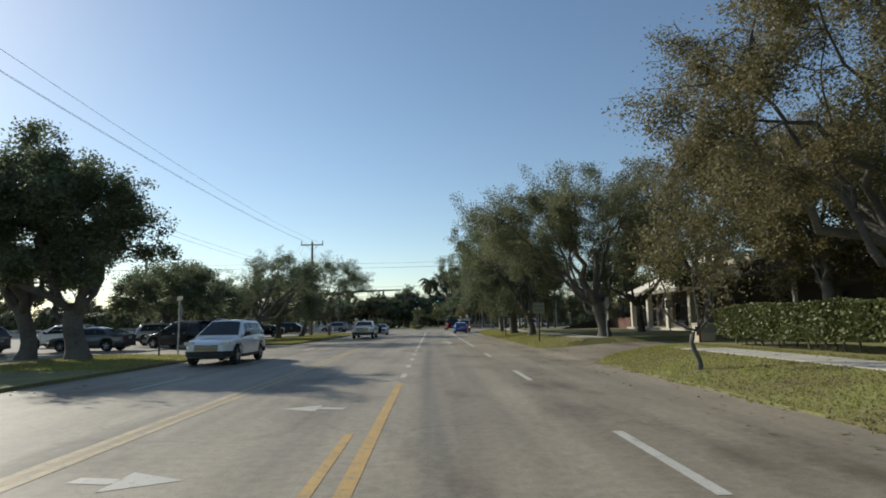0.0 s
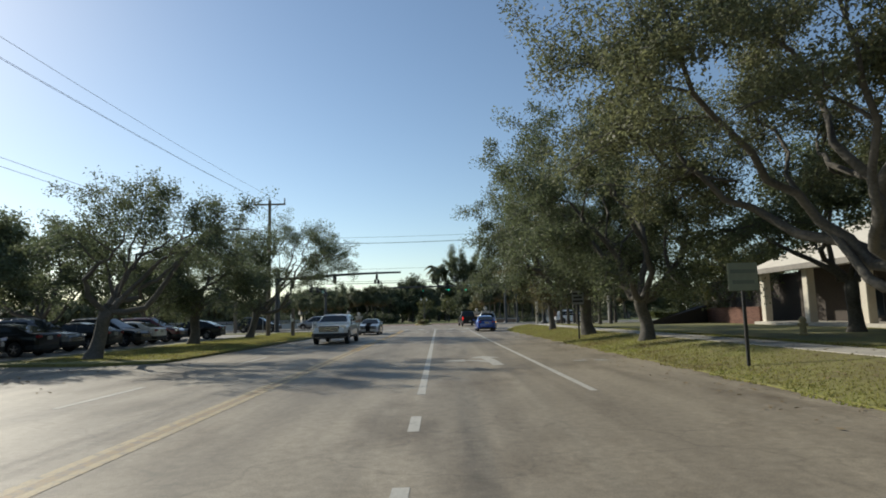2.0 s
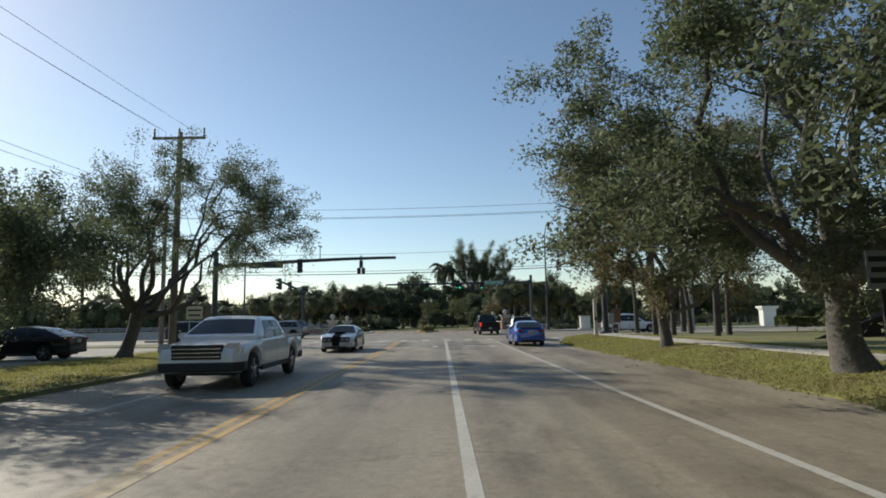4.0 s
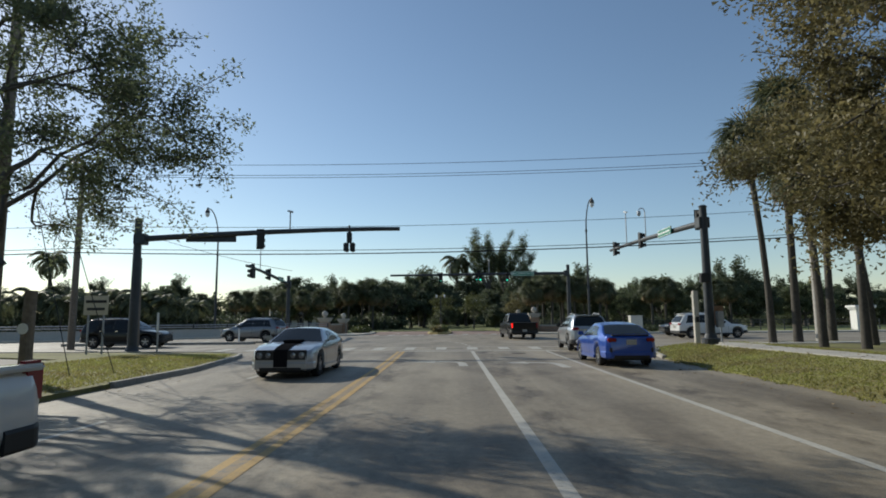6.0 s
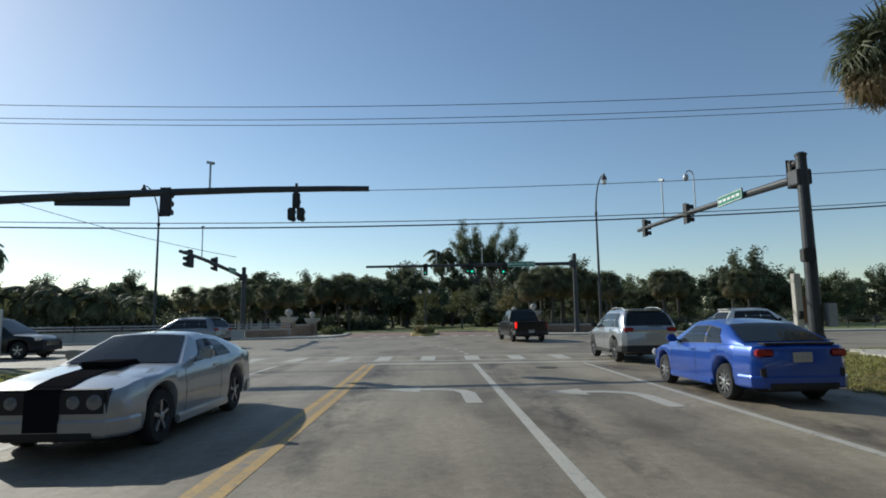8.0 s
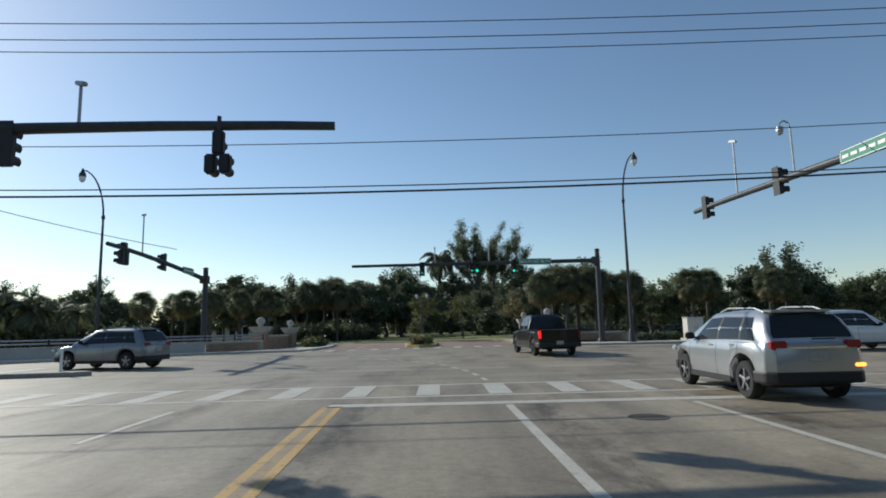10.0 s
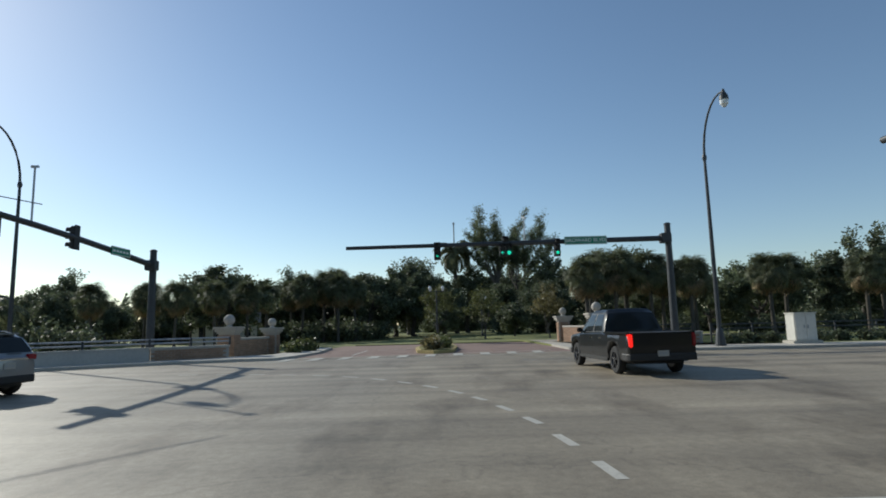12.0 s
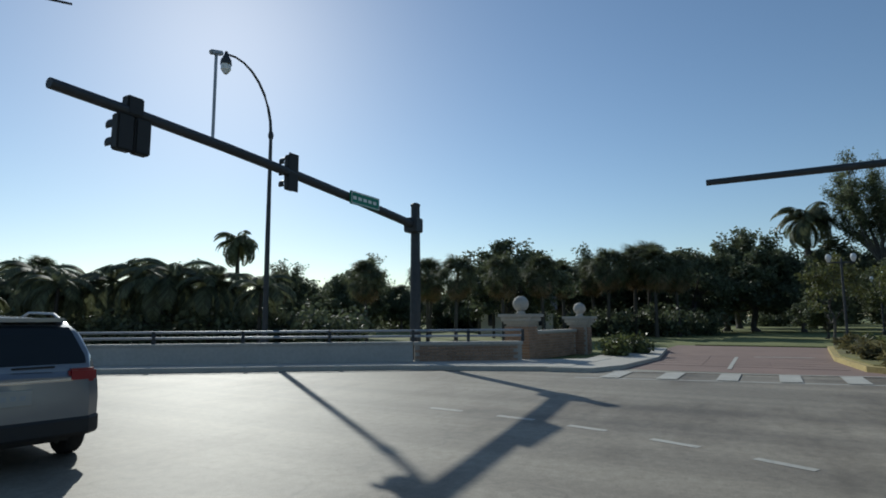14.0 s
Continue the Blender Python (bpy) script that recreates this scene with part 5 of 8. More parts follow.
def shrub(name, base, size, seed, mat, n=900, leaf=0.09, label="", group="", spiky=False, cat="shrub"):
    """A low plant of stems with leaves."""
    rng = np.random.default_rng(seed)
    root = tagged(empty(name, pose(*base)), label, cat, group)
    sx, sy, sz = size
    V, F, c, C = [], [], 0, []
    for i in range(16):
        a = rng.uniform(0, 6.28)
        r = rng.uniform(0.2, 0.95)
        tip = np.array([np.cos(a) * r * sx, np.sin(a) * r * sy, sz * rng.uniform(0.55, 1.0) * (1 - 0.35 * r * r)])
        p = curved(rng, np.array([tip[0] * 0.25, tip[1] * 0.25, -0.05]), tip, 0.05, 5)
        v, f = ring_tube(p, np.linspace(0.022, 0.008, 5), 5)
        V.append(v), F.append(f + c)
        c += len(v)
        m = n // 16
        t = rng.uniform(0.3, 1.0, m) * 3.99
        k = t.astype(int)
        C.append(p[k] + (p[k + 1] - p[k]) * (t - k)[:, None] + rng.normal(size=(m, 3)) * np.array([sx, sy, sz]) * 0.16)
    raw("stem", np.concatenate(V), np.concatenate(F), BARK, root)
    cc = np.concatenate(C)
    cc[:, 2] = np.maximum(cc[:, 2], 0.02)
    v, f = leaf_quads(rng, cc, leaf, 4.0 if spiky else 1.8)
    raw("foliage", v, f, mat, root)
    return root


for i, (x, y) in enumerate(((-3.0, 112.9), (-2.6, 114.2), (-3.4, 115.3), (-2.5, 116.6), (-3.2, 118.0), (-2.7, 119.6), (-3.1, 121.4), (-2.6, 123))):
    shrub("median_plant", (x, y, 0.2), (0.55, 0.55, 0.55), 60 + i, HEDGE_LEAF if i % 2 else LEAF_DRY, 420, 0.1, "spiky low plant in the median bed", "median plants", True)
for i, (x, y) in enumerate(((-11.4, 115.2), (-10.9, 116.8), (-11.8, 118.4), (-12.3, 120.0), (6.6, 122.4), (7.6, 123.5))):
    shrub("shrub", (x, y, 0.05), (0.8, 0.8, 0.75), 70 + i, HEDGE_LEAF, 800, 0.1, "rounded green shrub beside the gate wall", "gate shrubs")
for i in range(12):
    shrub("shrub", (13.2 + 1.25 * i, 112.2 + 0.1 * (i % 3), 0.12), (0.75, 0.6, 0.62), 90 + i, LEAF_DARK, 520, 0.1, "low dark shrub along the park fence", "fence shrubs")

# ---- gate walls of brick with pillars and balls ----
BRICK_BM = bmesh.new()
box(BRICK_BM, -0.145, -0.05, -0.045, 0.145, 0.05, 0.045, 0.008)
brick_me = bpy.data.meshes.new("brick")
BRICK_BM.to_mesh(brick_me)
BRICK_BM.free()
brick_me.materials.append(BRICK)
GATESTONE = material("gate_stone", (0.44, 0.41, 0.36), 0.85, 0, 0.18, 14, 0.7, 0.15, space="World")
MORTAR = material("mortar", (0.42, 0.38, 0.33), 0.95, 0, 0.15, 20, 1, 0.2, space="World")


def brick_wall(parent, length, height, thick, m, rows=None, stuff=False):
    """A wall core with brick faces on both sides and a stone coping."""
    core = part("core", box(bmesh.new(), 0, -thick / 2 + 0.04, 0, length, thick / 2 - 0.04, height - 0.02), MORTAR, parent)
    core.matrix_basis = m
    n, r = int(length / 0.31), int(height / 0.105)
    for j in range(r):
        for i in range(n):
            x = 0.155 + 0.31 * i + (0.155 if j % 2 else 0)
            if x > length - 0.14:
                continue
            o = new("brick", brick_me)
            o.parent = core
            o.matrix_basis = pose(x, -thick / 2 + 0.04, 0.06 + 0.105 * j)
    cap = part("coping", box(bmesh.new(), -0.03, -thick / 2 - 0.05, height - 0.03, length + 0.03, thick / 2 + 0.05, height + 0.09, 0.02), GATESTONE, parent, "cream stone coping")
    cap.matrix_basis = m


def pillar(base, w, h, label, ball=0.3, rot=0.0):
    root = tagged(empty("gate_pillar", pose(*base, 0, 0, rot)), label, "gate pillar", "gate pillars")
    core = part("shaft", box(bmesh.new(), -w / 2 + 0.05, -w / 2 + 0.05, -0.1, w / 2 - 0.05, w / 2 - 0.05, h), MORTAR, root)
    for side in range(4):
        for j in range(int(h / 0.105)):
            for i in range(int((w - 0.02) / 0.31)):
                o = new("brick", brick_me)
                o.parent = core
                k = int((w - 0.02) / 0.31)
                o.matrix_basis = pose(0, 0, 0, 0, 0, 90 * side) @ pose((i - (k - 1) / 2) * 0.305 + (0.03 if j % 2 else -0.03), -w / 2 + 0.04, 0.06 + 0.105 * j)
    bm = bmesh.new()
    for k, (e, z0, z1) in enumerate(((0.04, h, h + 0.1), (0.12, h + 0.1, h + 0.26), (0.2, h + 0.26, h + 0.38))):
        box(bm, -w / 2 - e, -w / 2 - e, z0, w / 2 + e, w / 2 + e, z1, 0.02)
    part("capital", bm, GATESTONE, root, "cream stepped capital")
    bm = bmesh.new()
    lathe(bm, [(0.2, h + 0.38), (0.14, h + 0.44), (0.14, h + 0.5)], 16)
    bmesh.ops.create_uvsphere(bm, u_segments=20, v_segments=12, radius=ball, matrix=Matrix.Translation((0, 0, h + 0.46 + ball)))
    part("ball", bm, GATESTONE, root, "cream stone ball", smooth=True)
    return root


pillar((7.3, 117.2, 0.1), 0.95, 1.55, "brick gate pillar with a stone ball, sunlit")
pillar((6.2, 122.2, 0.1), 0.85, 1.45, "brick gate pillar with a stone ball, sunlit", 0.26)
pillar((-14.4, 112.9, 0.0), 0.95, 1.35, "brick gate pillar with a stone ball, in shade")
pillar((-13.4, 117.6, 0.0), 0.85, 1.25, "brick gate pillar with a stone ball, in shade", 0.26)


def wall_between(a, b, h, label, thick=0.32):
    d = Vector((b[0] - a[0], b[1] - a[1], 0))
    root = tagged(empty("gate_wall", Matrix.Translation((a[0], a[1], a[2])) @ Matrix.Rotation(math.atan2(d.y, d.x), 4, "Z")), label, "brick wall", "gate walls")
    brick_wall(root, d.length, h, thick, Matrix())
    return root


wall_between((6.2, 121.7, 0.1), (7.0, 117.7, 0.1), 1.05, "red brick gate wall with a stone coping, sunlit")
wall_between((7.8, 117.0, 0.1), (12.2, 113.4, 0.1), 0.62, "low red brick wall beside the gate")
wall_between((-14.2, 113.4, 0.0), (-13.6, 117.1, 0.0), 1.0, "red brick gate wall in shade")
wall_between((-16.95, 109.33, 0.0), (-13.85, 111.37, 0.0), 0.7, "low red brick wall beside the bridge parapet")

mon = tagged(empty("gate_monument", pose(39.0, 112.5, 0.1)), "white stucco monument block with a stepped cornice", "monument")
part("block", box(bmesh.new(), -0.8, -0.5, -0.1, 0.8, 0.5, 2.0, 0.02), WHITEWALL, mon)
part("cornice", box(bmesh.new(), -0.92, -0.62, 2.0, 0.92, 0.62, 2.16, 0.02), WHITEWALL, mon)
part("cap", box(bmesh.new(), -1.04, -0.74, 2.16, 1.04, 0.74, 2.4, 0.03), WHITEWALL, mon)

# metal fence behind the shrubs
fence = tagged(empty("park_fence", pose(8.0, 116.8, 0.1, 0, 0, -28)), "dark metal park fence with posts and rails", "fence")
for k in range(6):
    part("post", box(bmesh.new(), 0.95 * k - 0.03, -0.03, 0.62, 0.95 * k + 0.03, 0.03, 1.15, 0.005), STEEL, fence)
for z in (0.85, 1.1):
    part("rail", box(bmesh.new(), 0, -0.025, z - 0.03, 4.8, 0.025, z + 0.03, 0.005), STEEL, fence)
fence2 = tagged(empty("park_fence", pose(13.0, 114.0, 0.1)), "dark metal park fence with posts and rails", "fence")
for k in range(13):
    part("post", box(bmesh.new(), 2.4 * k - 0.04, -0.04, -0.1, 2.4 * k + 0.04, 0.04, 1.1, 0.005), STEEL, fence2)
for z in (0.45, 0.8, 1.05):
    part("rail", box(bmesh.new(), 0, -0.03, z - 0.035, 28.8, 0.03, z + 0.035, 0.005), STEEL, fence2)

# utility cabinet
cab = tagged(empty("utility_cabinet", pose(16.0, 110.4, 0.13)), "pale grey utility cabinet on a concrete plinth", "utility cabinet")
part("plinth", box(bmesh.new(), -0.75, -0.5, -0.1, 0.75, 0.5, 0.14, 0.02), CONCRETE, cab)
part("body", box(bmesh.new(), -0.56, -0.4, 0.14, 0.56, 0.4, 1.5, 0.03), material("cabinet_paint", (0.62, 0.6, 0.54), 0.5, 0.1, 0.1, 5, 0.6, 0.03), cab)
for x in (-0.32, 0.32):
    dr = part("door", box(bmesh.new(), x * 0.84 - 0.25, -0.425, 0.2, x * 0.84 + 0.25, -0.395, 1.44, 0.01), material("cabinet_paint", (0.6, 0.6, 0.56)), cab)
    part("handle", box(bmesh.new(), x - 0.24 if x > 0 else x + 0.2, -0.45, 0.75, x - 0.2 if x > 0 else x + 0.24, -0.42, 0.95, 0.01), GALV, dr)
part("lid", box(bmesh.new(), -0.6, -0.45, 1.5, 0.6, 0.45, 1.56, 0.02), material("cabinet_paint", (0.6, 0.6, 0.56)), cab)


def park_lamp(base, h):
    root = tagged(empty("park_lamp", pose(*base)), "dark lamp post with two pale globes", "lamp post", "park lamps")
    bm = bmesh.new()
    lathe(bm, [(0.14, -0.1), (0.14, 0.3), (0.06, 0.5), (0.05, h - 0.2), (0.03, h)], 12)
    part("pole", bm, STEEL, root)
    part("arm", box(bmesh.new(), -0.5, -0.03, h - 0.25, 0.5, 0.03, h - 0.18, 0.01), STEEL, root)
    for x in (-0.48, 0.48):
        bm = bmesh.new()
        lathe(bm, [(0.05, h - 0.2), (0.11, h - 0.06), (0.13, h + 0.05), (0.09, h + 0.14), (0.03, h + 0.18)], 14, Matrix.Translation((x, 0, 0)))
        part("globe", bm, MATS["lamp_globe"], root, "pale globe")
    return root


park_lamp((-2.9, 124.0, 0.15), 4.1)
park_lamp((1.9, 145.0, 0.1), 4.2)

# ---- park trees and palms ----
PARK = "park trees"
UNDER = "park undergrowth"
masters = [
    broad_tree("park_tree", (-22.0, 131.0, 0.0), 2.0, 0.22, (0, 0, 3.7), (4.2, 4.2, 3.6), 101, LEAF_DARK, 0.15, 13, 13, 130, 0.5, "dark dense park tree behind the gate", PARK, lump=0.12),
    broad_tree("park_tree", (-4.0, 196.0, 0.0), 2.6, 0.28, (0, 0, 4.8), (5.4, 5.2, 4.6), 102, LEAF_DARK, 0.18, 14, 13, 130, 0.55, "dark dense park tree behind the gate", PARK, lump=0.12),
    broad_tree("park_tree", (27.0, 134.0, 0.0), 2.2, 0.22, (0, 0, 3.7), (4.6, 4.6, 3.5), 103, LEAF, 0.15, 13, 12, 120, 0.5, "grey-green park tree behind the fence", PARK, lump=0.14),
]
rngp = np.random.default_rng(77)


def plant(master, x, y, s, turn):
    if master in masters and x < -31:
        s *= 0.78
    c = copy_thing(master, pose(x, y, 0.05, 0, 0, turn) @ Matrix.Scale(s, 4))
    c.scale = (s, s, s)
    return c


# belts of trees behind the gate, to both sides
for i in range(15):
    plant(masters[i % 3 if i % 3 != 2 else 0], -66 + 4.6 * i + rngp.uniform(-1, 1), 151 + rngp.uniform(-5, 7), rngp.uniform(0.85, 1.15), rngp.uniform(0, 360))
for i in range(14):
    plant(masters[1], -84 + 13 * i + rngp.uniform(-3, 3), 204 + rngp.uniform(-9, 9), rngp.uniform(0.95, 1.25), rngp.uniform(0, 360))
for i in range(13):
    plant(masters[(0, 2, 2, 1)[i % 4]], 17 + 5.6 * i + rngp.uniform(-1.5, 1.5), 136 + rngp.uniform(-6, 9), rngp.uniform(0.68, 0.95), rngp.uniform(0, 360))
for i in range(13):
    plant(masters[i % 2], -97 + 5.2 * i + rngp.uniform(-1.4, 1.4), 124 + rngp.uniform(-5, 5), rngp.uniform(0.75, 1.0), rngp.uniform(0, 360))
for i in range(12):
    plant(masters[i % 2], -110 + 6.2 * i, 104 + 1.2 * i + rngp.uniform(-2, 2), rngp.uniform(0.55, 0.75), rngp.uniform(0, 360))
for x, y, s in ((5.5, 158, 0.95), (10, 150, 0.9), (1.5, 172, 1.1), (-9, 160, 1.0), (13.5, 160, 1.1), (-8.0, 175, 1.2), (8.5, 184, 1.2), (19, 150, 1.0)):
    plant(masters[0 if s < 1 else 1], x, y, s, x * 40)
bush = shrub("undergrowth", (-40, 158, 0.0), (3.6, 2.2, 2.4), 130, LEAF_DARK, 2600, 0.19, "dense dark undergrowth below the park trees", UNDER)
for i in range(44):
    plant(bush, -125 + 6.0 * i + rngp.uniform(-1, 1), (157 if -9 > -125 + 6.0 * i or -125 + 6.0 * i > 3 else 190) + rngp.uniform(-3, 3), rngp.uniform(0.9, 1.3), rngp.uniform(0, 360))
for i in range(34):
    plant(bush, -120 + 7.4 * i + rngp.uniform(-1, 1), 210 + rngp.uniform(-3, 3), rngp.uniform(1.3, 1.8), rngp.uniform(0, 360))
for i in range(16):
    plant(bush, -34 - 4.6 * i, 117 - 0.8 * i + rngp.uniform(-1, 1), rngp.uniform(0.7, 0.95), rngp.uniform(0, 360))
for i in range(14):
    plant(bush, 19 + 6.4 * i, 143 + rngp.uniform(-2, 2), rngp.uniform(0.8, 1.1), rngp.uniform(0, 360))
broad_tree("young_park_tree", (1.6, 136.5, 0.1), 1.3, 0.07, (0, 0, 3.3), (1.9, 1.9, 1.8), 110, LEAF_LIGHT, 0.1, 7, 8, 40, 0.35, "young thin tree with pale leaves and bare twigs", PARK)
broad_tree("young_park_tree", (-2.9, 128.5, 0.1), 1.4, 0.07, (0, 0, 3.2), (1.7, 1.7, 1.6), 111, LEAF_LIGHT, 0.1, 7, 8, 36, 0.35, "young thin tree with pale leaves and bare twigs", PARK)
broad_tree("young_park_tree", (6.8, 131.0, 0.1), 1.2, 0.07, (0, 0, 2.9), (1.8, 1.8, 1.6), 112, LEAF_DRY, 0.1, 7, 8, 36, 0.35, "young thin tree with browning leaves", PARK)
broad_tree("ball_tree", (-2.3, 138.0, 0.1), 0.6, 0.09, (0, 0, 1.85), (1.7, 1.7, 1.55), 113, LEAF_DARK, 0.11, 12, 12, 90, 0.3, "small clipped round tree", PARK, category="tree")
broad_tree("ball_tree", (5.0, 141.0, 0.1), 0.6, 0.09, (0, 0, 1.8), (1.7, 1.7, 1.5), 114, LEAF_DARK, 0.11, 12, 12, 90, 0.3, "small clipped round tree", PARK, category="tree")

SABAL = "cabbage palms in the park"
palms = [fan_palm((8.6, 123.5, 0.1), 4.7, 200, 0.14, 130, 0.8, 1.0, (0.1, 0), "cabbage palm with a dense round head", SABAL, 46, 17),
         fan_palm((-16.8, 139.5, 0.0), 5.4, 201, 0.14, 140, 0.9, 1.15, (0.2, 0.1), "cabbage palm with a dense round head", SABAL, 46, 17)]
for x, y, s in ((10.2, 122.6, 1.05), (11.6, 124.4, 1.0), (12.9, 122.8, 1.02), (14.4, 124.6, 0.95), (15.9, 123.0, 0.96), (9.8, 126.5, 1.12), (12.4, 127.0, 1.1), (17.6, 126.2, 0.95), (7.6, 120.5, 0.92), (22.4, 124.0, 0.98), (24.8, 126.2, 1.0), (30.0, 124.5, 0.96), (33.2, 127.0, 0.98)):
    plant(palms[0], x, y, s * 1.05, x * 70)
for x, y, s in ((-15.0, 141.2, 1.05), (-13.2, 139.8, 0.98), (-18.4, 141.6, 0.92), (-11.8, 142.0, 0.95), (-14.3, 144.0, 1.12), (-20.2, 138.6, 0.85), (-24.4, 133.8, 0.75), (-26.8, 136.4, 0.8), (-29.5, 132.8, 0.78), (-21.0, 120.5, 0.7), (-19.2, 123.0, 0.72), (-23.6, 122.0, 0.72), (-17.8, 126.0, 0.75), (-25.6, 118.6, 0.68), (-38.0, 124.5, 0.72), (-47, 120.0, 0.8), (-58.0, 118.0, 0.95)):
    plant(palms[1], x, y, s, x * 50)
for x, y, s in ((-16, 141, 0.9), (-13.5, 143, 1.0), (-19, 142, 0.9), (-11, 145, 0.8), (10, 126, 0.6), (13, 127, 0.65), (16, 127, 0.6), (23.5, 127, 0.7), (31, 128, 0.7)):
    plant(bush, x, y, s, x * 30)
royal = feather_palm((-0.3, 171, 0.1), 12.7, 300, 0.3, 40, 4.4, "tall royal palm above the park trees", "royal palms")
plant(royal, -66, 146, 0.9, 40)
low = feather_palm((-30.5, 112.5, 0.0), 3.4, 301, 0.1, 14, 2.6, "slender clumping palm behind the railing", "clumping palms", "areca_palm", 0.04)
for i in range(22):
    plant(low, -30 - 2.3 * i + rngp.uniform(-0.8, 0.8), 111.5 - 0.42 * i + rngp.uniform(-1.2, 1.6) + (3.0 if i % 3 == 0 else 0), rngp.uniform(0.8, 1.15), rngp.uniform(0, 360))
for i in range(20):
    plant(low, -27.5 - 2.5 * i + rngp.uniform(-0.8, 0.8), 112.6 - 0.42 * i + rngp.uniform(-0.8, 1.2), rngp.uniform(0.85, 1.2), rngp.uniform(0, 360))
for i in range(18):
    plant(bush, -24 - 3.0 * i, 113.5 - 0.5 * i + rngp.uniform(-0.6, 0.6), rngp.uniform(0.75, 1.0), rngp.uniform(0, 360))


PINES = "tall feathery trees"


def plume_tree(base, height, spread, seed, label):
    """A tall open tree: bare limbs that rise and each end in upright feathery plumes."""
    rng = np.random.default_rng(seed)
    root = tagged(empty("tall_feathery_tree", pose(*base)), label, "tree", PINES)
    V, F, C, count = [], [], [], 0

    def add(path, rr, sides):
        nonlocal count
        v, f = ring_tube(path, rr, sides)
        V.append(v)
        F.append(f + count)
        count += len(v)
    fork = np.array([spread[0] * 0.25, 0.0, height * 0.36])
    add(np.vstack([[0, 0, -0.3], curved(rng, np.zeros(3), fork, 0.3, 6)]), np.linspace(0.36, 0.24, 7), 10)
    lobes = 11
    for i in range(lobes):
        t = i / (lobes - 1)
        out = -1.0 + 2.0 * t + rng.uniform(-0.1, 0.1)
        top = np.array([spread[0] + spread[1] * out, spread[1] * 0.8 * math.cos(i * 2.4), height * (0.7 + 0.3 * (1 - out * out) * (0.6 + 0.4 * math.cos(i * 1.7)))])
        limb = curved(rng, fork, top, 0.5, 9)
        add(limb, np.linspace(0.15, 0.03, 9), 6)
        n = 46
        for k in range(n):
            a, lift = rng.uniform(0, 6.28), rng.uniform(0.25, 1.0)
            start = limb[int(rng.uniform(3.6, 8.9))]
            tip = start + np.array([math.cos(a) * 0.95, math.sin(a) * 0.95, 1.5]) * rng.uniform(0.7, 1.35) * lift
            sp = curved(rng, start, tip, 0.1, 5)
            add(sp, np.linspace(0.03, 0.008, 5), 4)
            m = 40
            u = rng.uniform(0.2, 1.0, m) * 3.99
            kk = u.astype(int)
            C.append(sp[kk] + (sp[kk + 1] - sp[kk]) * (u - kk)[:, None] + np.clip(rng.normal(size=(m, 3)), -1.6, 1.6) * np.array([0.3, 0.3, 0.32]))
    raw("trunk", np.concatenate(V), np.concatenate(F), BARK, root, "grey-brown bark", smooth=True)
    v, f = leaf_quads(rng, np.concatenate(C), 0.1, 3.0)
    raw("crown", v, f, LEAF, root)
    return root


plume_tree((6.6, 167.0, 0.1), 18.4, (-2.4, 3.0), 310, "very tall feathery tree with open plume-like boughs")
plume_tree((8.4, 168.0, 0.1), 17.8, (2.6, 3.6), 311, "very tall feathery tree leaning aside with open boughs")


# far woods that close the view behind the park
def woods(line, tall, seed, label):
    rng = np.random.default_rng(seed)
    C = []
    for (xa, ya), (xb, yb) in zip(line, line[1:]):
        n = int(math.hypot(xb - xa, yb - ya) / 1.1)
        for i in range(n):
            x, y = xa + (xb - xa) * i / n, ya + (yb - ya) * i / n
            h = tall * (0.8 + 0.35 * noise.noise(Vector((x * 0.11, y * 0.11, seed))) + 0.25 * noise.noise(Vector((x * 0.4, y * 0.4, seed))))
            for z in np.arange(0.4, h, 1.0):
                m = 22
                C.append(np.array([x, y, z]) + rng.normal(size=(m, 3)) * np.array([0.7, 1.1, 0.5]))
    cc = np.concatenate(C)
    cc[:, 2] = np.maximum(cc[:, 2], 0.1)
    v, f = leaf_quads(rng, cc, 0.34, 1.6)
    return tagged(raw("far_woods", v, f, LEAF_DARK), label, "woods", kind="stuff")


woods([(-170, 116), (-110, 122), (-62, 134), (-38, 158), (-11, 168)], 5.6, 5, "dense dark woods behind the park trees")
woods([(-60, 222), (60, 222)], 8.5, 6, "distant dark woods closing the park")
woods([(13, 166), (40, 152), (90, 150), (170, 152)], 5.2, 7, "dense dark woods behind the park trees")

# park building behind the palms
pb = tagged(empty("park_building", pose(-25.2, 141.0, 0.0, 0, 0, 20) @ Matrix.Diagonal((0.62, 0.8, 0.95, 1))), "pale park building with a gabled grey roof", "building")
part("wall", box(bmesh.new(), -5, -2, 0, 5, 2, 2.4), STUCCO, pb)
bm = bmesh.new()
vs = [bm.verts.new(p) for p in ((-5.6, -2.7, 2.35), (5.6, -2.7, 2.35), (5.6, 2.7, 2.35), (-5.6, 2.7, 2.35), (-5.6, 0, 3.9), (5.6, 0, 3.9))]
for f in ((0, 1, 5, 4), (2, 3, 4, 5), (0, 4, 3), (1, 2, 5), (0, 3, 2, 1)):
    bm.faces.new([vs[i] for i in f])
part("roof", bm, material("grey_shingles", (0.22, 0.21, 0.2), 0.85, 0, 0.25, 10, 0.6, 0.3, space="World"), pb)
for x in (-3.5, -1.2, 1.2, 3.5):
    part("window", box(bmesh.new(), x - 0.5, -2.03, 0.9, x + 0.5, -1.99, 2.0, 0.01), glass("dark_window"), pb)

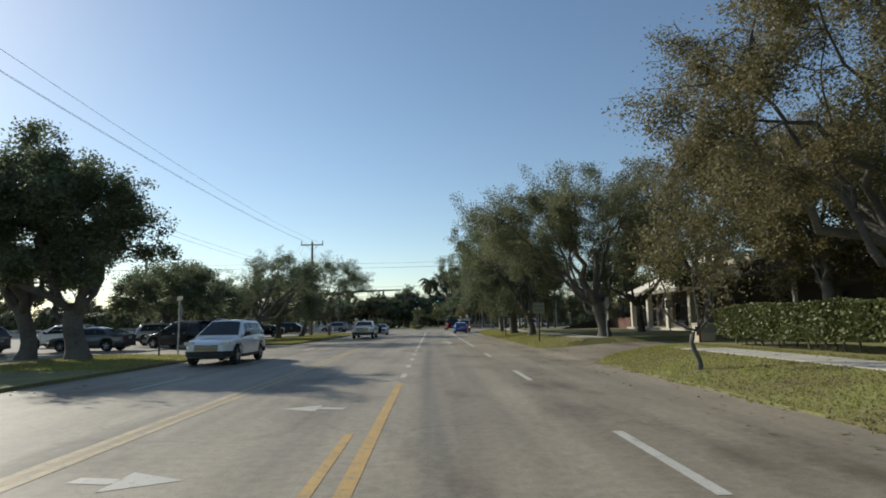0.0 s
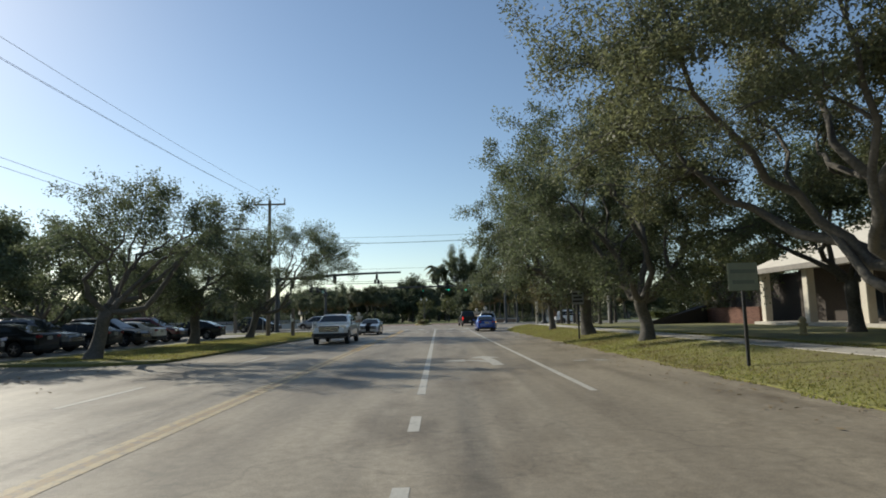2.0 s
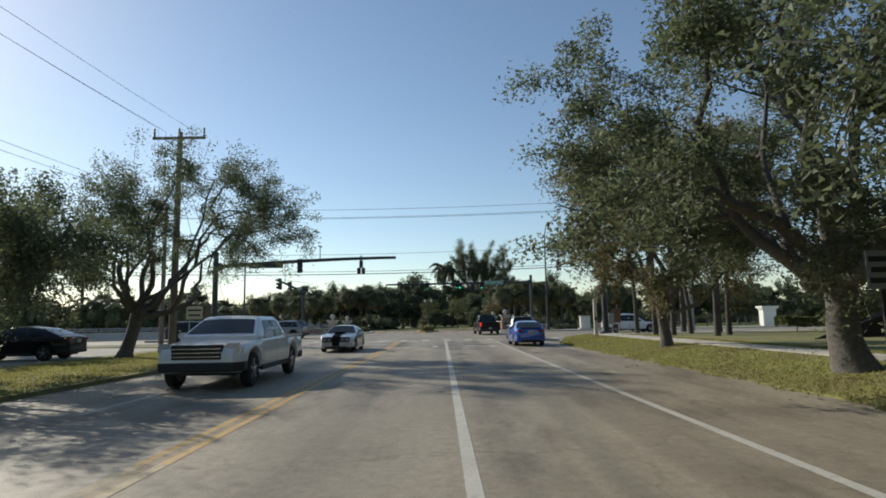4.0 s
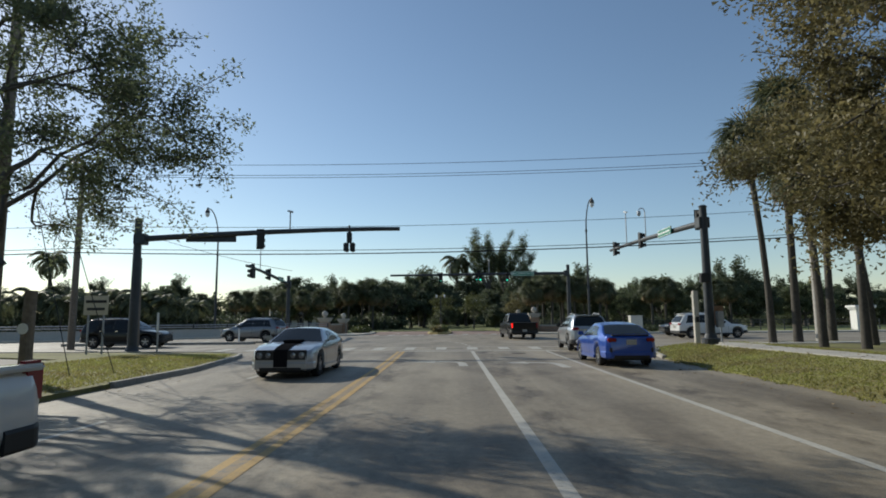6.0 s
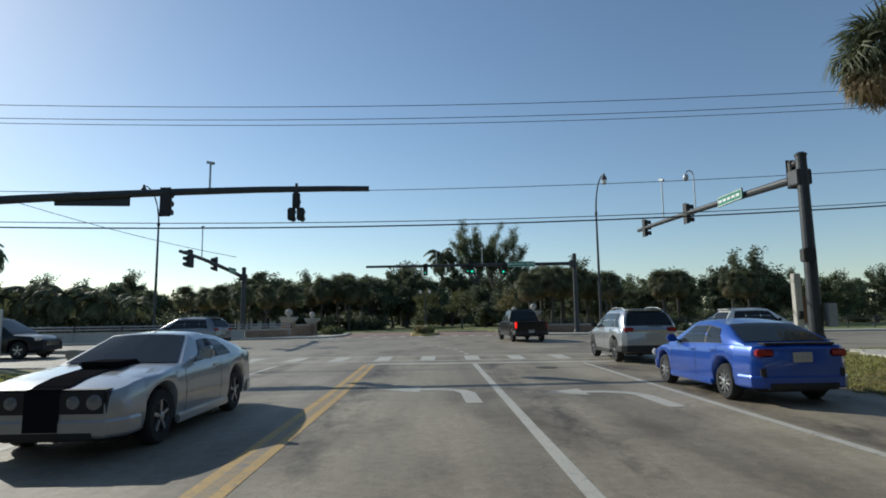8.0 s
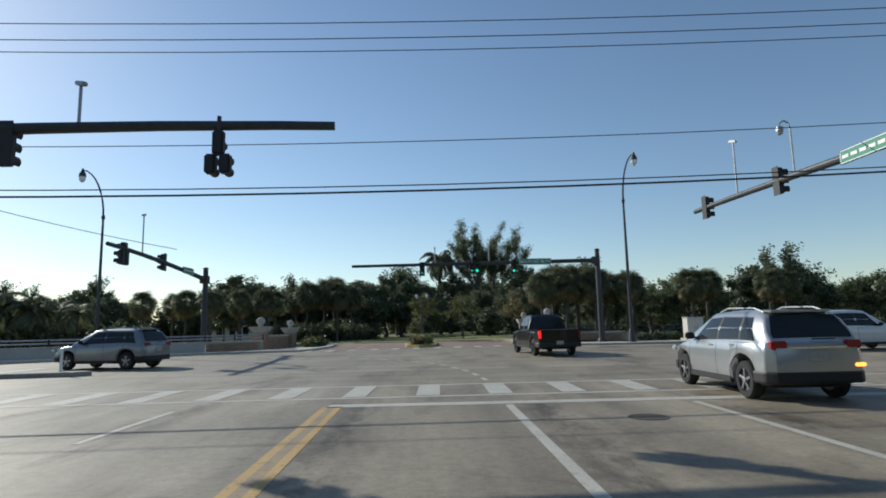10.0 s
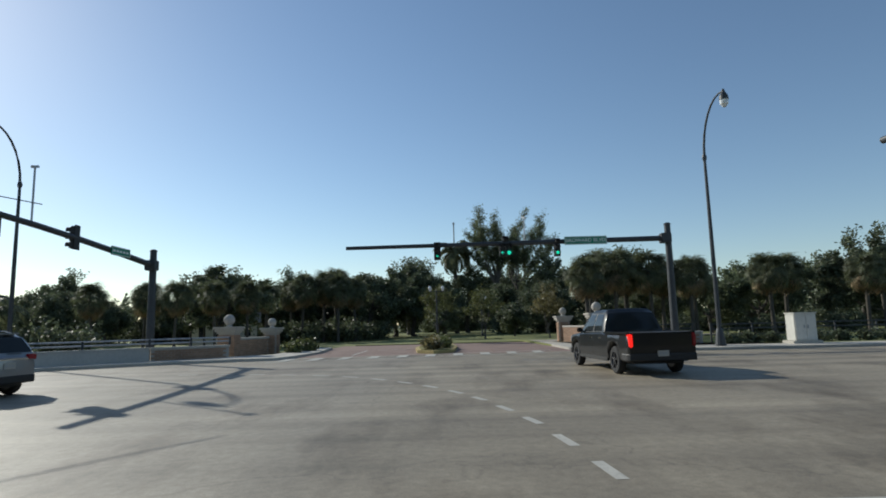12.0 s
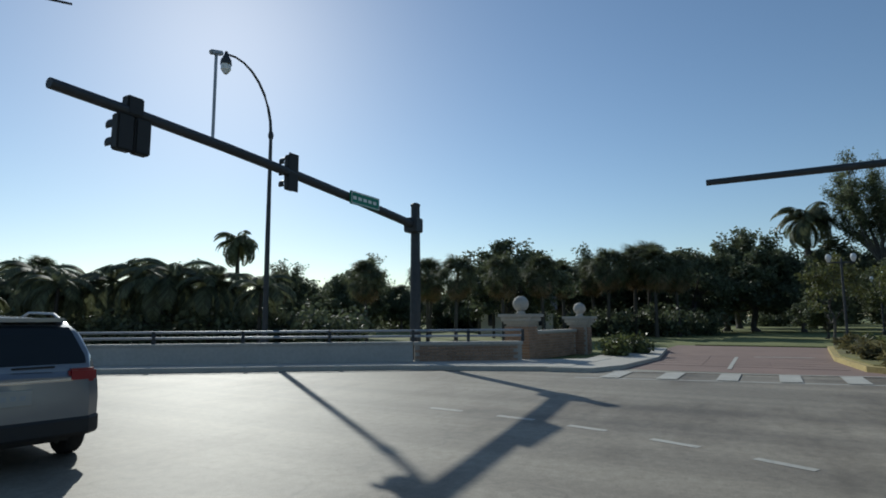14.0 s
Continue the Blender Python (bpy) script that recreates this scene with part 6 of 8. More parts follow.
# ---- low building and hedge on the east side ----
bld = tagged(empty("low_building", pose(0, 0, VERGE_IN)), "low dark-walled building with a white overhanging roof on cream columns", "building")
part("wall", box(bmesh.new(), 23.6, 4.0, 0, 46, 61.0, 3.5), DARKWALL, bld)
part("wall", box(bmesh.new(), 24.4, 61.0, 0, 46, 75.0, 3.3), DARKWALL, bld)
part("roof_cap", box(bmesh.new(), 24.2, 61.3, 3.3, 46.2, 75.2, 3.45, 0.02), DARKWALL, bld)
bm = bmesh.new()
vs = [bm.verts.new(p) for p in ((20.2, 47, 3.5), (20.2, 61.2, 3.5), (48, 61.2, 3.5), (48, 47, 3.5), (26.5, 51.5, 6.9), (26.5, 56.5, 6.9), (42, 56.5, 6.9), (42, 51.5, 6.9))]
for f in ((0, 1, 5, 4), (1, 2, 6, 5), (2, 3, 7, 6), (3, 0, 4, 7), (4, 5, 6, 7), (3, 2, 1, 0)):
    bm.faces.new([vs[i] for i in f])
part("roof", bm, STUCCO, bld, "cream sloping roof")
bm = bmesh.new()
box(bm, 19.6, 4.0, 3.5, 46, 46.8, 4.5, 0.02)
part("roof", bm, DARKWALL, bld, "flat brown roof edge")
part("roof_cap", box(bmesh.new(), 19.5, 3.9, 4.42, 46.1, 46.9, 4.9, 0.02), STUCCO, bld, "cream roof edge")
part("fascia", box(bmesh.new(), 20.1, 46.95, 3.2, 20.35, 61.3, 3.52, 0.02), material("grey_fascia", (0.25, 0.23, 0.2), 0.7, 0, 0.2, 6, 0.5, 0.1), bld)
part("post", box(bmesh.new(), 20.85, 33.6, 0, 21.05, 33.8, 3.5, 0.01), STUCCO, bld, "slim cream post")
for y in (47.0, 51.5, 56.0, 60.4):
    part("column", box(bmesh.new(), 20.75, y - 0.24, 0, 21.2, y + 0.24, 3.35, 0.03), STUCCO, bld, "cream column")
for y in np.arange(7, 58, 5.2):
    wdw = part("window", box(bmesh.new(), 23.55, y, 0.5, 23.62, y + 2.2, 2.4, 0.01), glass("dark_window"), bld)
    fr = bmesh.new()
    for a in ((23.5, y - 0.06, 0.44, 23.63, y, 2.46), (23.5, y + 2.2, 0.44, 23.63, y + 2.26, 2.46), (23.5, y - 0.06, 2.4, 23.63, y + 2.26, 2.46), (23.5, y - 0.06, 0.44, 23.63, y + 2.26, 0.5)):
        box(fr, *a)
    part("window_frame", fr, STEEL, wdw)
terrace = part("terrace", box(bmesh.new(), 20.4, 46.4, -0.1, 23.6, 61.0, 0.18, 0.02), CONCRETE, bld, "pale concrete terrace")
lw = tagged(empty("low_brick_wall", pose(21.0, 61.2, VERGE_IN)), "low red brick garden wall beside the white columns", "brick wall")
# red brick with the wall's shade put into its colour
SHADEDBRICK = material("dark_red_brick", (0.17, 0.085, 0.062), 0.9, 0, 0.3, 14, 0.9, 0.3, space="World", random_tint=0.2)
part("wall", box(bmesh.new(), -0.09, 0.0, -0.1, 0.09, 8.0, 1.06, 0.01), SHADEDBRICK, lw)
for j in range(13):
    for i in range(22):
        y0 = i * 0.36 + (0.18 if j % 2 else 0.0)
        part("brick", box(bmesh.new(), -0.115, y0 + 0.006, 0.02 + j * 0.08, -0.085, min(y0 + 0.35, 8.0), 0.092 + j * 0.08), SHADEDBRICK, lw)
part("coping", box(bmesh.new(), -0.15, -0.03, 1.07, 0.15, 8.03, 1.15, 0.01), SHADEDBRICK, lw)
bm = bmesh.new()
vs = [bm.verts.new(p) for p in ((14.6, 66.0, 0.4), (20.5, 69.2, 0.4), (20.5, 69.2, 1.75), (15.0, 66.6, 0.4), (20.9, 68.6, 0.4), (20.9, 68.6, 1.75))]
for f in ((0, 1, 2), (3, 5, 4), (0, 2, 5, 3), (1, 4, 5, 2), (0, 3, 4, 1)):
    bm.faces.new([vs[i] for i in f])
tagged(part("ramp_wall", bm, DARKWALL), "dark wedge-shaped ramp wall on the lawn", "ramp wall")


def hedge(x0, y0, x1, y1, z, h, seed, label):
    """A clipped hedge: bare stems below, a leafy block above."""
    rng = np.random.default_rng(seed)
    root = tagged(empty("hedge", pose(x0, y0, z)), label, "hedge", "clipped hedges")
    lx, ly = x1 - x0, y1 - y0
    k = int(ly / 0.55)
    for i in range(k):
        y = ly * (i + 0.5) / k + rng.uniform(-0.15, 0.15)
        x = rng.uniform(0.3, lx - 0.3)
        bm = bmesh.new()
        tube(bm, [(x, y, -0.1), (x + rng.uniform(-0.1, 0.1), y, 0.35), (x + rng.uniform(-0.2, 0.2), y + rng.uniform(-0.2, 0.2), h * 0.8)], [0.035, 0.028, 0.01], 5)
        part("stem", bm, BARK, root)
    n = int((lx * h * 2 + ly * h * 2 + lx * ly) * 420)
    p = np.stack([rng.uniform(0, lx, n), rng.uniform(0, ly, n), rng.uniform(0.32, h, n)], 1)
    face = rng.integers(0, 5, n)
    p[face == 0, 0] = np.abs(rng.normal(0, 0.07, (face == 0).sum()))
    p[face == 1, 0] = lx - np.abs(rng.normal(0, 0.07, (face == 1).sum()))
    p[face == 2, 1] = np.abs(rng.normal(0, 0.07, (face == 2).sum()))
    p[face == 3, 2] = h - np.abs(rng.normal(0, 0.06, (face == 3).sum()))
    wob = np.array([noise.noise(Vector((a * 0.9, b * 0.9, c * 0.9 + seed))) for a, b, c in p[:, :3]]) if n < 60000 else np.zeros(n)
    p[:, 0] += wob * 0.16
    p[:, 2] += wob * 0.12
    v, f = leaf_quads(rng, p, 0.085, 1.5)
    raw("foliage", v, f, HEDGE_LEAF, root)
    return root


hedge(11.2, -4.0, 12.8, 9.6, VERGE_IN, 1.45, 400, "clipped bright green hedge, lit by the sun")
hedge(11.3, 9.8, 12.9, 24.0, VERGE_IN, 1.45, 401, "clipped bright green hedge with bare stems below")
for i, (x, y, r) in enumerate(((20.5, 70.8, 1.3), (22.6, 72.2, 1.4), (24.6, 72.6, 1.5), (26.8, 73.0, 1.5))):
    shrub("garden_shrub", (x, y, VERGE_IN), (r, r, 1.7 * r), 420 + i, LEAF_LIGHT if i == 0 else LEAF_DRY, 1500, 0.11, "yellow-green leafy shrub by the brick wall" if i == 0 else "tall browning shrub at the edge of the lawn", "garden shrubs")
hedge(19.5, 76.0, 25.0, 77.4, VERGE_IN, 0.9, 402, "low clipped hedge on the corner lawn")

# ---- vehicles ----


def paint(name, color, metal=0.3):
    return material("car_paint_" + name, color, 0.32, metal, 0.06, 4.0, 0.8, 0.0, coat=0.35 if max(color) < 0.05 else 0.9)


RUBBER = material("tyre_rubber", (0.02, 0.02, 0.02), 0.85, 0, 0.25, 30, 2, 0.2)
ALLOY = material("alloy_rim", (0.5, 0.5, 0.51), 0.3, 0.9, 0.1, 8, 1, 0.0)
DARKALLOY = material("dark_alloy", (0.09, 0.09, 0.095), 0.35, 0.8, 0.1, 8, 1, 0.0)
CHROME = material("chrome", (0.7, 0.7, 0.7), 0.15, 1.0, 0.05, 8, 1, 0.0)
MATTE = material("matte_black_paint", (0.016, 0.016, 0.018), 0.6, 0, 0.1, 6, 1, 0.0)
MATTE.node_tree.nodes["Principled BSDF"].inputs["Specular IOR Level"].default_value = 0.0
TAIL = material("tail_lens", (0.26, 0.0, 0.008), 0.3, 0, 0.1, 10, 1, 0.0, coat=0.3)
TAIL_ON = material("tail_lens_lit", (0.6, 0.02, 0.015), 0.15, 0, 0.1, 10, 1, 0.0, emit=((1, 0.015, 0.01), 0.9))
AMBER_ON = material("amber_lens_lit", (0.7, 0.25, 0.03), 0.15, 0, 0.1, 10, 1, 0.0, emit=((1, 0.35, 0.05), 2.5))
HEAD = material("head_lamp", (0.6, 0.62, 0.64), 0.1, 0.4, 0.1, 10, 1, 0.0, coat=1.0)
LENS = material("smoked_lamp_lens", (0.2, 0.21, 0.22), 0.12, 0.2, 0.1, 10, 1, 0.0, coat=1.0)
CARGLASS = glass("car_glass", (0.025, 0.03, 0.034), 0.04)
PLATE = material("plate_white", (0.4, 0.39, 0.35), 0.4, 0, 0.05, 10, 1, 0.0)
SEAM = material("panel_gap", (0.01, 0.01, 0.01), 0.8, 0, 0.1, 10, 1, 0.0)


def curve_at(pts, x):
    return float(np.interp(x, [p[0] for p in pts], [p[1] for p in pts]))


def wheel_mesh(r, width, spokes, rim_mat, parent, loc, side):
    """A wheel: tyre with rounded shoulders, rim with spokes."""
    w = empty("wheel")
    w.parent = parent
    w.matrix_basis = pose(*loc, 0, 0, 0)
    bm = bmesh.new()
    h = width / 2
    lathe(bm, [(r * 0.64, -h), (r * 0.9, -h), (r * 0.985, -h * 0.7), (r, -h * 0.3), (r, h * 0.3), (r * 0.985, h * 0.7), (r * 0.9, h), (r * 0.64, h)], 28, pose(0, 0, 0, 0, 90, 0), False)
    part("tyre", bm, RUBBER, w)
    bm = bmesh.new()
    o = side * h
    lathe(bm, [(r * 0.66, -h * 0.96), (r * 0.66, h * 0.96), (r * 0.6, h * 0.99), (r * 0.56, h * 0.6), (0.02, h * 0.35)] if side > 0 else [(0.02, -h * 0.35), (r * 0.56, -h * 0.6), (r * 0.6, -h * 0.99), (r * 0.66, -h * 0.96), (r * 0.66, h * 0.96)], 28, pose(0, 0, 0, 0, 90, 0))
    rim = part("rim", bm, DARKALLOY, w)
    bm = bmesh.new()
    for k in range(spokes):
        a = 2 * math.pi * k / spokes
        c, s = math.cos(a), math.sin(a)
        m = Matrix(((1, 0, 0, o * 0.78), (0, c, -s, 0), (0, s, c, 0), (0, 0, 0, 1)))
        box(bm, -0.02, -r * 0.07, r * 0.08, 0.02, r * 0.07, r * 0.62, 0.008, m)
    lathe(bm, [(r * 0.15, -0.03), (r * 0.15, 0.03), (r * 0.1, 0.035)], 14, Matrix.Translation((o * 0.8, 0, 0)) @ pose(0, 0, 0, 0, 90 * side, 0))
    part("spokes", bm, rim_mat, rim)
    return w


def vehicle(name, m, L, W, r, wf, wr, top, plan, cabin, cab_w, mat, label, group="", clear=0.24, sides=(), screen=None, back=None, tails=(), heads=(), spokes=5, rim=None, seams=(), handles=(),
            plate_z=0.8, low=None, bed=None, spoiler=None, grille=None, stripes=None, mirror=None, brake=False, amber=False, rails=False, round_lamps=False, steel_bumper=False, category="car", tint=None, lip=0.0, diffuser=False):
    """A car lofted from its side and plan curves, with glass, wheels, lamps and trim as parts. It looks along +y."""
    root = tagged(empty(name, m), label, category, group)
    low = low or BLACK
    rim = rim or ALLOY
    tint = tint or CARGLASS
    y0, y1 = -L / 2, L / 2
    ra = r * 1.16

    def bottom(y):
        b = clear + 0.10 * max(0, (abs(y) - (L / 2 - 0.35)) / 0.35)
        for c in (wf, wr):
            if abs(y - c) < ra:
                b = max(b, r + math.sqrt(max(0, ra * ra - (y - c) ** 2)))
        return b
    ys = set(np.linspace(y0, y1, 34).tolist())
    for c in (wf, wr):
        ys |= {c + ra * math.cos(a) for a in np.linspace(0, math.pi, 13)} | {c + ra * 1.001, c - ra * 1.001}
    for e in (0.02, 0.06, 0.12, 0.2):
        ys |= {y0 + e, y1 - e}
    ys = sorted(y for y in ys if y0 <= y <= y1)

    def section(y):
        w, b, t = curve_at(plan, y), bottom(y), curve_at(top, y)
        b = min(b, t - 0.12)
        d = t - b
        return [(0, b), (w * 0.84, b), (w * 0.965, b + min(0.07, d * 0.2)), (w * 0.998, b + 0.3 * d), (w, b + 0.55 * d), (w * 0.985, b + 0.74 * d), (w * 0.965, t - min(0.05, d * 0.12)), (w * 0.925, t - 0.012), (w * 0.7, t + 0.006), (0, t + 0.02)]
    bm = bmesh.new()
    rings = []
    for y in ys:
        s = section(y)
        full = [(x, z) for x, z in s] + [(-x, z) for x, z in s[-2:0:-1]]
        rings.append([bm.verts.new((x, y, z)) for x, z in full])
    n = len(rings[0])
    for a, b in zip(rings, rings[1:]):
        for k in range(n):
            bm.faces.new((a[k], a[(k + 1) % n], b[(k + 1) % n], b[k]))
    bm.faces.new(rings[0]), bm.faces.new(rings[-1][::-1])
    bmesh.ops.recalc_face_normals(bm, faces=bm.faces)
    body = part("body", bm, mat, root, smooth=True)
    md = body.modifiers.new("edges", "EDGE_SPLIT")
    md.split_angle = radians(38)

    def side_x(y, z):
        s = section(y)
        return float(np.interp(z, [q[1] for q in s[1:8]], [q[0] for q in s[1:8]]))
    # under-body tray, dark
    part("underbody", box(bmesh.new(), -W * 0.36, y0 + 0.3, clear - 0.04, W * 0.36, y1 - 0.3, clear + 0.3, 0.03), BLACK, root)
    # cabin
    hmax = max(z - curve_at(top, y) for y, z in cabin)
    ca, cb = cabin[0][0], cabin[-1][0]

    def cab(y):
        zb = curve_at(top, y) - 0.03
        zr = max(curve_at(cabin, y), zb + 0.012)
        k = min(1, (zr - zb) / (hmax + 0.03))
        wb = curve_at(plan, y) * 0.945
        ws = wb + (cab_w - wb) * k
        return [(wb, zb), (wb + (ws - wb) * 0.4 + 0.012 * k, zb + (zr - zb) * 0.45), (ws, zr - 0.075 * k), (ws - 0.075 * k, zr - 0.012 * k), (ws * 0.5, zr + 0.012 * k), (0, zr + 0.02 * k)]
    bm = bmesh.new()
    rings = []
    cys = sorted(set(np.linspace(ca, cb, 26).tolist()) | {p[0] for p in cabin})
    for y in cys:
        s = cab(y)
        full = s + [(-x, z) for x, z in s[-2::-1]]
        rings.append([bm.verts.new((x, y, z)) for x, z in full])
    n = len(rings[0])
    for a, b in zip(rings, rings[1:]):
        for k in range(n - 1):
            bm.faces.new((a[k], a[k + 1], b[k + 1], b[k]))
    bm.faces.new(rings[0]), bm.faces.new(rings[-1][::-1])
    bmesh.ops.recalc_face_normals(bm, faces=bm.faces)
    cabin_ob = part("cabin", bm, mat, root, smooth=True)
    md = cabin_ob.modifiers.new("edges", "EDGE_SPLIT")
    md.split_angle = radians(35)
    # dark pillars behind the side glass
    if len(sides) > 1:
        a0, b0, a1, b1 = min(q[0] for q in sides), max(q[1] for q in sides), min(q[2] for q in sides), max(q[3] for q in sides)
        for sg in (-1, 1):
            bm = bmesh.new()
            grid = []
            for u in (0.07, 0.35, 0.6, 0.93):
                row = []
                for v in np.linspace(0, 1, 13):
                    y = (a0 + (a1 - a0) * u) * (1 - v) + (b0 + (b1 - b0) * u) * v
                    q = cab(y)
                    zz = q[0][1] + (q[2][1] - q[0][1]) * u
                    row.append(bm.verts.new((sg * (float(np.interp(zz, [q[0][1], q[1][1], q[2][1]], [q[0][0], q[1][0], q[2][0]])) + 0.004), y, zz)))
                grid.append(row)
            for r0, r1 in zip(grid, grid[1:]):
                for k in range(12):
                    f = (r0[k], r0[k + 1], r1[k + 1], r1[k])
                    bm.faces.new(f if sg < 0 else f[::-1])
            part("window_surround", bm, BLACK, root, "black window surround")
    # side glass
    for (a0, b0, a1, b1) in sides:
        for sg in (-1, 1):
            bm = bmesh.new()
            grid = []
            for u in (0.1, 0.35, 0.6, 0.9):
                row = []
                for v in np.linspace(0, 1, 7):
                    ya, yb = a0 + (a1 - a0) * u, b0 + (b1 - b0) * u
                    y = ya + (yb - ya) * v
                    s = cab(y)
                    zz = s[0][1] + (s[2][1] - s[0][1]) * u
                    x = float(np.interp(zz, [s[0][1], s[1][1], s[2][1]], [s[0][0], s[1][0], s[2][0]]))
                    row.append(bm.verts.new((sg * (x + 0.008), y, zz)))
                grid.append(row)
            for r0, r1 in zip(grid, grid[1:]):
                for k in range(6):
                    f = (r0[k], r0[k + 1], r1[k + 1], r1[k])
                    bm.faces.new(f if sg < 0 else f[::-1])
            part("side_window", bm, tint, root)
    for nm, span in (("windscreen", screen), ("rear_window", back)):
        if not span:
            continue
        a, b = span
        bm = bmesh.new()
        grid = []
        for y in np.linspace(a, b, 7):
            s = cab(y)
            e = 0.004
            dz = (curve_at(cabin, y + e) - curve_at(cabin, y - e)) / (2 * e)
            nv = Vector((0, -dz, 1)).normalized() * 0.01
            row = []
            for v in np.linspace(-0.93, 0.93, 9):
                x = s[3][0] * v
                z = float(np.interp(abs(x), [0, s[4][0], s[3][0]], [s[5][1], s[4][1], s[3][1]]))
                row.append(bm.verts.new((x, y + nv.y, z + nv.z)))
            grid.append(row)
        for r0, r1 in zip(grid, grid[1:]):
            for k in range(8):
                bm.faces.new((r0[k], r0[k + 1], r1[k + 1], r1[k]))
        bmesh.ops.recalc_face_normals(bm, faces=bm.faces)
        part(nm, bm, tint, root)
    # panel gaps and handles
    for y in seams:
        for sg in (-1, 1):
            bm = bmesh.new()
            zs = np.linspace(bottom(y) + 0.09, curve_at(top, y) - 0.06, 7)
            L0 = [bm.verts.new((sg * (side_x(y - 0.006, z) + 0.003), y - 0.006, z)) for z in zs]
            R0 = [bm.verts.new((sg * (side_x(y + 0.006, z) + 0.003), y + 0.006, z)) for z in zs]
            for k in range(6):
                bm.faces.new((L0[k], R0[k], R0[k + 1], L0[k + 1]))
            part("door_gap", bm, SEAM, root)
    for y, z in handles:
        for sg in (-1, 1):
            x = side_x(y, z)
            part("door_handle", box(bmesh.new(), sg * x - 0.02, y - 0.1, z - 0.018, sg * x + 0.035, y + 0.1, z + 0.018, 0.012), CHROME if mat.name.endswith("dark") else mat, root)
    # lower trim and bumpers
    for nm, yy, d in (("rear_bumper", y0, -1), ("front_bumper", y1, 1)):
        bm = bmesh.new()
        z0, z1 = (clear + 0.06, clear + 0.26 + (lip if d < 0 else 0)) if not steel_bumper else (clear + 0.18, clear + 0.42)
        rows = []
        side = [(curve_at(plan, q) * 1.006, q) for q in np.linspace(yy - d * 0.45, yy, 12)]
        line = [(-x, y) for x, y in side] + [(x, y) for x, y in side[::-1]]
        for k, (x, e) in enumerate(line):
            (xa, ya), (xb, yb) = line[max(k - 1, 0)], line[min(k + 1, len(line) - 1)]
            nv = Vector((yb - ya, xa - xb)).normalized() * (1 if d < 0 else -1)
            nv = nv if nv.dot(Vector((x, e - (yy - d * 0.9)))) > 0 else -nv
            rows.append([bm.verts.new((x + nv.x * o, e + nv.y * o, z)) for o, z in ((-0.1, z0), (0.0, z0), (0.014, z0 + 0.03), (0.014, z1 - 0.03), (0.0, z1), (-0.1, z1))])
        for a, b in zip(rows, rows[1:]):
            for k in range(6):
                bm.faces.new((a[k], a[(k + 1) % 6], b[(k + 1) % 6], b[k]))
        bm.faces.new(rows[0]), bm.faces.new(rows[-1][::-1])
        bmesh.ops.recalc_face_normals(bm, faces=bm.faces)
        part(nm, bm, CHROME if steel_bumper else low, root)
    if diffuser:
        part("diffuser", box(bmesh.new(), -W * 0.33, y0 - 0.03, clear + 0.03, W * 0.33, y0 + 0.1, clear + 0.17, 0.03), BLACK, root, "black rear diffuser")
        for sg in (-1, 1):
            part("bumper_vent", box(bmesh.new(), sg * W * 0.36 - 0.05, y0 - 0.01, clear + 0.16, sg * W * 0.36 + 0.05, y0 + 0.1, clear + 0.4, 0.02), BLACK, root, "black bumper vent")
    for sg in (-1, 1):
        part("sill", box(bmesh.new(), sg * W * 0.47 - 0.05, wr + ra + 0.03, clear - 0.02, sg * W * 0.47 + 0.03, wf - ra - 0.03, clear + 0.1, 0.02), low, root)
    for (x, z, w, h, d) in tails:
        for sg in (-1, 1):
            yy = y0 + 0.10
            part("tail_light", box(bmesh.new(), sg * x - w / 2, yy - d, z - h / 2, sg * x + w / 2, yy + 0.1, z + h / 2, 0.025), TAIL_ON if (brake and sg < 0) else TAIL, root, "red tail light")
    for (x, z, w, h, d) in heads:
        for sg in (-1, 1):
            if round_lamps:
                bm = bmesh.new()
                lathe(bm, [(w / 2, -0.1), (w / 2, 0.02), (w * 0.4, 0.05), (0.02, 0.06)], 18, pose(sg * x, y1 - 0.1 + d, z, -90, 0, 0))
            else:
                bm = box(bmesh.new(), sg * x - w / 2, y1 - 0.25, z - h / 2, sg * x + w / 2, y1 - 0.1 + d, z + h / 2, 0.03)
            part("headlight", bm, LENS if round_lamps else HEAD, root, "clear headlight")
    if amber:
        part("turn_lamp", box(bmesh.new(), W * 0.34, y0 - 0.025, 0.62, W * 0.44, y0 + 0.06, 0.68, 0.015), AMBER_ON, root, "lit amber turn lamp")
    if grille:
        w, z0, z1 = grille
        g = part("grille", box(bmesh.new(), -w, y1 - 0.2, z0, w, y1 + 0.012, z1, 0.025), BLACK, root, "black grille")
        for k in range(0 if stripes else 3):
            z = z0 + (z1 - z0) * (k + 1) / 4
            part("grille_bar", box(bmesh.new(), -w * 0.94, y1, z - 0.01, w * 0.94, y1 + 0.02, z + 0.01), CHROME, g)
    pl = part("number_plate", box(bmesh.new(), -0.16, y0 - 0.03, plate_z - 0.08, 0.16, y0 + 0.02, plate_z + 0.08, 0.006), PLATE, root, "pale number plate with plain bars")
    for k in range(3):
        part("plate_bar", box(bmesh.new(), -0.12 + 0.085 * k, y0 - 0.034, plate_z - 0.025, -0.07 + 0.085 * k, y0 - 0.029, plate_z + 0.025), GALV, pl)
    my = mirror if mirror is not None else cb - 0.55
